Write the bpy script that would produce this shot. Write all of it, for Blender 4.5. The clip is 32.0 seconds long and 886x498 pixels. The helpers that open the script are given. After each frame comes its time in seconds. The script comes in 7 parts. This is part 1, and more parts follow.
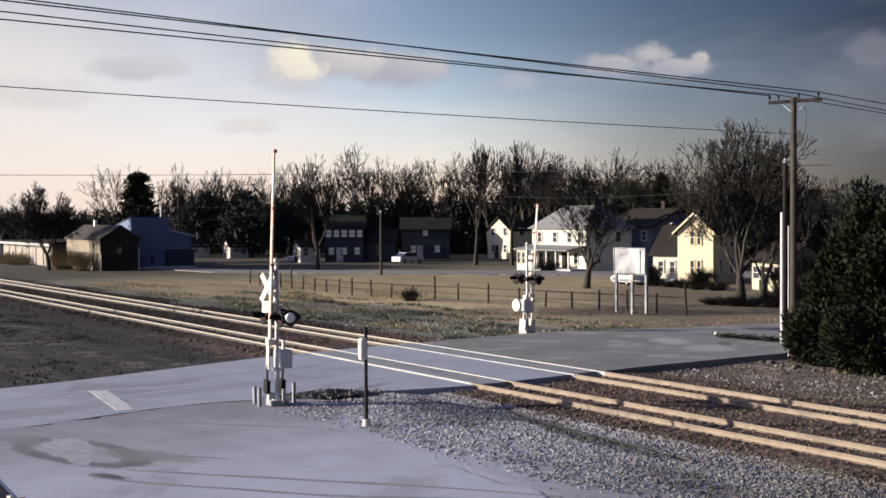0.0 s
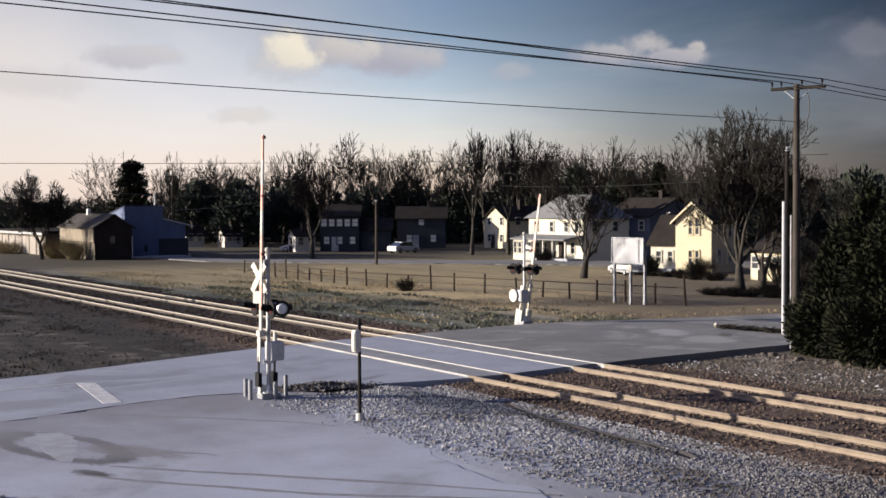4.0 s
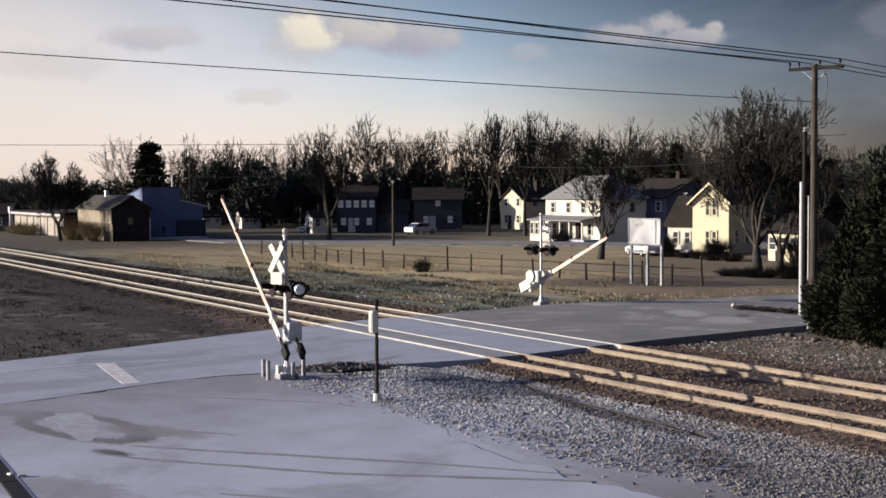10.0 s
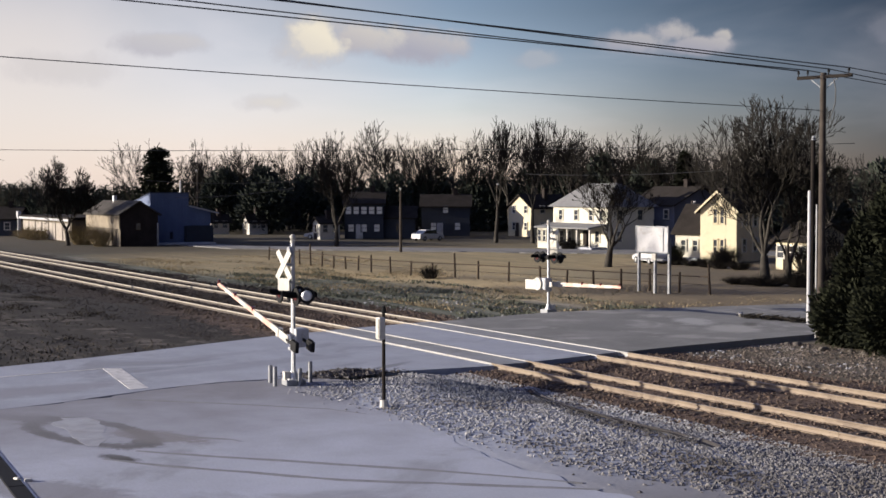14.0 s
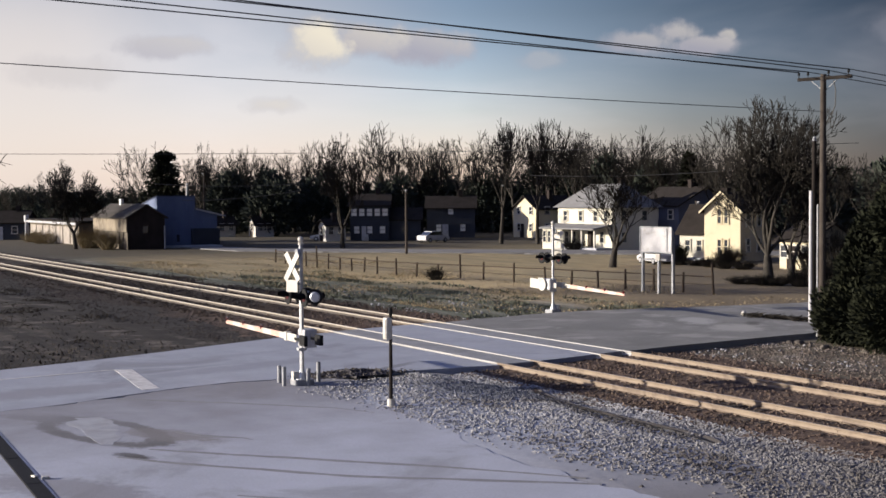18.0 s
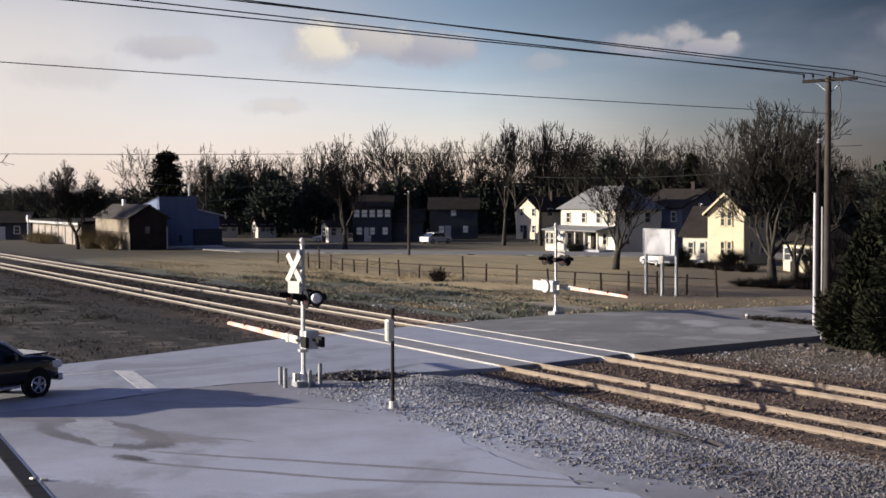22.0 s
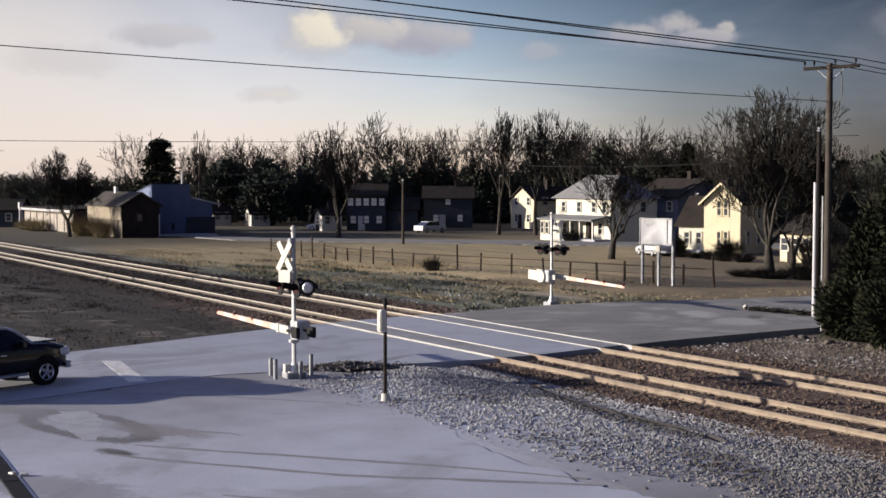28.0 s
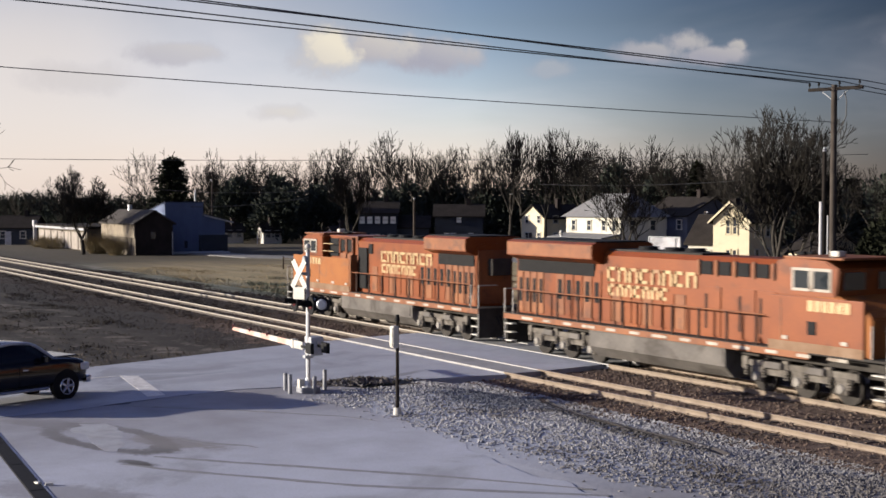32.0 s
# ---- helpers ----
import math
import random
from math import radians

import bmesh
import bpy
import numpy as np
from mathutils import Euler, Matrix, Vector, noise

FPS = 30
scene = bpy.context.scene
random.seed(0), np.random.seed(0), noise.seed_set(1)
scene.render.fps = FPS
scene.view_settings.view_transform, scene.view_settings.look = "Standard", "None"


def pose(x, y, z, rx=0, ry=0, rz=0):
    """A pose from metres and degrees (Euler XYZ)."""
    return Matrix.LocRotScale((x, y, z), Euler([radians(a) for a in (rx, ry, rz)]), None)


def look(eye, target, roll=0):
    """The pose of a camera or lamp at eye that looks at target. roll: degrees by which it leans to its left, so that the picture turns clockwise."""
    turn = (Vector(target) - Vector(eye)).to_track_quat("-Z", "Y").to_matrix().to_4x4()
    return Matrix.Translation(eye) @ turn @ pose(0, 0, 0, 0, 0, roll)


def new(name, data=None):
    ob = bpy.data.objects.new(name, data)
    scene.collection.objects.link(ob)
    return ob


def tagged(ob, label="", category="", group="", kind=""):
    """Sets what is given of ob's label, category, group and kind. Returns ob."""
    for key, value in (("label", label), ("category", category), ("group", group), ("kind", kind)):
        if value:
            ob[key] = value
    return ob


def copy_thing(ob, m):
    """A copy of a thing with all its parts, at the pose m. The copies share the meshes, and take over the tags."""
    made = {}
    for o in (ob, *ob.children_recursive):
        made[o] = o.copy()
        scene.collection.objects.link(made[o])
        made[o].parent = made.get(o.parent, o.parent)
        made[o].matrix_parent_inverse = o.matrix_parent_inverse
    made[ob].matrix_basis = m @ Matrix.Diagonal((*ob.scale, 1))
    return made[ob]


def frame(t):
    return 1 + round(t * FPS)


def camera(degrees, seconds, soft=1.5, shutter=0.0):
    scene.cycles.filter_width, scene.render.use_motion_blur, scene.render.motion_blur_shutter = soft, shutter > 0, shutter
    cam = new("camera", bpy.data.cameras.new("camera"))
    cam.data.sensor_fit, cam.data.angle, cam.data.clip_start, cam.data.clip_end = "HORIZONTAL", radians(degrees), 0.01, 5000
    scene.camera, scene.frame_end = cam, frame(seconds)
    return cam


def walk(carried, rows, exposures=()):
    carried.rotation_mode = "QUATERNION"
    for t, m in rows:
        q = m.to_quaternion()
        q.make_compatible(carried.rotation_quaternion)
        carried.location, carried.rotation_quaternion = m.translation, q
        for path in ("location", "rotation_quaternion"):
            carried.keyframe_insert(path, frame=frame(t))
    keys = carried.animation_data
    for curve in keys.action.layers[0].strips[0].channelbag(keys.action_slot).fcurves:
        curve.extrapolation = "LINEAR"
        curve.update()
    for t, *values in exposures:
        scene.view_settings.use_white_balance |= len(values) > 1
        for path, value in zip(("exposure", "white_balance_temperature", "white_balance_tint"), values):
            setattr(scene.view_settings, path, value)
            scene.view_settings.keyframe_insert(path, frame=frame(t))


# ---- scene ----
# Camera: it stands high beside the crossing; x runs along the tracks, y across them, z = 0 is the top of the rails.
cam = camera(36.14, 32.0, soft=1.6, shutter=0.25)
EYE = 6.30
# seconds, yaw, pitch, roll, metres forward along the view
ROWS = [
    (0.0, 58.45, -1.48, 0.35, -0.68),
    (0.5, 58.30, -1.45, 0.17, 0.16),
    (1.0, 58.51, -1.74, 0.21, 0.27),
    (1.5, 58.63, -1.62, 0.45, 0.13),
    (2.0, 58.54, -1.85, 0.51, 0.40),
    (2.5, 58.44, -1.79, 0.41, 0.34),
    (3.0, 58.41, -1.93, 0.37, 0.39),
    (3.5, 58.25, -1.88, 0.27, 0.43),
    (5.5, 58.57, -2.16, 0.41, 0.59),
    (6.0, 58.66, -2.02, 0.67, 0.38),
    (6.5, 58.74, -1.93, 0.85, 0.19),
    (7.0, 58.73, -1.90, 0.88, 0.08),
    (7.5, 59.14, -2.44, 0.66, 0.31),
    (8.0, 59.11, -2.43, 0.49, 0.37),
    (8.5, 58.92, -2.49, 0.37, 0.36),
    (9.0, 58.87, -2.67, 0.25, 0.45),
    (9.5, 59.12, -2.58, 0.45, 0.28),
    (10.0, 58.99, -2.72, 0.34, 0.39),
    (10.5, 59.26, -2.95, -0.20, 0.07),
    (11.0, 59.33, -2.34, 0.10, -0.36),
    (11.5, 59.08, -1.78, 0.18, -0.49),
    (12.0, 59.41, -1.84, 0.48, -0.59),
    (12.5, 59.02, -2.12, 0.38, 0.43),
    (13.0, 59.31, -2.12, 0.24, 0.12),
    (13.5, 59.34, -2.48, 0.50, 0.37),
    (14.0, 59.30, -2.43, 0.07, 0.39),
    (14.5, 59.41, -2.63, 0.23, 0.35),
    (16.5, 59.41, -2.60, 0.16, 0.50),
    (17.0, 59.39, -2.60, 0.08, 0.47),
    (17.5, 59.52, -2.57, 0.02, 0.33),
    (18.0, 59.53, -2.37, 0.38, -0.36),
    (18.5, 59.59, -2.25, 0.35, -0.53),
    (19.0, 59.66, -2.11, 0.34, -0.53),
    (19.5, 59.59, -2.03, 0.47, -0.48),
    (20.0, 59.63, -2.07, 0.48, -0.38),
    (20.5, 59.81, -1.92, 0.28, -0.67),
    (21.0, 59.63, -2.14, 0.24, -0.42),
    (21.5, 59.66, -2.23, 0.13, -0.23),
    (22.0, 59.64, -2.31, 0.20, -0.09),
    (22.5, 59.74, -2.40, 0.23, 0.39),
    (23.0, 60.32, -2.30, 0.10, 0.32),
    (23.5, 60.06, -2.43, -0.49, 0.52),
    (24.0, 60.10, -2.76, -0.56, 0.68),
    (24.5, 60.03, -2.82, -0.41, 0.71),
    (25.0, 59.75, -3.35, -0.07, 0.69),
    (25.5, 59.56, -3.44, -0.14, 0.78),
    (26.0, 59.59, -2.46, -0.00, 0.57),
    (26.5, 59.18, -2.66, -0.53, 0.77),
    (28.5, 59.45, -2.78, 0.07, 0.91),
    (29.0, 59.59, -2.70, -0.67, 0.78),
    (29.5, 59.95, -2.56, -0.36, 0.48),
    (30.0, 59.80, -2.42, -0.20, 0.35),
    (30.5, 59.63, -2.27, -0.38, 0.30),
    (31.0, 59.63, -2.17, -0.24, 0.05),
    (31.5, 59.58, -2.21, -0.34, 0.03),
    (32.0, 59.86, -2.02, -0.06, -0.14)
]


def camera_pose(yaw, pitch, roll, ahead):
    turn = pose(0, 0, 0, 0, 0, yaw) @ pose(0, 0, 0, 90 + pitch) @ pose(0, 0, 0, 0, 0, -roll)
    return Matrix.Translation((0, 0, EYE)) @ turn @ Matrix.Translation((0, 0, -ahead))


walk(cam, [(t, camera_pose(yaw, pitch, roll, ahead)) for t, yaw, pitch, roll, ahead in ROWS], exposures=((0, 0.96, 6300, 12), (1, 0.9, 6300, 12), (7, 0.89, 6300, 12), (9, 0.85, 6300, 12), (14, 0.85, 6300, 12), (19, 0.86, 6300, 12), (25, 0.83, 6300, 12), (32, 0.84, 6300, 12)))

# Sky and sun: low winter sun behind the left shoulder.
SUN_TO = Vector((-0.51, -0.86, 0.204)).normalized()
SUN_EL = math.asin(SUN_TO.z)
SUN_AZ = math.atan2(SUN_TO.x, SUN_TO.y)


class Tree:
    """Small helper to wire shader nodes."""

    def __init__(self, tree):
        self.t = tree
        self.t.nodes.clear()

    def n(self, kind, **values):
        node = self.t.nodes.new(kind)
        for key, value in values.items():
            if key.startswith("i_"):
                slot = key[2:].replace("_", " ")
                node.inputs[int(slot) if slot.isdigit() else slot].default_value = value
            elif key == "operation":
                node.operation = value
            elif key == "use_clamp":
                node.use_clamp = value
            elif key == "data_type":
                node.data_type = value
            elif key == "blend_type":
                node.blend_type = value
            elif key == "sky_type":
                node.sky_type = value
            elif key == "sun_disc":
                node.sun_disc = value
            else:
                raise ValueError(key)
        return node

    def link(self, a, b):
        self.t.links.new(a, b)

    def math(self, op, a, b=0.0, clamp=False):
        node = self.n("ShaderNodeMath", operation=op, use_clamp=clamp)
        for slot, value in zip(node.inputs, (a, b)):
            if isinstance(value, (int, float)):
                slot.default_value = value
            else:
                self.link(value, slot)
        return node.outputs[0]

    def mix(self, fac, a, b, blend="MIX"):
        node = self.n("ShaderNodeMix", data_type="RGBA", blend_type=blend)
        for slot, value in zip((node.inputs[0], node.inputs[6], node.inputs[7]), (fac, a, b)):
            if isinstance(value, (int, float)):
                slot.default_value = value
            elif isinstance(value, tuple):
                slot.default_value = (*value[:3], 1)
            else:
                self.link(value, slot)
        return node.outputs[2]

    def ramp(self, fac, stops, smooth=True):
        node = self.n("ShaderNodeValToRGB")
        node.color_ramp.interpolation = "EASE" if smooth else "LINEAR"
        while len(node.color_ramp.elements) < len(stops):
            node.color_ramp.elements.new(0.5)
        for el, (at, col) in zip(node.color_ramp.elements, stops):
            el.position = at
            el.color = (col, col, col, 1) if isinstance(col, (int, float)) else (*col, 1)
        self.link(fac, node.inputs[0])
        return node.outputs[0]

    def noise(self, scale, detail=4.0, rough=0.55, coords=None, distortion=0.0):
        node = self.n("ShaderNodeTexNoise", i_Scale=scale, i_Detail=detail, i_Roughness=rough, i_Distortion=distortion)
        if coords is not None:
            self.link(coords, node.inputs["Vector"])
        return node.outputs[0]


def direction(yaw, pitch):
    """The unit vector at that yaw (left of +y) and height over the horizon, in degrees."""
    a, b = radians(yaw), radians(pitch)
    return (-math.sin(a) * math.cos(b), math.cos(a) * math.cos(b), math.sin(b))


def make_world():
    world = bpy.data.worlds.new("sky")
    world.use_nodes = True
    scene.world = world
    w = Tree(world.node_tree)
    sky = w.n("ShaderNodeTexSky", sky_type="NISHITA", sun_disc=False)
    sky.sun_elevation, sky.sun_rotation = SUN_EL, SUN_AZ
    sky.air_density, sky.dust_density, sky.ozone_density = 1.2, 0.5, 3.0
    coords = w.n("ShaderNodeTexCoord").outputs["Generated"]
    # broad thin cirrus all over the sky
    stretch = w.n("ShaderNodeMapping", i_Scale=(1.0, 1.0, 4.0))
    w.link(coords, stretch.inputs["Vector"])
    veil = w.ramp(w.noise(3.2, 5, 0.55, stretch.outputs[0], 0.4), [(0.42, 0.0), (0.75, 0.4)])
    # the sky is warm and bright towards the sun, deep blue away from it and higher up
    lean = w.n("ShaderNodeVectorMath", operation="DOT_PRODUCT")
    w.link(coords, lean.inputs[0])
    lean.inputs[1].default_value = Vector((SUN_TO.x, SUN_TO.y, 0)).normalized()
    across = w.n("ShaderNodeMapRange", i_From_Min=-0.6, i_From_Max=1.0)
    w.link(lean.outputs["Value"], across.inputs["Value"])
    tint = w.ramp(across.outputs[0], [(0.0, (0.15, 0.155, 0.21)), (0.16, (0.12, 0.125, 0.165)), (0.27, (0.45, 0.45, 0.51)), (0.37, (1.08, 1.03, 1.09)), (0.56, (1.34, 1.23, 1.40)), (1.0, (1.35, 1.25, 1.4))], False)
    height = w.n("ShaderNodeSeparateXYZ")
    w.link(coords, height.inputs[0])
    fall = w.ramp(height.outputs["Z"], [(0.0, (1.50, 1.38, 1.80)), (0.06, (1.20, 1.13, 1.40)), (0.13, (0.68, 0.64, 0.73)), (0.20, (0.48, 0.46, 0.57)), (0.40, (0.48, 0.53, 0.80)), (0.8, (0.48, 0.55, 0.86))], False)
    graded = w.mix(1.0, w.mix(1.0, sky.outputs[0], tint, "MULTIPLY"), fall, "MULTIPLY")
    veil = w.math("MULTIPLY", veil, w.math("ADD", across.outputs[0], 0.1, clamp=True))
    colour = w.mix(veil, graded, (6.2, 5.8, 5.9))
    # cream haze fills the sky on the sun's side
    haze = w.ramp(across.outputs[0], [(0.36, 0.0), (0.46, 0.42), (0.57, 0.82), (1.0, 0.9)])
    colour = w.mix(w.math("MULTIPLY", haze, w.ramp(height.outputs["Z"], [(0.10, 1.0), (0.17, 0.55), (0.4, 0.15)])), colour, (4.5, 4.0, 3.5))
    # single cumulus clouds: yaw, pitch, half width, half height in degrees, weight, sunlit share
    wobble = w.noise(16.0, 7, 0.62, coords)
    puff = w.noise(42.0, 5, 0.6, coords)
    total, shade = None, None
    for yaw, pitch, wide, high, weight, sunlit in CLOUDS:
        centre = Vector(direction(yaw, pitch))
        side = Vector((-math.cos(radians(yaw)), -math.sin(radians(yaw)), 0))
        up = centre.cross(side).normalized()
        up = up if up.z > 0 else -up
        terms = []
        for axis, half in ((side, wide), (up, high)):
            dot = w.n("ShaderNodeVectorMath", operation="DOT_PRODUCT")
            w.link(coords, dot.inputs[0])
            dot.inputs[1].default_value = axis
            off = w.math("SUBTRACT", dot.outputs["Value"], axis.dot(centre))
            terms.append(w.math("DIVIDE", off, radians(half)))
        dist = w.math("SQRT", w.math("ADD", w.math("MULTIPLY", terms[0], terms[0]), w.math("MULTIPLY", terms[1], terms[1])))
        rag = w.math("ADD", w.math("MULTIPLY", w.math("SUBTRACT", wobble, 0.5), 1.7), w.math("MULTIPLY", w.math("SUBTRACT", puff, 0.5), 0.8))
        body = w.math("MULTIPLY", w.ramp(w.math("ADD", dist, rag), [(0.40, 1.0), (1.25, 0.0)]), weight)
        # the side away from the sun and the base are grey
        dark = w.math("ADD", w.math("MULTIPLY", terms[0], -0.28), w.math("MULTIPLY", terms[1], 0.35))
        lit = w.math("MULTIPLY", w.math("ADD", dark, sunlit, clamp=True), body)
        total = body if total is None else w.math("MAXIMUM", total, body)
        shade = lit if shade is None else w.math("MAXIMUM", shade, lit)
    cloud = w.mix(shade, (2.3, 2.2, 2.45), (5.3, 4.75, 3.6))
    colour = w.mix(total, colour, cloud)
    back = w.n("ShaderNodeBackground", i_Strength=0.10)
    w.link(colour, back.inputs[0])
    out = w.n("ShaderNodeOutputWorld")
    w.link(back.outputs[0], out.inputs[0])


CLOUDS = [
    (64.7, 6.15, 2.0, 1.35, 0.9, 0.85), (62.8, 6.45, 2.7, 1.1, 0.9, 0.34), (60.8, 6.1, 2.8, 1.0, 0.85, 0.05),
    (51.2, 6.2, 2.8, 0.65, 0.7, 0.25), (49.9, 6.55, 1.7, 0.8, 0.75, 0.34), (47.7, 6.35, 0.6, 0.4, 0.7, 0.5), (48.8, 6.0, 2.4, 0.6, 0.8, 0.1),
    (71.0, 6.1, 2.3, 0.62, 0.55, 0.35), (66.6, 3.7, 1.5, 0.6, 0.5, 0.95), (55.3, 5.5, 1.4, 0.5, 0.35, 0.6), (75.0, 5.0, 2.5, 0.9, 0.3, 0.8), (41.0, 6.5, 1.6, 0.8, 0.2, 0.2),
]
make_world()
sun = new("sun", bpy.data.lights.new("sun", "SUN"))
sun.data.energy, sun.data.angle, sun.data.color = 5.0, radians(0.6), (1.0, 0.89, 0.72)
sun.matrix_world = look(SUN_TO * 100, (0, 0, 0))


# ---- materials ----
def material(name, colour, other=None, rough=0.7, metal=0.0, scale=3.0, fine=40.0, spread=0.5, bump=0.15, stain=None, stain_scale=0.7, per_piece=0.0, coat=0.0, detail=5.0, spec=0.5, west=None, spots=()):
    """A surface with a broad and a fine variation, stains and relief. Colours are linear base colours."""
    mat = bpy.data.materials.new(name)
    mat.use_nodes = True
    t = Tree(mat.node_tree)
    coords = t.n("ShaderNodeTexCoord").outputs["Object"]
    other = other or tuple(c * 0.72 for c in colour)
    broad = t.ramp(t.noise(scale, detail, 0.6, coords), [(0.5 - spread / 2, 0.0), (0.5 + spread / 2, 1.0)])
    col = t.mix(broad, colour, other)
    grain = t.noise(fine, 4, 0.65, coords)
    col = t.mix(t.math("MULTIPLY", t.math("SUBTRACT", grain, 0.35, clamp=True), 0.9), col, tuple(c * 0.5 for c in colour))
    if stain:
        mask = t.ramp(t.noise(stain_scale, 6, 0.65, coords, 0.6), [(0.52, 0.0), (0.66, 1.0)])
        col = t.mix(t.math("MULTIPLY", mask, 0.75), col, stain)
    if per_piece:
        rnd = t.n("ShaderNodeObjectInfo").outputs["Random"]
        col = t.mix(t.math("MULTIPLY", rnd, per_piece), col, tuple(c * 0.35 for c in colour))
    for sx, sy, rx, ry, turned, ring, tone, power in spots:
        # a spot, for wear and painted shade alike: an ellipse, or a ring where ring > 0, with a broken edge
        place = t.n("ShaderNodeMapping", i_Location=(-sx, -sy, 0))
        t.link(coords, place.inputs["Vector"])
        spin = t.n("ShaderNodeMapping", i_Rotation=(0, 0, radians(-turned)), i_Scale=(1.0, 1.0, 1.0))
        t.link(place.outputs[0], spin.inputs["Vector"])
        flat = t.n("ShaderNodeVectorMath", operation="MULTIPLY")
        t.link(spin.outputs[0], flat.inputs[0])
        flat.inputs[1].default_value = (1 / rx, 1 / ry, 0)
        reach = t.n("ShaderNodeVectorMath", operation="LENGTH")
        t.link(flat.outputs[0], reach.inputs[0])
        away = t.math("ABSOLUTE", t.math("SUBTRACT", reach.outputs["Value"], ring)) if ring else reach.outputs["Value"]
        torn = t.math("ADD", t.math("MULTIPLY", t.math("SUBTRACT", t.noise(0.9, 6, 0.7, coords), 0.5), 1.5), t.math("MULTIPLY", t.math("SUBTRACT", t.noise(5.0, 5, 0.7, coords), 0.5), 0.9))
        mask = t.ramp(t.math("ADD", away, t.math("MULTIPLY", torn, 0.5 if ring else 0.8)), [(0.10 if ring else 0.45, 1.0), (0.34 if ring else 1.05, 0.0)])
        col = t.mix(t.math("MULTIPLY", mask, power), col, tone)
    if west:
        # another colour of the same stuff beyond a line across the place: from x, to x, colour
        xyz = t.n("ShaderNodeSeparateXYZ")
        t.link(coords, xyz.inputs[0])
        span = t.n("ShaderNodeMapRange", i_From_Min=west[0], i_From_Max=west[1])
        t.link(t.math("ADD", xyz.outputs["X"], t.math("MULTIPLY", t.math("SUBTRACT", t.noise(0.4, 5, 0.6, coords), 0.5), 14.0)), span.inputs["Value"])
        col = t.mix(span.outputs[0], col, west[2])
    bsdf = t.n("ShaderNodeBsdfPrincipled", i_Metallic=metal)
    bsdf.inputs["Specular IOR Level"].default_value = spec
    t.link(col, bsdf.inputs["Base Color"])
    t.link(t.math("ADD", rough - 0.1, t.math("MULTIPLY", grain, 0.2)), bsdf.inputs["Roughness"])
    bsdf.inputs["Coat Weight"].default_value = coat
    if bump:
        relief = t.n("ShaderNodeBump", i_Strength=bump, i_Distance=0.03)
        t.link(t.math("ADD", grain, t.math("MULTIPLY", broad, 0.4)), relief.inputs["Height"])
        t.link(relief.outputs[0], bsdf.inputs["Normal"])
    out = t.n("ShaderNodeOutputMaterial")
    t.link(bsdf.outputs[0], out.inputs[0])
    return mat


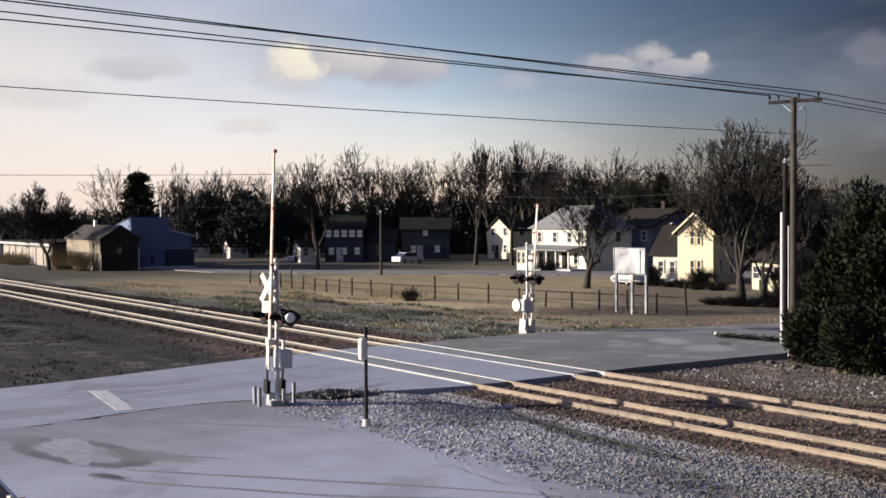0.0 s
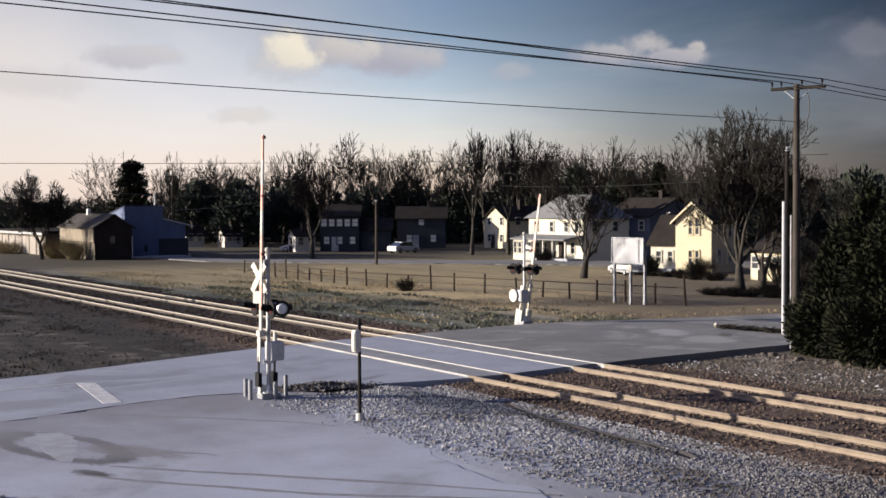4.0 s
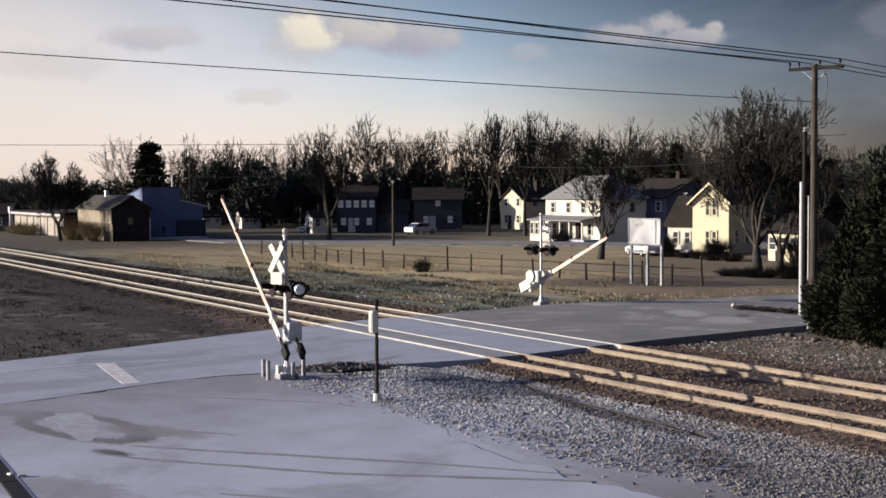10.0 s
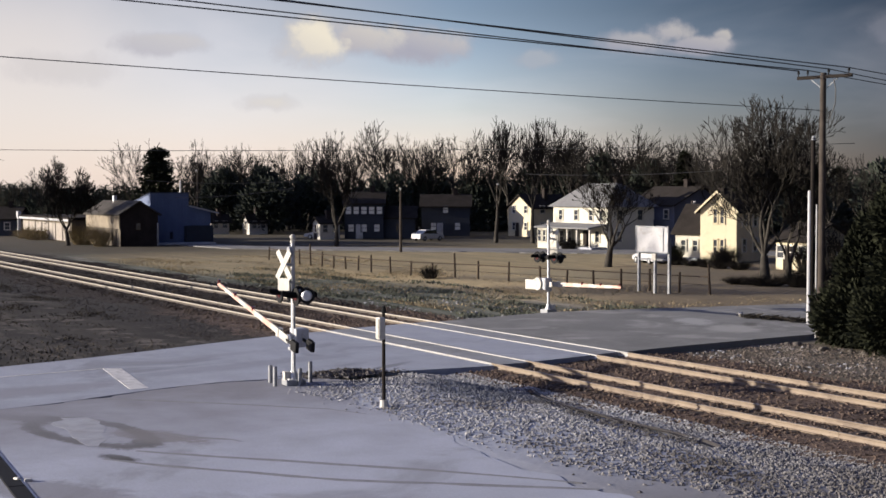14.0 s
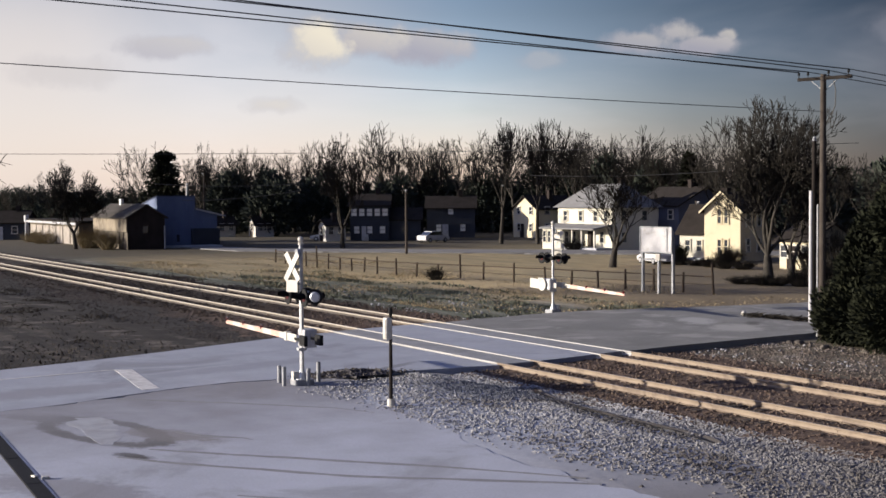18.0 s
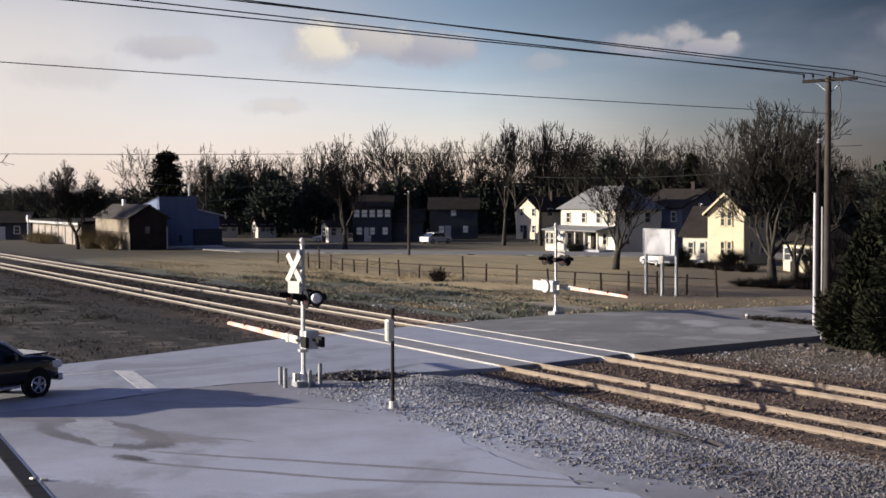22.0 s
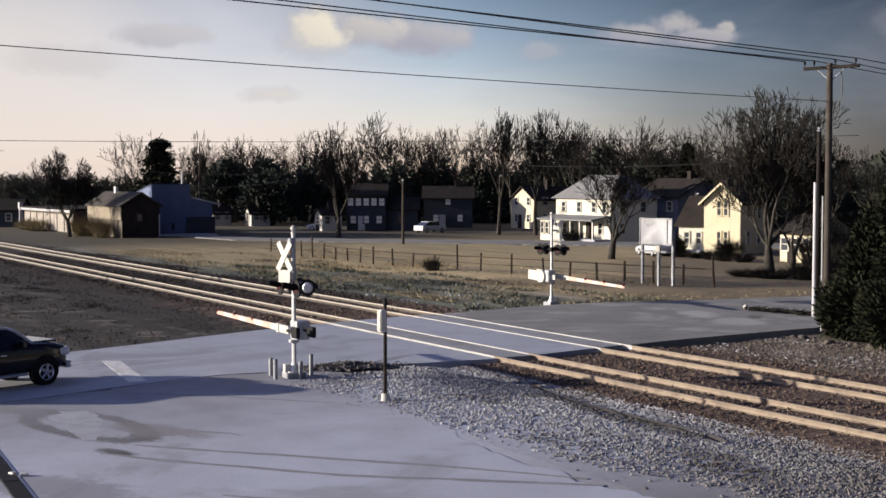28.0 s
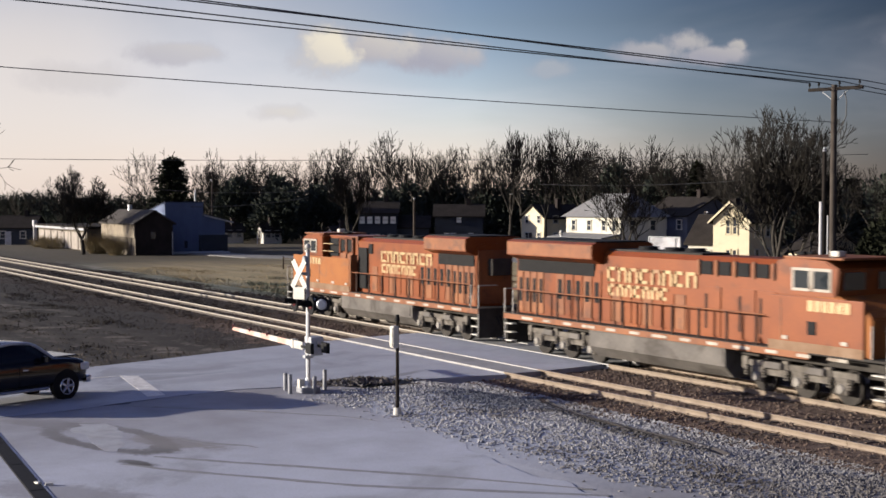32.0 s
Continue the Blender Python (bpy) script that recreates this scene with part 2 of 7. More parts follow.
def ground_material():
    """Dry winter grass, bare dirt and thin stony soil, mixed by where they lie."""
    mat = bpy.data.materials.new("ground")
    mat.use_nodes = True
    t = Tree(mat.node_tree)
    coords = t.n("ShaderNodeTexCoord").outputs["Object"]
    xyz = t.n("ShaderNodeSeparateXYZ")
    t.link(coords, xyz.inputs[0])
    ragged = t.math("MULTIPLY", t.math("SUBTRACT", t.noise(0.12, 6, 0.6, coords), 0.5), 9.0)
    y = t.math("ADD", xyz.outputs["Y"], ragged)
    streak = t.n("ShaderNodeMapping", i_Scale=(0.12, 0.7, 1.0))
    t.link(coords, streak.inputs["Vector"])
    tuft = t.noise(0.9, 7, 0.7, streak.outputs[0])
    fine = t.noise(5.0, 5, 0.7, coords)
    dirt = t.mix(t.ramp(tuft, [(0.42, 0.0), (0.60, 1.0)]), (0.012, 0.010, 0.010), (0.075, 0.064, 0.054))
    patchy = t.ramp(t.noise(0.22, 6, 0.68, streak.outputs[0], 0.5), [(0.40, 0.0), (0.58, 1.0)])
    dirt = t.mix(t.math("MULTIPLY", patchy, 0.75), dirt, (0.017, 0.014, 0.013))
    dirt = t.mix(t.ramp(t.noise(0.5, 6, 0.7, coords), [(0.54, 0.0), (0.64, 0.7)]), dirt, (0.150, 0.132, 0.115))
    grass = t.mix(t.ramp(tuft, [(0.3, 0.0), (0.7, 1.0)]), (0.60, 0.46, 0.25), (0.32, 0.255, 0.135))
    grass = t.mix(t.ramp(t.noise(0.05, 5, 0.6, coords), [(0.48, 0.0), (0.62, 1.0)]), grass, (0.31, 0.26, 0.155))
    stony = t.mix(t.ramp(tuft, [(0.38, 0.0), (0.64, 1.0)]), (0.056, 0.064, 0.046), (0.175, 0.182, 0.140))
    stony = t.mix(t.ramp(t.noise(0.35, 6, 0.66, streak.outputs[0], 0.4), [(0.55, 0.0), (0.66, 0.8)]), stony, (0.36, 0.355, 0.33))
    # the dry grass comes nearer to the tracks away from the road
    nearer = t.math("MULTIPLY", t.ramp(t.math("DIVIDE", xyz.outputs["X"], -200.0, clamp=True), [(0.44, 0.0), (0.54, 1.0)]), 7.0)
    grass = t.mix(t.math("MULTIPLY", nearer, 0.07), grass, (0.185, 0.165, 0.095))
    beyond = t.ramp(t.math("DIVIDE", t.math("ADD", y, nearer), 100.0, clamp=True), [(0.44, 0.0), (0.50, 1.0)])
    strip = t.ramp(t.math("DIVIDE", y, 100.0, clamp=True), [(0.33, 0.0), (0.37, 1.0)])
    col = t.mix(strip, dirt, stony)
    col = t.mix(beyond, col, grass)
    # yards and the verge by the road are browner
    yard = t.ramp(t.math("DIVIDE", t.math("ADD", y, t.math("MULTIPLY", t.math("ADD", xyz.outputs["X"], 78.0, clamp=False), 0.9)), 100.0, clamp=True), [(0.54, 0.0), (0.66, 1.0)])
    col = t.mix(t.math("MULTIPLY", yard, 0.8), col, (0.115, 0.092, 0.066))
    # the field before the barn and sheds is bare and dark
    far_left = t.ramp(t.math("DIVIDE", t.math("ADD", xyz.outputs["X"], t.math("MULTIPLY", ragged, 1.5)), -200.0, clamp=True), [(0.60, 0.0), (0.76, 1.0)])
    col = t.mix(t.math("MULTIPLY", far_left, 0.92), col, (0.046, 0.038, 0.026))
    # pale crushed stone spread between the lot and the tracks
    gravel_y = t.ramp(t.math("DIVIDE", t.math("ADD", xyz.outputs["Y"], t.math("MULTIPLY", ragged, 0.12)), 100.0, clamp=True), [(0.15, 0.0), (0.17, 1.0), (0.235, 1.0), (0.26, 0.0)])
    gravel_x = t.ramp(t.math("DIVIDE", t.math("ADD", xyz.outputs["X"], t.math("MULTIPLY", ragged, 0.15)), -100.0, clamp=True), [(0.0, 0.1), (0.16, 0.15), (0.30, 1.0), (0.395, 1.0), (0.41, 0.0)])
    fines = t.mix(t.ramp(fine, [(0.4, 0.0), (0.62, 1.0)]), (0.35, 0.37, 0.43), (0.46, 0.485, 0.56))
    col = t.mix(t.math("MULTIPLY", gravel_x, gravel_y), col, fines)
    # cinder shoulder along the near track
    cinder = t.ramp(t.math("DIVIDE", t.math("ABSOLUTE", t.math("SUBTRACT", t.math("ADD", xyz.outputs["Y"], t.math("MULTIPLY", ragged, 0.3)), 23.4)), 10.0, clamp=True), [(0.15, 1.0), (0.34, 0.0)])
    west = t.ramp(t.math("DIVIDE", xyz.outputs["X"], -100.0, clamp=True), [(0.56, 0.0), (0.66, 1.0)])
    col = t.mix(t.math("MULTIPLY", t.math("MULTIPLY", cinder, west), 0.92), col, (0.018, 0.016, 0.016))
    col = t.mix(t.math("MULTIPLY", t.math("SUBTRACT", fine, 0.42, clamp=True), 1.0), col, (0.035, 0.03, 0.022))
    bsdf = t.n("ShaderNodeBsdfPrincipled", i_Roughness=0.95)
    bsdf.inputs["Specular IOR Level"].default_value = 0.25
    t.link(col, bsdf.inputs["Base Color"])
    relief = t.n("ShaderNodeBump", i_Strength=0.35, i_Distance=0.035)
    t.link(t.math("ADD", tuft, fine), relief.inputs["Height"])
    t.link(relief.outputs[0], bsdf.inputs["Normal"])
    out = t.n("ShaderNodeOutputMaterial")
    t.link(bsdf.outputs[0], out.inputs[0])
    return mat


def glass_material(name, tint, rough=0.06):
    mat = bpy.data.materials.new(name)
    mat.use_nodes = True
    t = Tree(mat.node_tree)
    bsdf = t.n("ShaderNodeBsdfPrincipled", i_Roughness=rough)
    bsdf.inputs["Base Color"].default_value = (*tint, 1)
    bsdf.inputs["Specular IOR Level"].default_value = 0.9
    bsdf.inputs["Coat Weight"].default_value = 0.6
    out = t.n("ShaderNodeOutputMaterial")
    t.link(bsdf.outputs[0], out.inputs[0])
    return mat


M = {
    "ground": ground_material(),
    "asphalt": material("worn_asphalt", (0.36, 0.385, 0.455), (0.29, 0.31, 0.365), 0.85, scale=0.5, fine=25, bump=0.25, stain=(0.19, 0.2, 0.23), stain_scale=0.22,
        spots=((-46.5, 19.0, 1.0, 7.0, 12, 0, (0.22, 0.235, 0.275), 0.6), (-49.6, 18.0, 0.6, 6.0, 14, 0, (0.24, 0.255, 0.29), 0.5), (-44.0, 11.0, 1.4, 4.5, 10, 0, (0.22, 0.225, 0.255), 0.7), (-43.6, 23.6, 0.35, 1.6, 30, 0, (0.14, 0.145, 0.16), 0.7))),
    # west: the lot's dirty tone, darkened further for the picture's dim left side
    "lot": material("bleached_lot", (0.45, 0.475, 0.56), (0.37, 0.39, 0.455), 0.9, scale=0.35, fine=18, bump=0.3, stain=(0.25, 0.26, 0.29), stain_scale=0.16, west=(-30.0, -42.0, (0.20, 0.20, 0.225)),
        # ring: dirt with painted pothole shade; spot at -29.2, 7.6: dim picture corner
        spots=((-35.9, 10.35, 2.7, 1.0, 12, 1.0, (0.060, 0.056, 0.055), 0.95), (-31.9, 10.0, 0.8, 0.32, 20, 0, (0.035, 0.032, 0.032), 0.95), (-34.3, 11.6, 2.2, 0.9, 25, 0, (0.17, 0.155, 0.145), 0.8), (-29.2, 7.6, 3.2, 1.2, 30, 0, (0.17, 0.165, 0.18), 0.65), (-39.0, 9.3, 1.4, 0.5, 30, 0, (0.12, 0.115, 0.12), 0.8), (-24.5, 9.5, 3.5, 1.2, 42, 0, (0.25, 0.25, 0.275), 0.6))),
    "far_asphalt": material("old_asphalt", (0.215, 0.215, 0.21), (0.14, 0.14, 0.138), 0.9, scale=0.4, fine=20, bump=0.25, stain=(0.30, 0.295, 0.285), stain_scale=0.35,
        spots=((-50.9, 44.4, 1.2, 2.4, 60, 0, (0.36, 0.36, 0.355), 0.8), (-47.2, 43.6, 1.6, 2.2, 60, 0, (0.34, 0.335, 0.32), 0.75), (-48.4, 45.8, 0.5, 1.2, 50, 0, (0.06, 0.058, 0.055), 0.8), (-52.0, 40.0, 1.2, 3.0, 30, 0, (0.15, 0.15, 0.15), 0.7))),
    "greyblue": material("grey_blue_siding", (0.115, 0.125, 0.165), (0.085, 0.092, 0.125), 0.8, scale=0.8, fine=12, bump=0.1),
    "street": material("street_asphalt", (0.21, 0.205, 0.20), (0.15, 0.147, 0.147), 0.9, scale=0.3, fine=10, bump=0.2),
    "panel": material("crossing_panel", (0.29, 0.30, 0.32), (0.22, 0.225, 0.24), 0.85, scale=1.2, fine=30, bump=0.2, stain=(0.14, 0.14, 0.145)),
    "patch": material("concrete_patch", (0.385, 0.40, 0.445), (0.30, 0.31, 0.345), 0.9, scale=1.5, fine=30, bump=0.3, stain=(0.26, 0.25, 0.25), stain_scale=1.2),
    "tar": material("tar_seal", (0.19, 0.19, 0.205), (0.26, 0.265, 0.285), 0.85, scale=2.0, fine=20, bump=0.2),
    "line": material("road_paint", (0.72, 0.71, 0.70), (0.5, 0.49, 0.48), 0.7, scale=2.5, fine=20, bump=0.1, stain=(0.33, 0.33, 0.33), stain_scale=3.0),
    "cinder": material("cinder", (0.105, 0.094, 0.088), (0.040, 0.035, 0.033), 0.95, scale=3.0, fine=18, spread=0.4, bump=0.6, stain=(0.022, 0.019, 0.018), stain_scale=0.35, spec=0.15, west=(-64.0, -92.0, (0.020, 0.017, 0.016))),
    "ballast": material("ballast", (0.165, 0.121, 0.095), (0.072, 0.050, 0.040), 0.9, scale=6.0, fine=22, spread=0.35, bump=1.0, stain=(0.06, 0.045, 0.036), stain_scale=0.4, spec=0.2, west=(-60.0, -76.0, (0.032, 0.025, 0.021))),
    "grit": material("shoulder_grit", (0.19, 0.155, 0.13), (0.085, 0.07, 0.06), 0.9, scale=1.2, fine=18, bump=0.2, stain=(0.30, 0.27, 0.25), stain_scale=0.6, spec=0.2),
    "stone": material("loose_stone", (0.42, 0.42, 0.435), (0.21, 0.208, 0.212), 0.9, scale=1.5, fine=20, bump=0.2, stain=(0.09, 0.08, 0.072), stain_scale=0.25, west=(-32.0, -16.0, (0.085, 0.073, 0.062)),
        # blue-grey spot paints the shadow by the road's edge; dark ones the gully's shade
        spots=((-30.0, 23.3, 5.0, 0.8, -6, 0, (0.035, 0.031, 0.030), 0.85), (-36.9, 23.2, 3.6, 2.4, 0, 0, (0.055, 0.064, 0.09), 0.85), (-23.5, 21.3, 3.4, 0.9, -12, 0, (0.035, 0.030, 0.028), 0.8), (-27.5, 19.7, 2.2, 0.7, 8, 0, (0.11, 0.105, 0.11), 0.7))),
    "rail": material("rail_steel", (0.25, 0.195, 0.14), (0.17, 0.125, 0.088), 0.6, metal=0.1, scale=1.5, fine=30, bump=0.1, stain=(0.10, 0.07, 0.05), stain_scale=0.8, west=(12.0, -2.0, (0.05, 0.038, 0.03))),
    "railtop": material("rail_head", (0.58, 0.53, 0.45), (0.44, 0.39, 0.32), 0.45, metal=0.1, scale=1.0, fine=40, bump=0.02),
    "railcross": material("rail_in_road", (0.46, 0.455, 0.45), (0.36, 0.355, 0.35), 0.5, metal=0.2, scale=1.0, fine=40, bump=0.02, stain=(0.25, 0.24, 0.23)),
    "sleeper": material("sleeper_wood", (0.06, 0.045, 0.036), (0.04, 0.03, 0.025), 0.9, scale=2.0, fine=25, bump=0.5, per_piece=0.6),
    "white": material("white_paint", (0.57, 0.55, 0.50), (0.48, 0.455, 0.405), 0.5, scale=2.0, fine=30, bump=0.05, stain=(0.33, 0.30, 0.255), stain_scale=2.5),
    "silver": material("galvanised", (0.55, 0.56, 0.58), (0.42, 0.43, 0.45), 0.45, metal=0.6, scale=4.0, fine=40, bump=0.05),
    "plate_grey": material("faded_lettering", (0.42, 0.41, 0.39), (0.36, 0.35, 0.33), 0.6, scale=3.0, fine=30, bump=0.02),
    "grey": material("grey_steel", (0.30, 0.31, 0.33), (0.22, 0.23, 0.25), 0.55, metal=0.3, scale=3.0, fine=30, bump=0.1),
    "black": material("black_paint", (0.010, 0.010, 0.011), (0.016, 0.016, 0.017), 0.75, scale=3.0, fine=30, bump=0.05, spec=0.15),
    "redband": material("red_reflective", (0.66, 0.40, 0.32), (0.58, 0.33, 0.26), 0.5, scale=3.0, fine=30, bump=0.03),
    "lens": glass_material("red_lens", (0.10, 0.02, 0.02)),
    "glass": glass_material("window_glass", (0.02, 0.025, 0.03)),
    "pane": glass_material("house_pane", (0.045, 0.05, 0.06)),
    "pole": material("pole_wood", (0.085, 0.072, 0.062), (0.05, 0.042, 0.037), 0.9, scale=1.5, fine=18, bump=0.4, spec=0.1),
    "darkwood": material("dark_wood", (0.032, 0.027, 0.024), (0.02, 0.017, 0.015), 0.9, scale=1.5, fine=18, bump=0.4, spec=0.1),
    "post": material("fence_wood", (0.075, 0.055, 0.04), (0.045, 0.035, 0.027), 0.9, scale=3, fine=20, bump=0.4, spec=0.2),
    "bark": material("bark", (0.072, 0.065, 0.056), (0.03, 0.027, 0.024), 0.95, scale=2.0, fine=14, bump=0.7, spec=0.1),
    "twig": material("twigs", (0.030, 0.027, 0.023), (0.019, 0.017, 0.015), 0.95, scale=1.0, fine=8, bump=0.2, spec=0.1),
    "brush": material("brushwood", (0.050, 0.058, 0.047), (0.030, 0.036, 0.030), 0.95, scale=0.15, fine=2, bump=0.2, spec=0.1),
    "needle": material("needles", (0.030, 0.033, 0.019), (0.010, 0.012, 0.008), 0.9, scale=0.6, fine=5, bump=0.3, spec=0.1),
    "shrub": material("dry_shrub", (0.24, 0.185, 0.09), (0.14, 0.11, 0.06), 0.95, scale=1.0, fine=8, bump=0.3),
    "yellow": material("cream_siding", (0.65, 0.575, 0.40), (0.59, 0.515, 0.35), 0.75, scale=0.8, fine=12, bump=0.1, stain=(0.48, 0.41, 0.28), stain_scale=0.5),
    "ivory": material("ivory_siding", (0.60, 0.575, 0.485), (0.54, 0.515, 0.435), 0.75, scale=0.8, fine=12, bump=0.1, stain=(0.42, 0.39, 0.33), stain_scale=0.5),
    "blue": material("blue_siding", (0.12, 0.16, 0.28), (0.095, 0.13, 0.23), 0.7, scale=0.8, fine=12, bump=0.15),
    "slate": material("dark_siding", (0.034, 0.040, 0.055), (0.024, 0.029, 0.040), 0.85, scale=0.8, fine=12, bump=0.1),
    "tanlow": material("weathered_tan_board", (0.17, 0.145, 0.115), (0.10, 0.085, 0.068), 0.9, scale=0.7, fine=8, bump=0.3, stain=(0.055, 0.046, 0.036), stain_scale=0.6, spec=0.15),
    "paleblock": material("pale_block", (0.40, 0.36, 0.32), (0.28, 0.25, 0.22), 0.85, scale=0.6, fine=10, bump=0.2, stain=(0.16, 0.14, 0.12), stain_scale=0.5, spec=0.2),
    "shedroof": material("weathered_roof", (0.085, 0.078, 0.072), (0.055, 0.05, 0.046), 0.9, scale=0.7, fine=8, bump=0.4, spec=0.1),
    "tan": material("tan_block", (0.30, 0.255, 0.195), (0.21, 0.178, 0.137), 0.85, scale=0.6, fine=10, bump=0.2, stain=(0.11, 0.092, 0.068), stain_scale=0.5, spec=0.2),
    "brown": material("brown_siding", (0.04, 0.032, 0.03), (0.026, 0.022, 0.02), 0.85, scale=0.8, fine=10, bump=0.2, spec=0.1),
    "roof": material("shingles", (0.035, 0.030, 0.027), (0.022, 0.019, 0.017), 0.95, scale=0.8, fine=10, bump=0.5, spec=0.08),
    "roofgrey": material("grey_shingles", (0.20, 0.20, 0.20), (0.15, 0.15, 0.155), 0.9, scale=0.8, fine=10, bump=0.5),
    "roofblue": material("blue_metal_roof", (0.06, 0.075, 0.13), (0.045, 0.058, 0.10), 0.7, scale=0.8, fine=10, bump=0.1, spec=0.15),
    "orange": material("red_engine_paint", (0.235, 0.058, 0.008), (0.165, 0.036, 0.006), 0.45, scale=0.5, fine=12, bump=0.04, stain=(0.085, 0.026, 0.010), stain_scale=0.6, coat=0.05, spec=0.3),
    "orange_faded": material("sun_bleached_engine_paint", (0.31, 0.108, 0.022), (0.25, 0.078, 0.016), 0.6, scale=0.7, fine=12, bump=0.05, stain=(0.18, 0.08, 0.036), stain_scale=0.8, spec=0.25),
    "orange_dirty": material("faded_engine_paint", (0.27, 0.10, 0.035), (0.17, 0.058, 0.025), 0.55, scale=0.7, fine=12, bump=0.05, stain=(0.09, 0.04, 0.024), stain_scale=1.0, spec=0.3),
    "cream": material("cream_marking", (0.50, 0.36, 0.17), (0.42, 0.27, 0.12), 0.55, scale=2, fine=20, bump=0.02, stain=(0.22, 0.09, 0.035), stain_scale=1.8),
    "dustmark": material("dusty_white", (0.46, 0.42, 0.36), (0.30, 0.26, 0.21), 0.7, scale=1.6, fine=16, bump=0.05, stain=(0.16, 0.11, 0.075), stain_scale=1.4),
    "roaddust": material("road_dust", (0.27, 0.185, 0.125), (0.19, 0.115, 0.07), 0.85, scale=1.2, fine=10, bump=0.05, stain=(0.12, 0.085, 0.06), stain_scale=0.9, spec=0.15),
    "dustybogie": material("dusty_bogie", (0.20, 0.18, 0.155), (0.085, 0.076, 0.066), 0.85, scale=2.2, fine=12, bump=0.3, stain=(0.035, 0.03, 0.027), stain_scale=1.3, spec=0.15),
    "dustymetal": material("dusty_metal", (0.30, 0.28, 0.25), (0.20, 0.185, 0.165), 0.75, scale=2.5, fine=14, bump=0.1, spec=0.2),
    "stanchion": material("dark_red_steel", (0.045, 0.020, 0.013), (0.028, 0.014, 0.010), 0.7, scale=2, fine=20, bump=0.05, spec=0.2),
    "tank": material("tank_grey", (0.17, 0.155, 0.14), (0.10, 0.092, 0.085), 0.75, scale=0.8, fine=10, bump=0.1, stain=(0.06, 0.052, 0.046), spec=0.2),
    "bogie": material("bogie_steel", (0.060, 0.054, 0.048), (0.028, 0.025, 0.023), 0.8, metal=0.1, scale=1.5, fine=12, bump=0.3, spec=0.2),
    "tyre": material("tyre_rubber", (0.02, 0.02, 0.021), (0.03, 0.03, 0.03), 0.85, scale=5, fine=40, bump=0.2),
    "carblack": material("black_car_paint", (0.003, 0.003, 0.004), (0.005, 0.005, 0.006), 0.22, scale=2, fine=30, bump=0.0, spec=0.3, coat=0.5),
    "carwhite": material("white_car_paint", (0.60, 0.60, 0.61), (0.56, 0.56, 0.57), 0.3, scale=2, fine=30, bump=0.0, coat=0.6),
    "roofglint": material("roof_glint_paint", (0.62, 0.62, 0.65), (0.52, 0.52, 0.55), 0.3, metal=0.2, scale=3, fine=30, bump=0.0),
    "chrome": material("chrome", (0.75, 0.76, 0.78), (0.65, 0.66, 0.68), 0.15, metal=1.0, scale=3, fine=30, bump=0.0),
    "lamp": glass_material("headlamp_and_skylit_pane", (0.7, 0.7, 0.68), 0.15),
    "wire": material("cable", (0.03, 0.03, 0.032), (0.045, 0.045, 0.045), 0.6, scale=2, fine=20, bump=0.0),
    "weed": material("dead_weeds", (0.085, 0.07, 0.055), (0.05, 0.042, 0.035), 0.95, scale=1.0, fine=8, bump=0.2),
    "verge": material("verge_grass", (0.150, 0.158, 0.122), (0.078, 0.084, 0.066), 0.95, scale=0.3, fine=3, bump=0.2, spec=0.1),
    "rough": material("rough_grass", (0.062, 0.054, 0.044), (0.026, 0.023, 0.020), 0.95, scale=0.25, fine=3, bump=0.2, spec=0.1),
    "straw": material("straw_grass", (0.36, 0.28, 0.16), (0.22, 0.175, 0.10), 0.95, scale=0.2, fine=3, bump=0.2),
    "clod": material("dirt_clod", (0.17, 0.155, 0.15), (0.06, 0.054, 0.05), 0.95, scale=1.6, fine=15, bump=0.4, stain=(0.30, 0.29, 0.29), stain_scale=0.9, spec=0.2),
    "soil": material("soil_and_gully_shade", (0.075, 0.066, 0.062), (0.045, 0.04, 0.038), 0.95, scale=2.0, fine=15, bump=0.6),
    "signface": material("sign_back", (0.50, 0.50, 0.52), (0.40, 0.40, 0.42), 0.5, scale=1.2, fine=15, bump=0.04, stain=(0.30, 0.285, 0.27), stain_scale=1.5),
}


# ---- kit: mesh helpers ----
def box(bm, centre, size, bevel=0.0, m=None):
    made = bmesh.ops.create_cube(bm, size=1.0, matrix=Matrix.Translation(centre) @ Matrix.Diagonal((*size, 1)))["verts"]
    if bevel:
        edges = list({e for v in made for e in v.link_edges})
        made = list({v for f in bmesh.ops.bevel(bm, geom=edges, offset=bevel, segments=2, affect="EDGES", profile=0.6)["faces"] for v in f.verts} | {v for v in made if v.is_valid})
    if m is not None:
        bmesh.ops.transform(bm, matrix=m, verts=[v for v in made if v.is_valid])
    return made


def rod(bm, a, b, ra, rb=None, sides=8, caps=True):
    """A tapered rod from a to b."""
    a, b = Vector(a), Vector(b)
    rb = ra if rb is None else rb
    way = b - a
    turn = way.to_track_quat("Z", "Y").to_matrix().to_4x4()
    return bmesh.ops.create_cone(bm, cap_ends=caps, segments=sides, radius1=ra, radius2=max(rb, 1e-4), depth=way.length, matrix=Matrix.Translation((a + b) / 2) @ turn)["verts"]


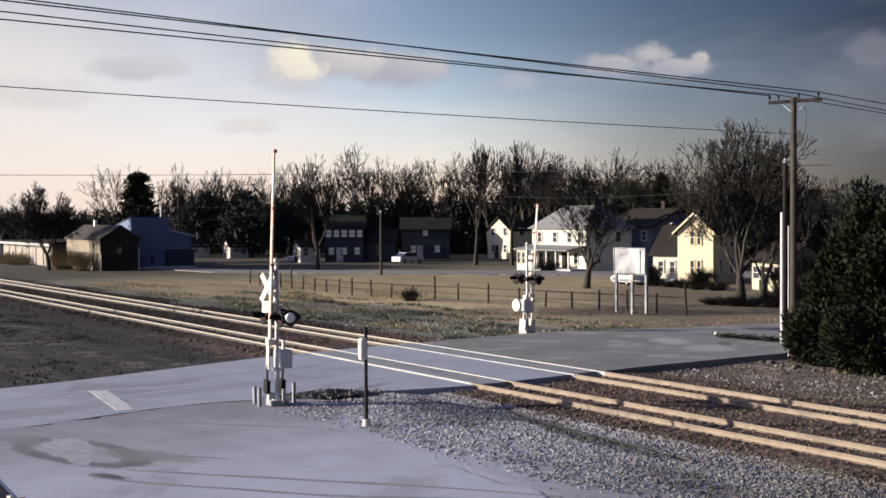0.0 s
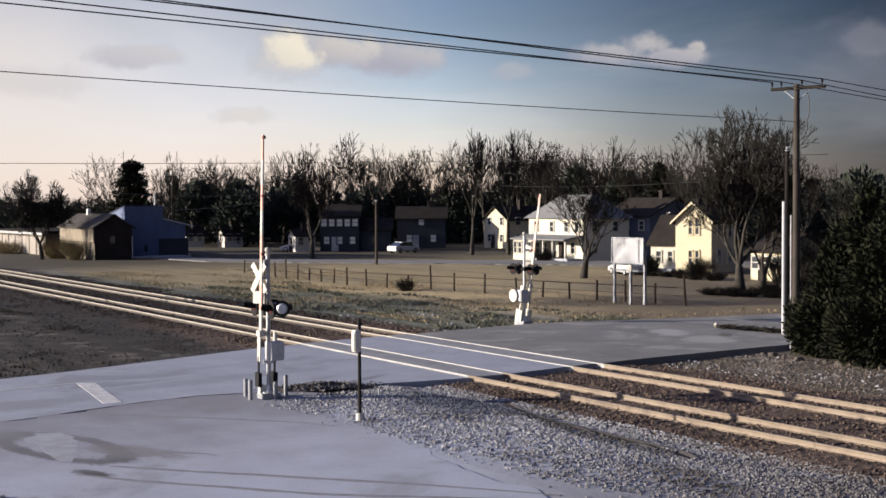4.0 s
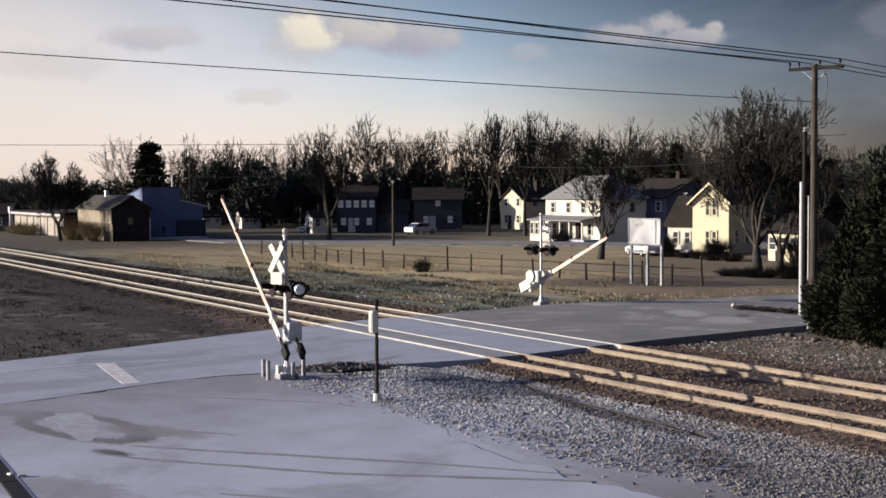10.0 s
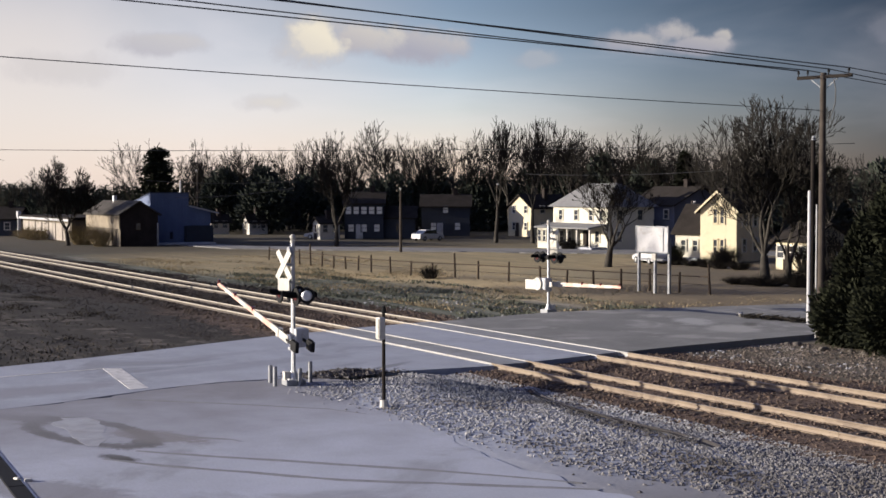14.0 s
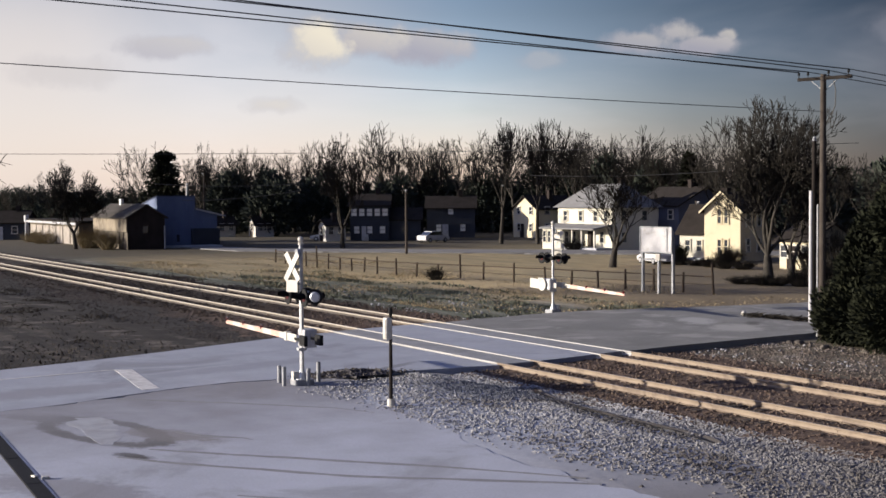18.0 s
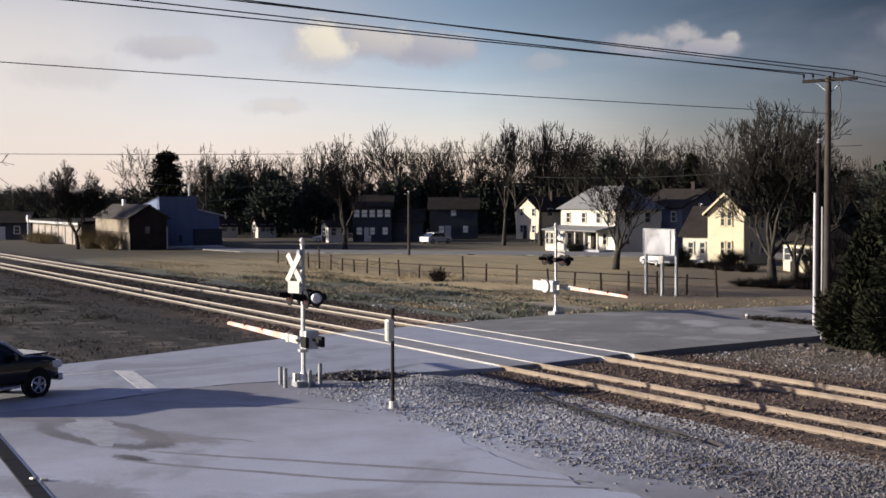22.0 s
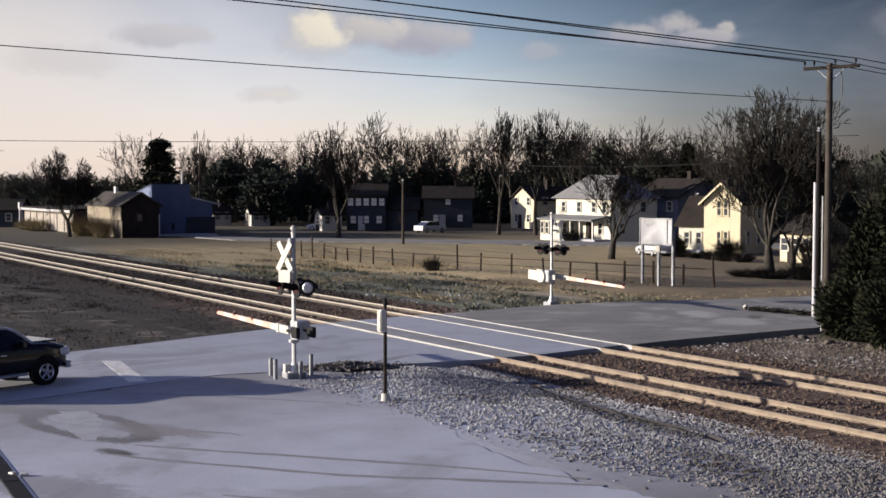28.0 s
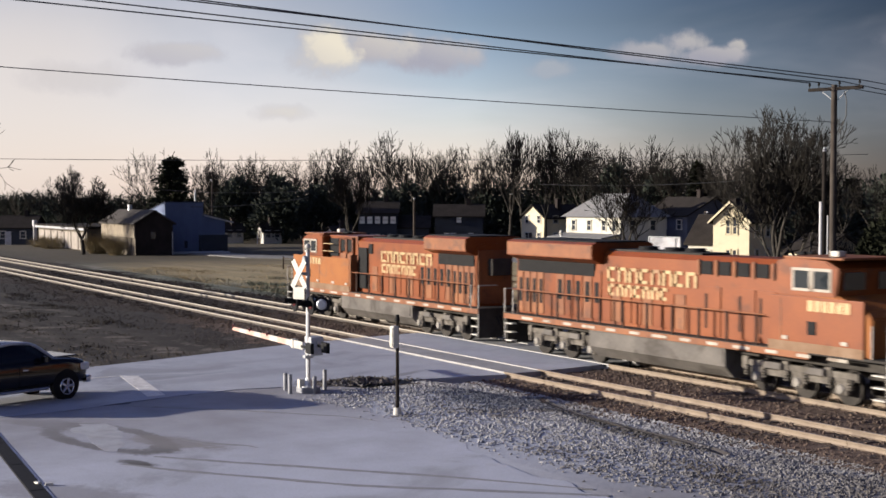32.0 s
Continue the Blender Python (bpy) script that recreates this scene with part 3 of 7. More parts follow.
def prism(bm, outline, axis, lo, hi, inset=None):
    """Extrudes an outline of (a, b) pairs along an axis ('x' or 'y') from lo to hi."""
    def at(a, b, c):
        return (c, a, b) if axis == "x" else (a, c, b)
    one = [bm.verts.new(at(a, b, lo)) for a, b in outline]
    two = [bm.verts.new(at(a, b, hi)) for a, b in outline]
    n = len(outline)
    faces = [bm.faces.new(one), bm.faces.new(list(reversed(two)))]
    for i in range(n):
        faces.append(bm.faces.new((one[i], two[i], two[(i + 1) % n], one[(i + 1) % n])))
    bmesh.ops.recalc_face_normals(bm, faces=faces)
    return one + two


def slab(bm, outline, top, bottom):
    """A flat plate with that outline of (x, y) pairs."""
    up = [bm.verts.new((x, y, top)) for x, y in outline]
    down = [bm.verts.new((x, y, bottom)) for x, y in outline]
    n = len(outline)
    faces = [bm.faces.new(up), bm.faces.new(list(reversed(down)))]
    for i in range(n):
        faces.append(bm.faces.new((up[i], down[i], down[(i + 1) % n], up[(i + 1) % n])))
    bmesh.ops.recalc_face_normals(bm, faces=faces)
    return up + down


def mesh_of(bm, name, material, smooth=False):
    data = bpy.data.meshes.new(name)
    bm.to_mesh(data)
    bm.free()
    if smooth:
        for poly in data.polygons:
            poly.use_smooth = True
    for item in material if isinstance(material, (list, tuple)) else (material,):
        data.materials.append(item)
    return data


def part(name, bm, material, parent=None, label="", smooth=False):
    """Links a bmesh as one mesh object under a thing or under a part."""
    ob = new(name, mesh_of(bm, name, material, smooth))
    if parent is not None:
        ob.parent = parent
    return tagged(ob, label)


def thing(name, m, label, category, group=""):
    ob = new(name)
    ob.empty_display_size = 0.2
    ob.matrix_basis = m
    return tagged(ob, label, category, group)


def structure(name, bm, material, label, category="", smooth=False, kind="structure"):
    ob = new(name, mesh_of(bm, name, material, smooth))
    return tagged(ob, label, category or name.replace("_", " "), kind=kind)


def quick(fill, *args):
    """A bmesh filled by one call."""
    bm = bmesh.new()
    fill(bm, *args)
    return bm


def from_arrays(name, verts, faces, material):
    data = bpy.data.meshes.new(name)
    data.from_pydata(verts, [], faces)
    data.materials.append(material)
    return data


def stick(verts, faces, a, b, ra, rb, sides=4):
    """Adds a thin open tapered rod to lists of vertices and faces."""
    a, b = Vector(a), Vector(b)
    way = b - a
    side = way.orthogonal().normalized()
    up = way.cross(side).normalized()
    k = len(verts)
    for c, r in ((a, ra), (b, rb)):
        for i in range(sides):
            w = 2 * math.pi * i / sides
            verts.append(tuple(c + side * (r * math.cos(w)) + up * (r * math.sin(w))))
    faces.extend((k + i, k + (i + 1) % sides, k + sides + (i + 1) % sides, k + sides + i) for i in range(sides))


# ---- ground, road, tracks ----
RAIL_A, GAUGE, SPACING = 27.03, 1.505, 4.80
RAILS = [RAIL_A, RAIL_A + GAUGE, RAIL_A + SPACING, RAIL_A + SPACING + GAUGE]
GROUND = -0.30
TRACK_LO, TRACK_HI = -420.0, 760.0


def ground_height(x, y):
    """Gentle unevenness of the soil; flat under the road and the lot."""
    z = GROUND + 0.07 * noise.noise((x * 0.11, y * 0.11, 2.0)) + 0.035 * noise.noise((x * 0.5, y * 0.5, 5.0))
    # gravel is banked up to the lot's level beside it
    bank = min(max((25.0 - y) / 1.6, 0.0), 1.0) * min(max((x + (42.9 if y > 20.2 else 43.5)) / 1.5, 0.0), 1.0)
    bank *= min(max((y - 16.0) / 1.2, 0.0), 1.0)
    z = z * (1 - bank) + (-0.069 + 0.03 * (z - GROUND)) * bank
    if x > -60 and y < 25:
        z = min(z, -0.0675)
    if y > 37 and x < -62:
        z += 0.10 * noise.noise((x * 0.06, y * 0.2, 9.0))
    return z


def make_ground():
    def steps(lo, hi, fine_lo, fine_hi, step):
        mid = list(np.arange(fine_lo, fine_hi + 0.01, step))
        outer = [fine_hi + (hi - fine_hi) * (k / 14) ** 2.4 for k in range(1, 15)]
        inner = [fine_lo - (fine_lo - lo) * (k / 14) ** 2.4 for k in range(14, 0, -1)]
        return inner + mid + outer
    xs, ys = steps(-3500, 3500, -140, 10, 1.0), steps(-3500, 3500, -10, 90, 1.0)
    verts = [(x, y, ground_height(x, y)) for y in ys for x in xs]
    w = len(xs)
    faces = [(j * w + i, j * w + i + 1, (j + 1) * w + i + 1, (j + 1) * w + i) for j in range(len(ys) - 1) for i in range(w - 1)]
    ob = new("ground", from_arrays("ground", verts, faces, M["ground"]))
    tagged(ob, "dry winter grass and bare brown soil", "ground", kind="structure")


def sheet(name, outline, top, thick, mat, label, category, wild=0.16):
    """A paved sheet with softly ragged edges."""
    rough_edge = []
    n = len(outline)
    for i in range(n):
        a, b = Vector(outline[i]), Vector(outline[(i + 1) % n])
        k = max(1, min(90, int((b - a).length / (0.7 if wild < 0.2 else 0.28))))
        for j in range(k):
            p = a.lerp(b, j / k)
            out = (b - a).normalized().orthogonal() if (b - a).length else Vector((0, 0))
            rough_edge.append(tuple(p + out * wild * (noise.noise((p.x * 0.9, p.y * 0.9, 3.0)) + 0.5 * noise.noise((p.x * 3.3, p.y * 3.3, 1.0))) * (j > 0)))
    bm = bmesh.new()
    slab(bm, rough_edge, top, top - thick)
    bmesh.ops.triangulate(bm, faces=[f for f in bm.faces if len(f.verts) > 4])
    return structure(name, bm, mat, label, category)


def road_near_edge(y):
    """x of the road's edge beside the near mast."""
    return float(np.interp(y, [-200, 5, 10.7, 14.2, 16.7, 23, 28, 36, 44, 120], [-40.2, -40.2, -41.1, -42.4, -42.9, -42.2, -41.6, -43.0, -43.5, -43.5]))


def road_far_edge(y):
    return float(np.interp(y, [-200, 5, 10.7, 15.3, 20.8, 25, 41, 44, 50, 56, 120], [-49.6, -49.8, -50.5, -51.8, -54.0, -55.6, -58.6, -58.3, -56.9, -55.7, -55.0]))


def road_piece(name, y0, y1, top, thick, mat, label):
    ys = list(np.linspace(y0, y1, max(2, int(abs(y1 - y0) / 2))))
    outline = [(road_near_edge(y), y) for y in ys] + [(road_far_edge(y), y) for y in reversed(ys)]
    bm = bmesh.new()
    slab(bm, outline, top, top - thick)
    bmesh.ops.triangulate(bm, faces=[f for f in bm.faces if len(f.verts) > 4])
    return structure(name, bm, mat, label, "road")


def make_paving():
    gap = 0.09
    road_piece("road_near", -190, RAILS[0] - gap, -0.06, 0.6, M["asphalt"], "worn pale grey asphalt road leading over the crossing")
    road_piece("road_middle", RAILS[1] + gap, RAILS[2] - gap, -0.03, 0.3, M["asphalt"], "asphalt strip between the two tracks")
    road_piece("road_far", RAILS[3] + gap, 120, -0.06, 0.6, M["far_asphalt"], "worn grey asphalt road beyond the tracks")
    for a, b in ((RAILS[0], RAILS[1]), (RAILS[2], RAILS[3])):
        road_piece("crossing_panel", a + gap, b - gap, -0.03, 0.25, M["panel"], "dark crossing panel laid between the rails")
    lot = [(-39.9, -30), (-40.95, 10.5), (-42.25, 14.2), (-42.75, 16.9), (-42.6, 19.0), (-42.3, 20.4), (-40.6, 20.6), (-38.6, 19.2), (-36.4, 18.6), (-34.0, 18.8), (-30.6, 18.2), (-27.6, 17.6), (-25.4, 17.6), (-23.0, 17.6), (-18, 19.2), (0, 20.5), (30, 20), (30, -30)]
    sheet("pavement", lot, -0.064, 0.4, M["lot"], "bleached and cracked asphalt lot beside the road", "pavement", 0.3)
    # street and drive in the distance
    sheet("street", [(-164, 60.5), (-150, 63.5), (-128, 86), (-100, 112), (-60, 150), (-53, 144), (-95, 104), (-122, 79.5), (-146, 58.5), (-164, 56.5)], -0.18, 0.4, M["street"], "distant grey side street", "street")
    # stop bar
    bm = bmesh.new()
    slab(bm, [(-48.25, 14.45), (-48.0, 15.05), (-42.75, 14.3), (-42.75, 13.7)], -0.052, -0.06)
    structure("stop_line", bm, M["line"], "worn white stop line painted across the lane", "road marking")
    bm = bmesh.new()
    slab(bm, [(-48.35, 14.5), (-48.25, 14.7), (-47.3, 6.0), (-47.5, 6.0)], -0.053, -0.06)
    structure("lane_line", bm, M["line"], "faded pale lane line", "road marking")
    # repaired patch and sealed seams of the lot
    sheet("concrete_patch", [(-37.5, 9.8), (-38.4, 10.3), (-38.2, 11.0), (-36.9, 10.95), (-35.9, 10.8), (-34.6, 10.5), (-33.7, 10.0), (-33.9, 9.75), (-35.2, 9.75), (-36.3, 9.95)], -0.061, 0.008, M["patch"], "pale worn concrete patch in the lot", "patch", 0.3)
    for rows in SEAMS:
        strip("tar_seam", rows, -0.0605, M["tar"], "dark sealed crack across the lot", "tar seam")


SEAMS = [
    [(-41.3, 12.4, 0.13), (-38.5, 15.2, 0.10), (-36.0, 17.4, 0.07), (-34.6, 18.0, 0.03)],
    [(-32.6, 10.6, 0.05), (-31.6, 11.4, 0.10), (-29.6, 13.2, 0.12), (-26.9, 15.6, 0.10), (-24.0, 17.8, 0.05)],
    [(-32.0, 9.6, 0.05), (-30.6, 10.5, 0.10), (-27.0, 13.4, 0.11), (-23.3, 17.7, 0.09)],
    [(-26.5, 10.5, 0.05), (-23.5, 13.2, 0.10), (-20.0, 17.0, 0.05)],
    [(-34.6, 12.0, 0.04), (-33.5, 12.5, 0.13), (-32.8, 13.2, 0.07), (-32.4, 13.3, 0.03)],
]


def strip(name, rows, top, mat, label, category):
    """A thin ribbon along (x, y, half width) rows, with an uneven edge."""
    pts = []
    for (xa, ya, wa), (xb, yb, wb) in zip(rows, rows[1:]):
        for k in range(8):
            f = k / 8
            pts.append((xa + (xb - xa) * f, ya + (yb - ya) * f, wa + (wb - wa) * f))
    pts.append(rows[-1])
    left, right = [], []
    for i, (x, y, w) in enumerate(pts):
        a, b = pts[max(i - 1, 0)], pts[min(i + 1, len(pts) - 1)]
        d = Vector((b[0] - a[0], b[1] - a[1])).normalized().orthogonal()
        w1 = w * (1 + 0.7 * noise.noise((x * 1.7, y * 1.7, 1.0)))
        w2 = w * (1 + 0.7 * noise.noise((x * 1.7, y * 1.7, 8.0)))
        left.append((x + d.x * w1, y + d.y * w1))
        right.append((x - d.x * w2, y - d.y * w2))
    n = len(pts)
    verts = [(*p, top) for p in left] + [(*p, top) for p in right] + [(*p, top - 0.008) for p in left] + [(*p, top - 0.008) for p in right]
    faces = [(i, n + i, n + i + 1, i + 1) for i in range(n - 1)]
    faces += [(i, i + 1, 2 * n + i + 1, 2 * n + i) for i in range(n - 1)] + [(n + i, 3 * n + i, 3 * n + i + 1, n + i + 1) for i in range(n - 1)]
    ob = new(name, from_arrays(name, verts, faces, mat))
    return tagged(ob, label, category, kind="structure")


def ballast_top(y):
    return float(np.interp(y, [22.6, 25.2, 25.9, 34.6, 35.3, 37.6], [GROUND - 0.05, -0.26, -0.19, -0.19, -0.26, GROUND - 0.05]))


def make_ballast():
    xs = sorted(set(list(np.arange(-130, 5, 0.35)) + list(np.linspace(TRACK_LO, -130, 60)) + list(np.linspace(5, TRACK_HI, 60))))
    ys = list(np.arange(22.2, 38.2, 0.35))
    verts = []
    for y in ys:
        for x in xs:
            z = ballast_top(y)
            inside = road_far_edge(y) - 0.1 < x < road_near_edge(y) + 0.1
            if inside:
                z = -0.36
            else:
                z += 0.035 * noise.noise((x * 2.3, y * 2.3, 0.0)) + 0.03 * noise.noise((x * 0.4, y * 0.4, 4.0))
            verts.append((x, y, z))
    w = len(xs)
    faces = [(j * w + i, j * w + i + 1, (j + 1) * w + i + 1, (j + 1) * w + i) for j in range(len(ys) - 1) for i in range(w - 1)]
    ob = new("ballast_bed", from_arrays("ballast_bed", verts, faces, M["ballast"]))
    tagged(ob, "grey-brown crushed stone bed under both tracks", "ballast", kind="structure")


def rail_profile():
    """Half section of a rail: (across, height)."""
    half = [(0.070, -0.180), (0.070, -0.168), (0.020, -0.150), (0.009, -0.125), (0.009, -0.060), (0.036, -0.045), (0.037, -0.008), (0.028, 0.0)]
    return half + [(-a, b) for a, b in reversed(half)]


def make_tracks():
    shape = rail_profile()
    sleeper_bm = bmesh.new()
    box(sleeper_bm, (0, 0, 0), (0.23, 2.6, 0.17), 0.012)
    sleeper_mesh = mesh_of(sleeper_bm, "sleeper", M["sleeper"])
    for number, (a, b) in enumerate(((RAILS[0], RAILS[1]), (RAILS[2], RAILS[3]))):
        track = new("railway_track")
        track.matrix_basis = Matrix.Translation((-60, (a + b) / 2, 0))
        tagged(track, "straight railway track on ballast with warm-lit rusty rails", "railway track", "tracks at the crossing")
        for y in (a, b):
            # rails in lengths, with a slight joint between
            cuts = [TRACK_LO, -250, -117, -96.5, -77.2, -55.9, -42.0, -25.3 + number * 5, -13.7 - number * 3.5, 60, TRACK_HI] if y in (RAILS[0], RAILS[2]) else [TRACK_LO, -210, -105, -88, -56.4, -42.0, -18.5 + number * 4, -9.2, 90, TRACK_HI]
            for x0, x1 in zip(cuts, cuts[1:]):
                bm = bmesh.new()
                prism(bm, [(c + y - (a + b) / 2, z) for c, z in shape], "x", x0 + 60.006, x1 + 59.994)
                for f in bm.faces:
                    # west of the road the head's sunlit sides are painted pale too
                    f.material_index = 1 if f.calc_center_median().z > (-0.09 if x1 < -50 else -0.004) else 0
                part("rail", bm, [M["railcross"], M["railcross"]] if -57 < x0 < -50 else [M["rail"], M["railtop"]], track)
        # sleepers near the crossing are pieces of their own; the far ones are one mesh
        verts, faces = [], []
        x = TRACK_LO
        near = 0
        while x < 150:
            if not road_far_edge(a) - 0.3 < x < road_near_edge(a) + 0.3:
                z = -0.265 + 0.012 * math.sin(x * 7.0)
                if -105 < x < -8 and near < 150:
                    ob = new("sleeper", sleeper_mesh)
                    ob.parent = track
                    ob.matrix_basis = pose(x + 60, 0.04 * math.sin(x * 3.1), z, 0, 0, 1.2 * math.sin(x * 5.3))
                    near += 1
                else:
                    k = len(verts)
                    for dx in (-0.115, 0.115):
                        for dy in (-1.3, 1.3):
                            for dz in (-0.085, 0.085):
                                verts.append((x + 60 + dx, dy, z + dz))
                    faces += [tuple(k + i for i in f) for f in ((1, 5, 7, 3), (0, 1, 3, 2), (4, 6, 7, 5), (0, 4, 5, 1), (2, 3, 7, 6))]
            x += 0.53
        rest = new("far_sleepers", from_arrays("far_sleepers", verts, faces, M["sleeper"]))
        rest.parent = track
        tagged(rest, kind="stuff")


def stone_field(name, count, pick, mat, label, lo, hi, seed):
    """Loose crushed stones as one mesh; pick(rng) gives x, y, z of a stone's foot."""
    rng = np.random.default_rng(seed)
    base = np.array([(1, 0, 0), (-1, 0, 0), (0, 1, 0), (0, -1, 0), (0, 0, 1), (0, 0, -1)], float)
    tri = [(0, 2, 4), (2, 1, 4), (1, 3, 4), (3, 0, 4), (2, 0, 5), (1, 2, 5), (3, 1, 5), (0, 3, 5)]
    verts, faces = [], []
    for _ in range(count):
        spot = pick(rng)
        if spot is None:
            continue
        size = rng.uniform(lo, hi)
        turn = rng.uniform(0, 6.28)
        v = base * (1 + rng.uniform(-0.35, 0.35, (6, 3))) * size * np.array([1.2, 0.9, 0.65])
        v += rng.uniform(-0.3, 0.3, (6, 3)) * size
        c, s = math.cos(turn), math.sin(turn)
        v = v @ np.array([[c, s, 0], [-s, c, 0], [0, 0, 1]]) + np.array(spot)
        k = len(verts)
        verts += [tuple(p) for p in v]
        faces += [(a + k, b + k, d + k) for a, b, d in tri]
    ob = new(name, from_arrays(name, verts, faces, mat))
    return tagged(ob, label, "stones", kind="stuff")


def gully_line(x):
    """y of the dark gully that the rain has cut along the gravel shoulder."""
    return float(np.interp(x, [-38, -37.2, -33.2, -30.7, -26.4, -23.6, -8], [25.6, 25.3, 23.9, 23.5, 23.3, 22.3, 21.0]))


def make_gully():
    """A shallow washed-out trough of grit; its dark colour paints the shade in it."""
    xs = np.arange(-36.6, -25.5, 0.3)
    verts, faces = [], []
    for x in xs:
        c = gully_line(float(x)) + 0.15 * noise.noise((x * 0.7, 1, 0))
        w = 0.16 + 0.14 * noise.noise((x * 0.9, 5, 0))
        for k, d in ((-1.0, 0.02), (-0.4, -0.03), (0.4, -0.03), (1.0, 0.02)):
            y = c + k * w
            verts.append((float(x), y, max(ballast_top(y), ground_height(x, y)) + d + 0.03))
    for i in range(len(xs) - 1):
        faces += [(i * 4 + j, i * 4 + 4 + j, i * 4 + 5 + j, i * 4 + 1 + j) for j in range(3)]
    tagged(new("gully", from_arrays("gully", verts, faces, M["soil"])), "gully washed into the gravel, its shade put into the dark colour", "gully", kind="structure")


def make_stones():
    def shoulder(rng):
        x, y = rng.uniform(-52, -8), 25.6 - abs(rng.normal(0, 4.0))
        edge = 18.7 + 0.05 * (x + 36) + 1.2 * noise.noise((x * 0.5, y * 0.5, 1))
        if x > -41 and y < edge - rng.exponential(0.25) or x < -41 and y < 23:
            return None
        if road_far_edge(y) - 0.2 < x < road_near_edge(y) + 0.25:
            return None
        if -37 < x < -25.5 and abs(y - gully_line(x)) < 0.16 + 0.25 * noise.noise((x * 0.8, 0, 2)):
            return None
        return x, y, max(ballast_top(y) if y > 22.4 else -9, ground_height(x, y), -0.07 if y < 19.2 else -9) + 0.01
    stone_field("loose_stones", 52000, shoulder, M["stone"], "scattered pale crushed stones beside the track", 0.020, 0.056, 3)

    def bed(rng):
        x, y = rng.uniform(-58, -8), rng.uniform(25.2, 36.8)
        if road_far_edge(y) - 0.2 < x < road_near_edge(y) + 0.25:
            return None
        return x, y, ballast_top(y) + 0.01
    stone_field("bed_stones", 20000, bed, M["ballast"], "crushed ballast stones between the rails", 0.03, 0.075, 4)

    def grit(rng):
        x, y = rng.uniform(-43.5, -18), rng.uniform(36.4, 43.2)
        if road_far_edge(y) - 0.2 < x < road_near_edge(y) + 0.25:
            return None
        return x, y, max(ballast_top(y) if y < 37.5 else -9, ground_height(x, y)) + 0.01
    stone_field("shoulder_grit", 9000, grit, M["grit"], "brown grit and small stones on the far shoulder", 0.02, 0.06, 9)

    def far_bed(rng):
        x, y = -58 - 70 * rng.uniform() ** 1.4, rng.uniform(22.3, 37.2)
        if road_far_edge(y) - 0.3 < x or y < 25.4:
            return None
        return x, y, max(ballast_top(y), ground_height(x, y) if y < 24 else -9) + 0.01
    stone_field("cinder_stones", 16000, far_bed, M["ballast"], "dark cinders and ballast along the tracks", 0.04, 0.10, 6)

    def near_bed(rng):
        x, y = -57 - 60 * rng.uniform() ** 1.4, rng.uniform(21.4, 25.4)
        if road_far_edge(y) - 0.3 < x or rng.uniform() < 0.35 + 0.6 * noise.noise((x * 0.25, y * 0.6, 8.0)):
            return None
        return x, y, max(ballast_top(y), ground_height(x, y) if y < 24 else -9) + 0.004
    stone_field("cinder_grit", 6000, near_bed, M["cinder"], "dark grey cinder grit on the shoulder of the track", 0.02, 0.06, 16)

    def verge(rng):
        x, y = rng.uniform(-95, -30), 36.5 + abs(rng.normal(0, 3.0))
        if road_far_edge(y) - 0.4 < x < road_near_edge(y) + 0.3 or noise.noise((x * 0.3, y * 0.5, 3)) < 0.05:
            return None
        return x, y, ground_height(x, y) + 0.02
    stone_field("verge_stones", 900, verge, M["stone"], "pale stones strewn over the verge", 0.04, 0.10, 5)


def make_bank():
    """A ragged low heap of dirt, clods and dead weeds at the road's edge beside the mast."""
    sheet("dirt_patch", [(-42.0, 19.5), (-42.7, 20.0), (-43.3, 20.8), (-43.4, 21.6), (-42.9, 22.4), (-42.2, 22.7), (-41.7, 21.8), (-41.6, 20.4)], -0.05, 0.02, M["soil"], "dark dirt spread over the road's edge", "dirt", 0.5)

    def spot(rng):
        y = rng.normal(21.1, 0.75)
        x = -42.55 + (y - 21.1) * 0.12 + rng.normal(0, 0.36)
        return x, y, -0.05 + 0.16 * math.exp(-((x + 42.55) ** 2 / 0.2 + (y - 21.2) ** 2 / 0.9)) * rng.uniform(0.2, 1.0)
    stone_field("dirt_clods", 520, spot, M["clod"], "dark clods and stones heaped by the mast", 0.03, 0.11, 21)

    def around(rng):
        return rng.normal(-39.9, 0.9), rng.normal(19.6, 0.5), -0.06
    stone_field("stray_stones", 90, around, M["stone"], "stray pale stones round the mast", 0.02, 0.06, 22)
    verts, faces = [], []
    rng = np.random.default_rng(11)
    for _ in range(330):
        x, y, z = spot(rng)
        a, r, h = rng.uniform(0, 6.28), rng.uniform(0.05, 0.20), rng.uniform(0.01, 0.09)
        stick(verts, faces, (x, y, z - 0.03), (x + math.cos(a) * r, y + math.sin(a) * r, z + h), 0.016, 0.004, 4)
    tagged(new("dead_weeds", from_arrays("dead_weeds", verts, faces, M["weed"])), "patch of dead brown weeds by the mast", "weeds", kind="stuff")


make_ground()
make_paving()
make_ballast()


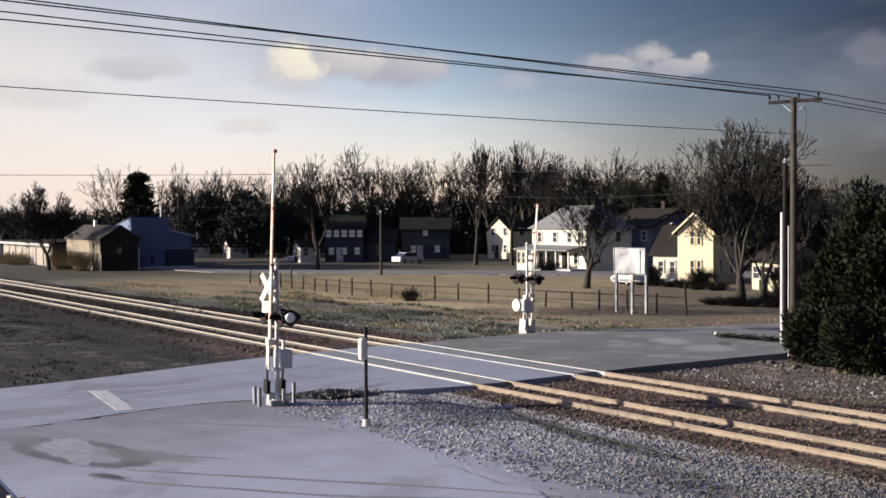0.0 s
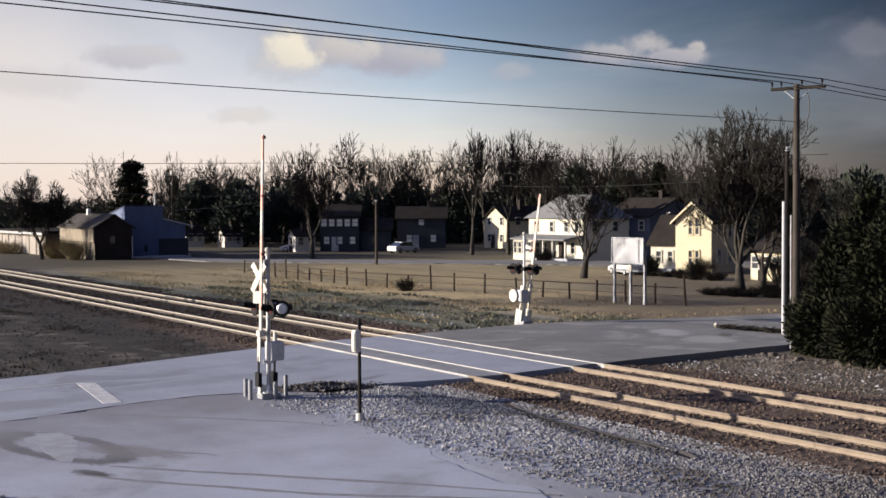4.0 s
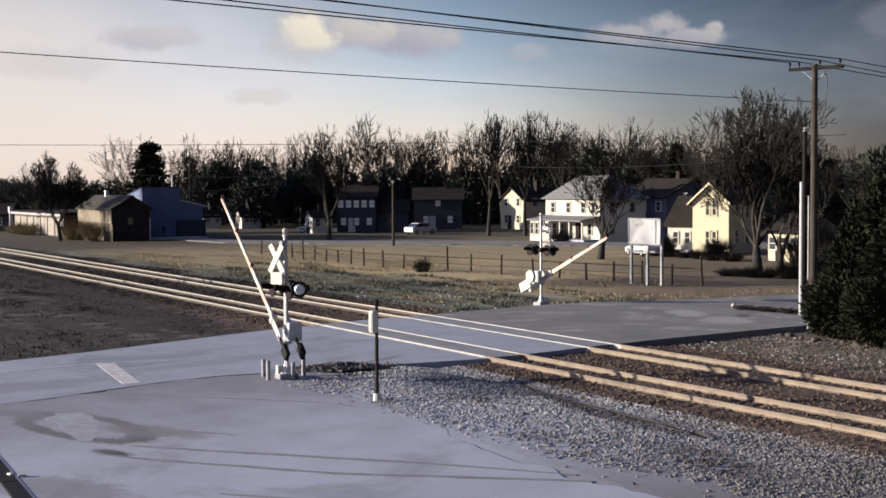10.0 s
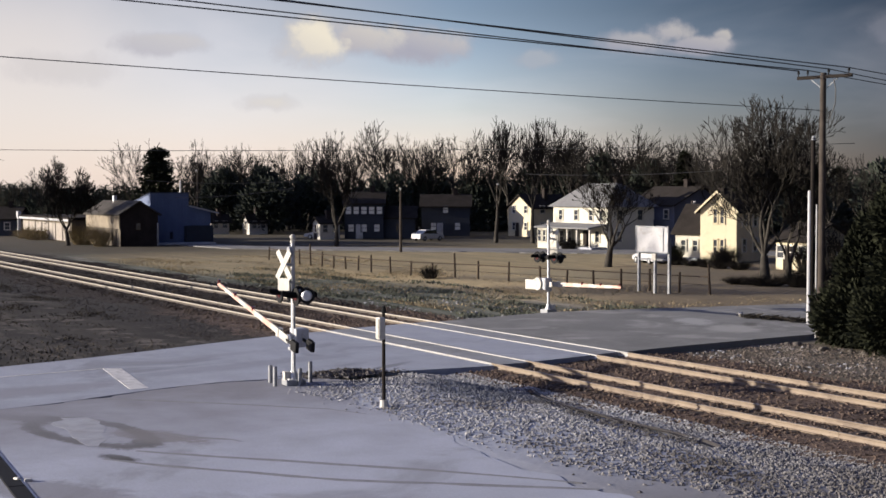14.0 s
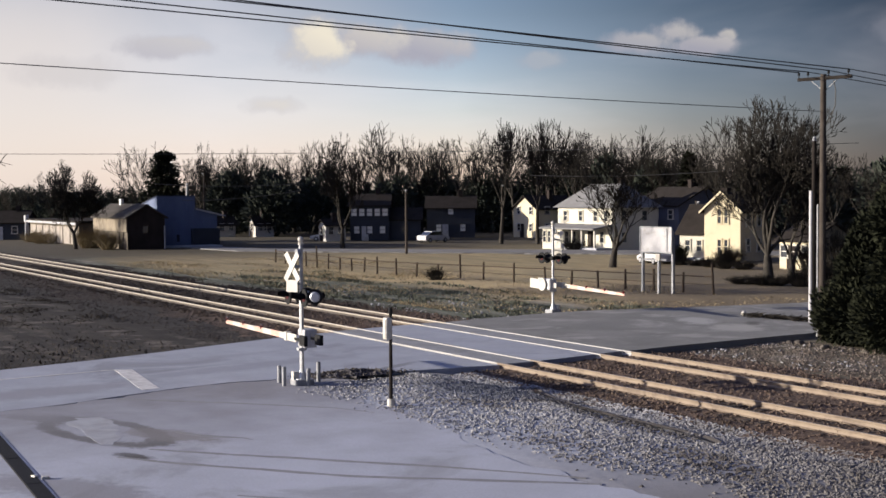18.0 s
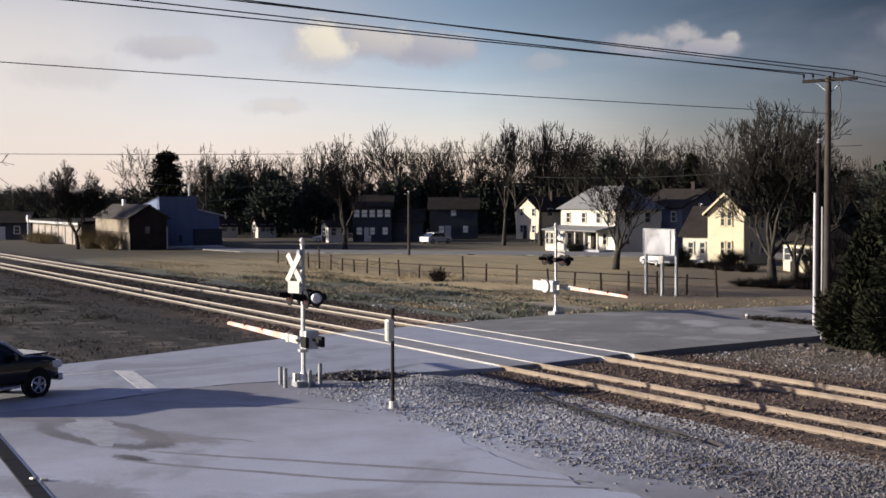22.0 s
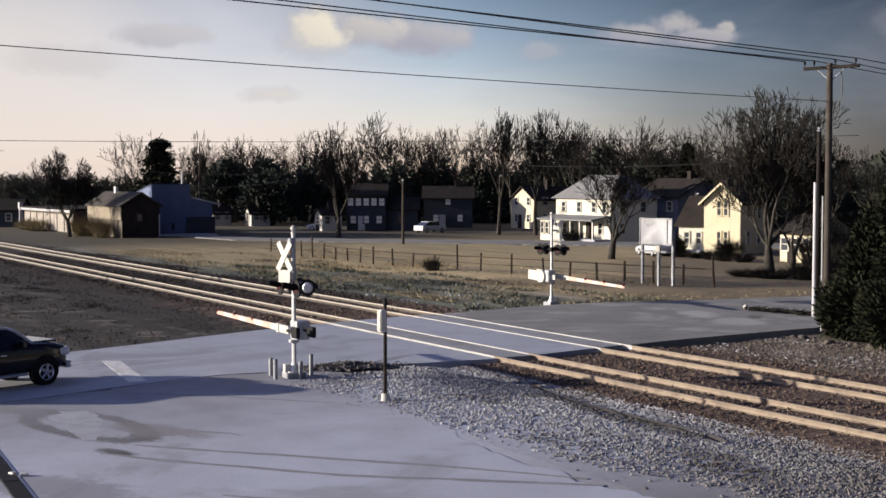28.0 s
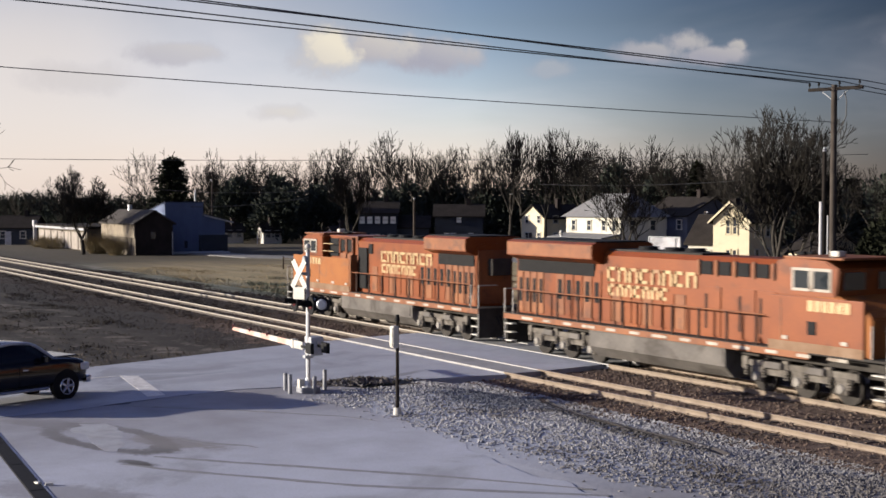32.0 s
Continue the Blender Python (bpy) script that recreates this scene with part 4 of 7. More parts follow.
# ---- crossing signals ----
def light_head(signal, x, y, z, facing, name="signal_light"):
    """A round flashing light with its background disc and hood, facing along y."""
    bm = bmesh.new()
    rod(bm, (x, y, z), (x, y + 0.05 * facing, z), 0.30, 0.30, 20)
    rod(bm, (x, y - 0.16 * facing, z), (x, y, z), 0.10, 0.17, 14)
    head = part(name, bm, M["black"], signal, "black round signal light with hood")
    bm = bmesh.new()
    arc = [radians(-10 + k * 22) for k in range(10)]
    back, front = ([bm.verts.new((x + 0.16 * math.cos(c), y + d * facing, z + 0.16 * math.sin(c))) for c in arc] for d in (0.05, 0.33))
    for k in range(9):
        bm.faces.new((back[k], back[k + 1], front[k + 1], front[k]))
    bmesh.ops.solidify(bm, geom=bm.faces[:], thickness=0.012)
    part("hood", bm, M["black"], head)
    bm = bmesh.new()
    rod(bm, (x, y + 0.04 * facing, z), (x, y + 0.075 * facing, z), 0.15, 0.12, 18)
    part("lens", bm, M["lens"], head, "dark red lens")
    return head


def crossing_signal(name, m, side, arm_length, label, weight, far=False):
    """Mast with crossed boards, plate, lights and the gate's drive. The arm lies along side * x when down.
    Traffic comes from -y; the foot is the origin."""
    signal = thing(name, m, label, "crossing signal", "signals at the crossing")
    bm = bmesh.new()
    box(bm, (0, 0, 0.10), (0.62, 0.62, 0.22), 0.03)
    part("foundation", bm, M["grey"], signal)
    bm = bmesh.new()
    rod(bm, (0, 0, 0.20), (0, 0, 0.50), 0.17, 0.09, 12)
    rod(bm, (0, 0, 0.2), (0, 0, 0.24), 0.24, 0.24, 12)
    part("base_flange", bm, M["silver"], signal)
    bm = bmesh.new()
    rod(bm, (0, 0, 0.4), (0, 0, 4.72), 0.075, 0.065, 14)
    part("mast", bm, M["silver"], signal, "grey metal mast")
    bm = bmesh.new()
    rod(bm, (0, 0, 4.70), (0, 0, 4.78), 0.09, 0.09, 12)
    bmesh.ops.create_uvsphere(bm, u_segments=12, v_segments=8, radius=0.10, matrix=Matrix.Translation((0, 0, 4.88)))
    part("cap", bm, M["white"], signal)
    bm = bmesh.new()
    rod(bm, (0, -0.16, 4.42), (0, -0.06, 4.42), 0.15, 0.17, 14)
    part("bell", bm, M["grey"], signal)
    for turn in (37, -37):
        bm = bmesh.new()
        box(bm, (0, 0, 0), (0.21, 0.022, 1.12), 0.006)
        bmesh.ops.transform(bm, matrix=pose(0.02, -0.34 if turn > 0 else -0.315, 3.98, 0, 0, 17) @ pose(0, 0, 0, 0, turn), verts=bm.verts)
        part("crossed_board", bm, M["white"], signal, "white crossed board")
        for k in (-4, -3, -2, -1, 1, 2, 3, 4):
            bm = bmesh.new()
            box(bm, (0, 0, k * 0.115), (0.09, 0.004, 0.06))
            bmesh.ops.transform(bm, matrix=pose(0.02 - 0.008, -0.34 - 0.016 if turn > 0 else -0.331, 3.98, 0, 0, 17) @ pose(0, 0, 0, 0, turn), verts=bm.verts)
            part("lettering_bar", bm, M["plate_grey"], signal, "faded lettering bar")
    bm = bmesh.new()
    box(bm, (0.02, -0.2, 3.98), (0.10, 0.26, 0.10), 0.01)
    part("board_bracket", bm, M["silver"], signal)
    bm = bmesh.new()
    box(bm, (0.0, -0.16, 3.40), (0.05, 0.32, 0.05))
    part("plate_bracket", bm, M["silver"], signal)
    bm = bmesh.new()
    box(bm, (0, 0, 0), (0.50, 0.02, 0.40), 0.005)
    bmesh.ops.transform(bm, matrix=pose(0.02, -0.33, 3.34, 0, 0, 26), verts=bm.verts)
    part("track_plate", bm, M["white"], signal, "small white plate under the crossed boards")
    # light arm with back to back lights
    bm = bmesh.new()
    rod(bm, (-0.80, 0, 2.98), (0.80, 0, 2.98), 0.035, 0.035, 10)
    box(bm, (0, 0, 2.98), (0.22, 0.20, 0.24), 0.02)
    part("light_arm", bm, M["black"], signal, "black light arm")
    for x in (-0.74, 0.74):
        for facing in (-1, 1):
            light_head(signal, x, 0.16 * facing, 2.98, facing)
    if not far:
        # a second pair, turned to the side road; pale discs paint the sun's reflection
        for k, x in enumerate((0.62, 1.32)):
            shell = bmesh.new()
            turn = pose(x, -0.04, 3.05, 0, 0, 62)
            rod(shell, (0, 0.0, 0), (0, -0.05, 0), 0.26, 0.26, 22)
            rod(shell, (0, 0.16, 0), (0, 0, 0), 0.10, 0.17, 14)
            bmesh.ops.transform(shell, matrix=turn, verts=shell.verts)
            head = part("side_light", shell, M["black"], signal, "black round light turned to the side")
            dish = bmesh.new()
            rod(dish, (0, -0.055, 0), (0, -0.09, 0), 0.17, 0.13, 20)
            bmesh.ops.transform(dish, matrix=turn, verts=dish.verts)
            part("lens", dish, M["silver"], head, "lens made pale for the sun's reflection")
        part("side_light_arm", quick(rod, (0.1, -0.05, 3.0), (1.32, -0.0, 3.03), 0.03, 0.03, 8), M["black"], signal)
    # gate drive
    bm = bmesh.new()
    box(bm, (0.02, 0.20, 1.58), (0.60, 0.46, 0.62), 0.05)
    drive = part("gate_drive", bm, M["signface"], signal, "pale grey gate drive housing")
    if far:
        part("quadrant", quick(rod, (0.28, 0.46, 1.58), (0.28, 0.56, 1.58), 0.36, 0.34, 24), M["white"], signal, "round white gate drive cover")
    bm = bmesh.new()
    box(bm, (0.02, 0.44, 1.58), (0.46, 0.03, 0.48), 0.01)
    part("cover", bm, M["silver"], drive)
    bm = bmesh.new()
    box(bm, (0, 0, 1.22), (0.22, 0.30, 0.10), 0.01)
    part("clamp", bm, M["silver"], signal)
    # boxes at the foot
    bm = bmesh.new()
    box(bm, (-0.10, -0.22, 0.32), (0.22, 0.18, 0.30), 0.02)
    part("junction_box", bm, M["white"], signal, "small white junction box")
    bm = bmesh.new()
    rod(bm, (0.09, -0.03, 0.3), (0.09, -0.03, 2.9), 0.022, 0.022, 6)
    part("conduit", bm, M["silver"], signal)
    # the arm: origin at its pivot, along side * x when down
    bm = bmesh.new()
    for y in (-0.05, 0.50):
        box(bm, (0.10 * side, y, 0), (0.95, 0.04, 0.26), 0.012)
    box(bm, (0.55 * side, 0.0, 0), (0.20, 0.20, 0.30), 0.02)
    arm = part("gate_arm", bm, M["white"], signal, "gate arm with red and white bands")
    arm.matrix_basis = Matrix.Translation((0, -0.28, 1.62))
    for y in (-0.05, 0.50):
        bm = bmesh.new()
        box(bm, (-0.62 * side, y, -0.02), (0.80, 0.05, 0.10), 0.01)
        part("counter_arm", bm, weight, arm)
    for y in (-0.05, 0.50):
        bm = bmesh.new()
        box(bm, ((-1.20 if far else -0.98) * side, y, -0.03), (0.95 if far else 0.46, 0.13, 0.52 if far else 0.34), 0.02)
        part("counterweight", bm, weight, arm, "heavy counterweight plate")
    n = 8
    step = (arm_length - 0.5) / n
    for k in range(n):
        bm = bmesh.new()
        x0, x1 = 0.5 + k * step, 0.5 + (k + 1) * step
        h0, h1 = 0.105 - 0.04 * k / n, 0.105 - 0.04 * (k + 1) / n
        pts = [(x0 * side, -h0), (x1 * side, -h1), (x1 * side, h1), (x0 * side, h0)]
        prism(bm, pts, "y", -0.025, 0.025)
        part("arm_section", bm, M["redband"] if k % 2 else M["white"], arm, "red band of the gate arm" if k % 2 else "white band of the gate arm")
    for x in (arm_length * 0.45, arm_length * 0.72, arm_length - 0.08):
        bm = bmesh.new()
        box(bm, (x * side, 0, 0.10), (0.10, 0.09, 0.14), 0.01)
        part("arm_lamp", bm, M["lens"], arm, "small red arm lamp")
    return signal, arm


NEAR_SIGNAL, NEAR_ARM = crossing_signal("crossing_signal", pose(-41.09, 18.67, -0.09, 0, 0, -3), -1, 7.0, "weathered crossing signal mast with white crossed boards and striped gate arm", M["black"])
FAR_SIGNAL, FAR_ARM = crossing_signal("crossing_signal", pose(-59.62, 41.94, -0.22, 0, 0, 183), -1, 5.5, "crossing signal beyond the tracks, seen from behind with its gate arm", M["white"], True)


def bollard(x, y, z, h, r=0.07):
    ob = thing("bollard", Matrix.Translation((x, y, z)), "short grey steel guard post beside the signal mast", "bollard", "posts round the mast")
    bm = bmesh.new()
    rod(bm, (0, 0, -0.1), (0, 0, h), r, r, 12)
    part("tube", bm, M["grey"], ob)
    bm = bmesh.new()
    rod(bm, (0, 0, h), (0, 0, h + 0.03), r * 1.05, r * 0.7, 12)
    part("post_cap", bm, M["grey"], ob)


for bx, by, bh in ((-41.9, 18.2, 0.62), (-41.05, 18.0, 0.68), (-40.75, 18.75, 0.60), (-41.35, 19.4, 0.72)):
    bollard(bx, by, -0.12, bh)


def box_post():
    """Dark post with a white case near its top."""
    ob = thing("signal_post", pose(-35.48, 19.03, -0.2), "dark metal post with a small white equipment box on top", "post")
    bm = bmesh.new()
    rod(bm, (0, 0, 0), (0, 0, 2.95), 0.055, 0.05, 12)
    part("pole", bm, M["darkwood"], ob, "dark pole")
    bm = bmesh.new()
    rod(bm, (0, 0, 0), (0, 0, 0.34), 0.13, 0.11, 12)
    part("sleeve", bm, M["white"], ob, "pale concrete foot")
    bm = bmesh.new()
    box(bm, (-0.04, -0.08, 2.46), (0.24, 0.20, 0.66), 0.04)
    case = part("equipment_box", bm, M["white"], ob, "white equipment box")
    bm = bmesh.new()
    box(bm, (-0.04, -0.19, 2.46), (0.18, 0.015, 0.56), 0.006)
    part("door", bm, M["white"], case)
    bm = bmesh.new()
    rod(bm, (0, 0, 2.93), (0, 0, 3.12), 0.075, 0.05, 12)
    part("finial", bm, M["black"], ob)


box_post()


# ---- poles and cables ----
def cable(name, a, b, sag, radius, label, group=""):
    """A hanging cable from a to b, one tube."""
    n, sides = 24, 5
    verts, faces = [], []
    side = (Vector(b) - Vector(a)).cross(Vector((0, 0, 1))).normalized()
    for k in range(n + 1):
        f = k / n
        p = Vector(a).lerp(Vector(b), f)
        p.z -= sag * 4 * f * (1 - f)
        for i in range(sides):
            w = 6.28319 * i / sides
            verts.append(tuple(p + side * (radius * math.cos(w)) + Vector((0, 0, radius * math.sin(w)))))
    for k in range(n):
        faces += [(k * sides + i, k * sides + (i + 1) % sides, (k + 1) * sides + (i + 1) % sides, (k + 1) * sides + i) for i in range(sides)]
    ob = new(name, from_arrays(name, verts, faces, M["wire"]))
    return tagged(ob, label, "cable", group)


def utility_pole():
    ob = thing("utility_pole", pose(-42.35, 44.15, -0.3), "tall weathered wooden utility pole with one crossarm", "utility pole", "utility poles")
    bm = bmesh.new()
    rod(bm, (0, 0, 0), (0, 0, 11.65), 0.165, 0.125, 16)
    part("pole", bm, M["pole"], ob)
    bm = bmesh.new()
    box(bm, (0.06, 0, 11.48), (2.6, 0.12, 0.14), 0.012, pose(0, 0, 0, 0, 0, 14))
    part("crossarm", bm, M["darkwood"], ob, "dark timber crossarm")
    for x in (-1.2, -0.75, 0.25, 1.2):
        bm = bmesh.new()
        rod(bm, (x, 0, 11.55), (x, 0, 11.66), 0.02, 0.02, 8)
        rod(bm, (x, 0, 11.66), (x, 0, 11.80), 0.055, 0.045, 10)
        bmesh.ops.transform(bm, matrix=pose(0, 0, 0, 0, 0, 14), verts=bm.verts)
        part("insulator", bm, M["black"], ob)
    for s in (-1, 1):
        bm = bmesh.new()
        rod(bm, (0, 0.07, 10.9), (s * 0.65, 0.07, 11.42), 0.02, 0.02, 6)
        bmesh.ops.transform(bm, matrix=pose(0, 0, 0, 0, 0, 14), verts=bm.verts)
        part("brace", bm, M["grey"], ob)
    bm = bmesh.new()
    pts = [Vector((0.5, 0.1, 11.35)), Vector((0.62, 0.1, 10.9)), Vector((0.60, 0.1, 10.3)), Vector((0.42, 0.1, 9.9)), Vector((0.16, 0.1, 9.5))]
    for p, q in zip(pts, pts[1:]):
        rod(bm, p, q, 0.022, 0.022, 6, False)
    part("drop_cable", bm, M["wire"], ob)
    bm = bmesh.new()
    rod(bm, (-0.2, -0.1, 0.2), (-0.2, -0.1, 6.0), 0.035, 0.035, 8)
    part("riser_pipe", bm, M["silver"], ob)
    small = thing("utility_pole", pose(-47.1, 48.3, -0.3), "shorter dark pole with a pale lower half", "utility pole", "utility poles")
    bm = bmesh.new()
    rod(bm, (0, 0, 0), (0, 0, 6.6), 0.105, 0.09, 12)
    part("lower_pole", bm, M["signface"], small, "pale grey lower pole")
    bm = bmesh.new()
    rod(bm, (0.06, 0.1, 0), (0.10, 0.1, 9.1), 0.12, 0.10, 12)
    part("upper_pole", bm, M["darkwood"], small, "dark wooden pole behind it")
    bm = bmesh.new()
    rod(bm, (0.10, 0.1, 9.0), (0.10, 0.1, 9.2), 0.12, 0.06, 10)
    part("pole_cap", bm, M["grey"], small)


utility_pole()
ARM = [Vector((-42.35, 44.15, -0.3)) + pose(0, 0, 0, 0, 0, 14) @ Vector((x, 0, 11.8)) for x in (-1.2, -0.75, 0.25, 1.2)]
CABLE_ENDS = ((-43.6, -35, 14.75), (-43.1, -35, 14.0), (-42.1, -35, 15.25), (-41.3, -35, 14.65))
for k, end in enumerate(CABLE_ENDS):
    cable("overhead_cable", ARM[k], end, 0.06, 0.024, "dark overhead cable along the road", "overhead cables")
for k, end in enumerate(((-41.0, 96, 9.5), (-40.6, 96, 9.0), (-39.8, 96, 9.9))):
    cable("overhead_cable", ARM[k + 1], end, 0.8, 0.02, "dark overhead cable running on beyond the pole", "overhead cables")
cable("service_cable", (-42.45, 44.05, 9.75), (-44.6, -35, 12.15), 0.35, 0.016, "single thinner cable below the others", "overhead cables")
cable("far_cable", (-178, 30, 11.6), (-120, 131, 12.2), 0.5, 0.035, "distant cable along the street", "overhead cables")
for a, b in (((-154.5, 51.5, 7.6), (-146, 66.5, 7.5)), ((-153, 54.5, 5.6), (-146, 66.5, 6.7)), ((-97, 89, 8.3), (-112, 76, 8.0))):
    cable("service_cable", a, b, 0.3, 0.03, "slack service cable near the buildings", "overhead cables")


def street_pole(x, y, h, z=-0.3):
    ob = thing("street_pole", pose(x, y, z), "slender grey wooden street pole", "utility pole", "street poles")
    bm = bmesh.new()
    rod(bm, (0, 0, 0), (0, 0, h), 0.16, 0.11, 10)
    part("pole", bm, M["pole"], ob)
    bm = bmesh.new()
    rod(bm, (0, 0, h - 0.4), (0.9, -0.5, h - 0.1), 0.03, 0.03, 6)
    box(bm, (0.95, -0.52, h - 0.1), (0.35, 0.16, 0.10), 0.02)
    part("lamp_bracket", bm, M["grey"], ob)


street_pole(-128.5, 71.0, 7.0)
street_pole(-178.0, 66.5, 9.6)
street_pole(-147.0, 95.4, 7.6)
street_pole(-109.0, 95.0, 5.6)


# ---- sign board, fence, kerb timber ----
def sign_board():
    ob = thing("sign_board", pose(-69.1, 57.0, -0.35, 0, 0, 0), "pale sign board on tall grey posts by the road", "sign board")
    u = Vector((2.68, 0.31, 0)).normalized()
    turn = pose(0, 0, 0, 0, 0, math.degrees(math.atan2(u.y, u.x)))
    for x in (-1.38, 1.32, 0.55):
        bm = bmesh.new()
        h = 3.6 if x != 0.55 else 2.6
        box(bm, (x, 0.0 if x != 0.55 else -0.5, h / 2), (0.17, 0.17, h), 0.015)
        bmesh.ops.transform(bm, matrix=turn, verts=bm.verts)
        part("post", bm, M["grey"], ob)
    bm = bmesh.new()
    box(bm, (-0.02, -0.12, 3.5), (2.75, 0.14, 1.6), 0.04)
    bmesh.ops.transform(bm, matrix=turn, verts=bm.verts)
    face = part("panel", bm, M["signface"], ob, "blank pale grey panel")
    bm = bmesh.new()
    for x, z, w, h in ((-0.02, 4.33, 2.85, 0.07), (-0.02, 2.67, 2.85, 0.07), (-1.42, 3.5, 0.07, 1.66), (1.38, 3.5, 0.07, 1.66), (0.95, 3.5, 0.10, 1.5)):
        box(bm, (x, -0.21, z), (w, 0.06, h), 0.01)
    bmesh.ops.transform(bm, matrix=turn, verts=bm.verts)
    part("frame", bm, M["grey"], face)
    bm = bmesh.new()
    box(bm, (0.0, 0.0, 2.2), (2.6, 0.08, 0.12), 0.01)
    bmesh.ops.transform(bm, matrix=turn, verts=bm.verts)
    part("rail", bm, M["grey"], ob)
    bm = bmesh.new()
    box(bm, (0.55, -0.62, 2.4), (0.42, 0.08, 0.45), 0.06)
    bmesh.ops.transform(bm, matrix=turn, verts=bm.verts)
    part("small_plate", bm, M["white"], ob, "small white plate")


sign_board()


def fence():
    ob = new("field_fence")
    ob.matrix_basis = Matrix.Translation((-92, 52, -0.33))
    tagged(ob, "low fence of wooden posts with thin rails in dry grass", "fence")
    line = [(-121, 52.4), (-107.6, 51.6), (-98, 51.4), (-92.5, 52.0), (-86.0, 54.1), (-80, 55.6), (-75.2, 56.7), (-66, 59.0)]
    spots = []
    for (xa, ya), (xb, yb) in zip(line, line[1:]):
        n = max(1, round(math.hypot(xb - xa, yb - ya) / 2.6))
        for k in range(n):
            spots.append((xa + (xb - xa) * k / n + 92, ya + (yb - ya) * k / n - 52))
    spots.append((line[-1][0] + 92, line[-1][1] - 52))
    post_bm = bmesh.new()
    rod(post_bm, (0, 0, -0.15), (0, 0, 1.45), 0.085, 0.075, 8)
    post_mesh = mesh_of(post_bm, "fence_post", M["post"])
    for k, (x, y) in enumerate(spots):
        p = new("fence_post", post_mesh)
        p.parent = ob
        p.matrix_basis = pose(x, y, 0, 2.5 * math.sin(k * 2.1), 2.5 * math.cos(k * 3.3), 0) @ Matrix.Diagonal((1, 1, 1.35 if k % 9 == 4 else 0.9 + 0.12 * math.sin(k * 5.1), 1))
    for (xa, ya), (xb, yb) in zip(spots, spots[1:]):
        for z in (1.12, 0.62):
            bm = bmesh.new()
            rod(bm, (xa, ya, z), (xb, yb, z), 0.045 if z > 1 else 0.02, None, 5)
            part("fence_rail", bm, M["post"], ob)


fence()


def kerb_beam():
    ob = thing("kerb_beam", pose(-36.5, 7.64, -0.09), "long dark timber beam edging the lot", "kerb beam")
    way = Vector((7.4, -0.62)).normalized()
    side = Vector((-way.y, way.x))
    for k in range(5):
        bm = bmesh.new()
        a, b = -3.0 + k * 3.2, -3.0 + (k + 1) * 3.2 - 0.03
        w, h = 0.19, 0.05
        outline = [way * a + side * w, way * b + side * w, way * b - side * w, way * a - side * w]
        slab(bm, [tuple(p) for p in outline], h, -0.05)
        bmesh.ops.bevel(bm, geom=bm.edges[:], offset=0.02, segments=1, affect="EDGES")
        part("beam", bm, M["black"], ob)
        bm = bmesh.new()
        outline = [way * a + side * (w + 0.045), way * b + side * (w + 0.045), way * b + side * (w + 0.005), way * a + side * (w + 0.005)]
        slab(bm, [tuple(p) for p in outline], h * 0.75, -0.05)
        part("edge_strip", bm, M["silver"], ob, "pale metal edge strip")
    litter = tagged(new("paper_scrap", mesh_of(quick(box, (0, 0, 0.05), (0.17, 0.12, 0.07), 0.03), "paper_scrap", M["white"])), "crumpled white scrap on the lot", "litter", "scraps")
    litter.matrix_basis = pose(-30.65, 7.28, -0.085, 0, 0, 20)
    other = copy_thing(litter, pose(-30.4, 7.46, -0.085, 0, 0, 75))


kerb_beam()


# ---- odds and ends at the roadside ----
def edging_stone(x, y, size, seed):
    """A rough pale field stone."""
    bm = bmesh.new()
    bmesh.ops.create_icosphere(bm, subdivisions=2, radius=1.0)
    for v in bm.verts:
        v.co *= 1 + 0.35 * noise.noise(v.co * 1.3 + Vector((seed, 0, 0)))
    bmesh.ops.transform(bm, matrix=pose(0, 0, size * 0.2, 0, 0, seed * 53) @ Matrix.Diagonal((size, size * 0.75, size * 0.55, 1)), verts=bm.verts)
    ob = tagged(new("edging_stone", mesh_of(bm, "edging_stone", M["stone"])), "rough pale stone at the foot of the evergreens", "stone", "edging stones")
    ob.matrix_basis = pose(x, y, -0.3)


for k in range(14):
    edging_stone(-42.6 + k * 0.62 + 0.2 * math.sin(k * 4.1), 42.45 + 0.3 * math.sin(k * 2.7), 0.17 + 0.09 * math.sin(k * 1.9), k + 1)


def brush_heap():
    """Cut branches and leaves lying along the road's edge."""
    rng = random.Random(8)
    verts, faces = [], []
    for _ in range(420):
        f = rng.random()
        p = Vector((-51.2 + 3.9 * f, 48.0 + 0.6 * f + rng.gauss(0, 0.22), -0.06 + rng.uniform(0, 0.16)))
        a = rng.uniform(0, 6.28)
        stick(verts, faces, p, p + Vector((math.cos(a), math.sin(a), rng.uniform(-0.1, 0.25))) * rng.uniform(0.15, 0.5), 0.025, 0.01, 4)
    ob = tagged(new("brush_heap", from_arrays("brush_heap", verts, faces, M["twig"])), "low heap of dark cut brush by the road", "brush heap", kind="stuff")
    ball = bmesh.new()
    bmesh.ops.create_uvsphere(ball, u_segments=14, v_segments=10, radius=0.13)
    ob = tagged(new("ball", mesh_of(ball, "ball", M["white"], True)), "small white ball by the brush heap", "ball")
    ob.matrix_basis = pose(-51.4, 48.0, 0.07)


brush_heap()


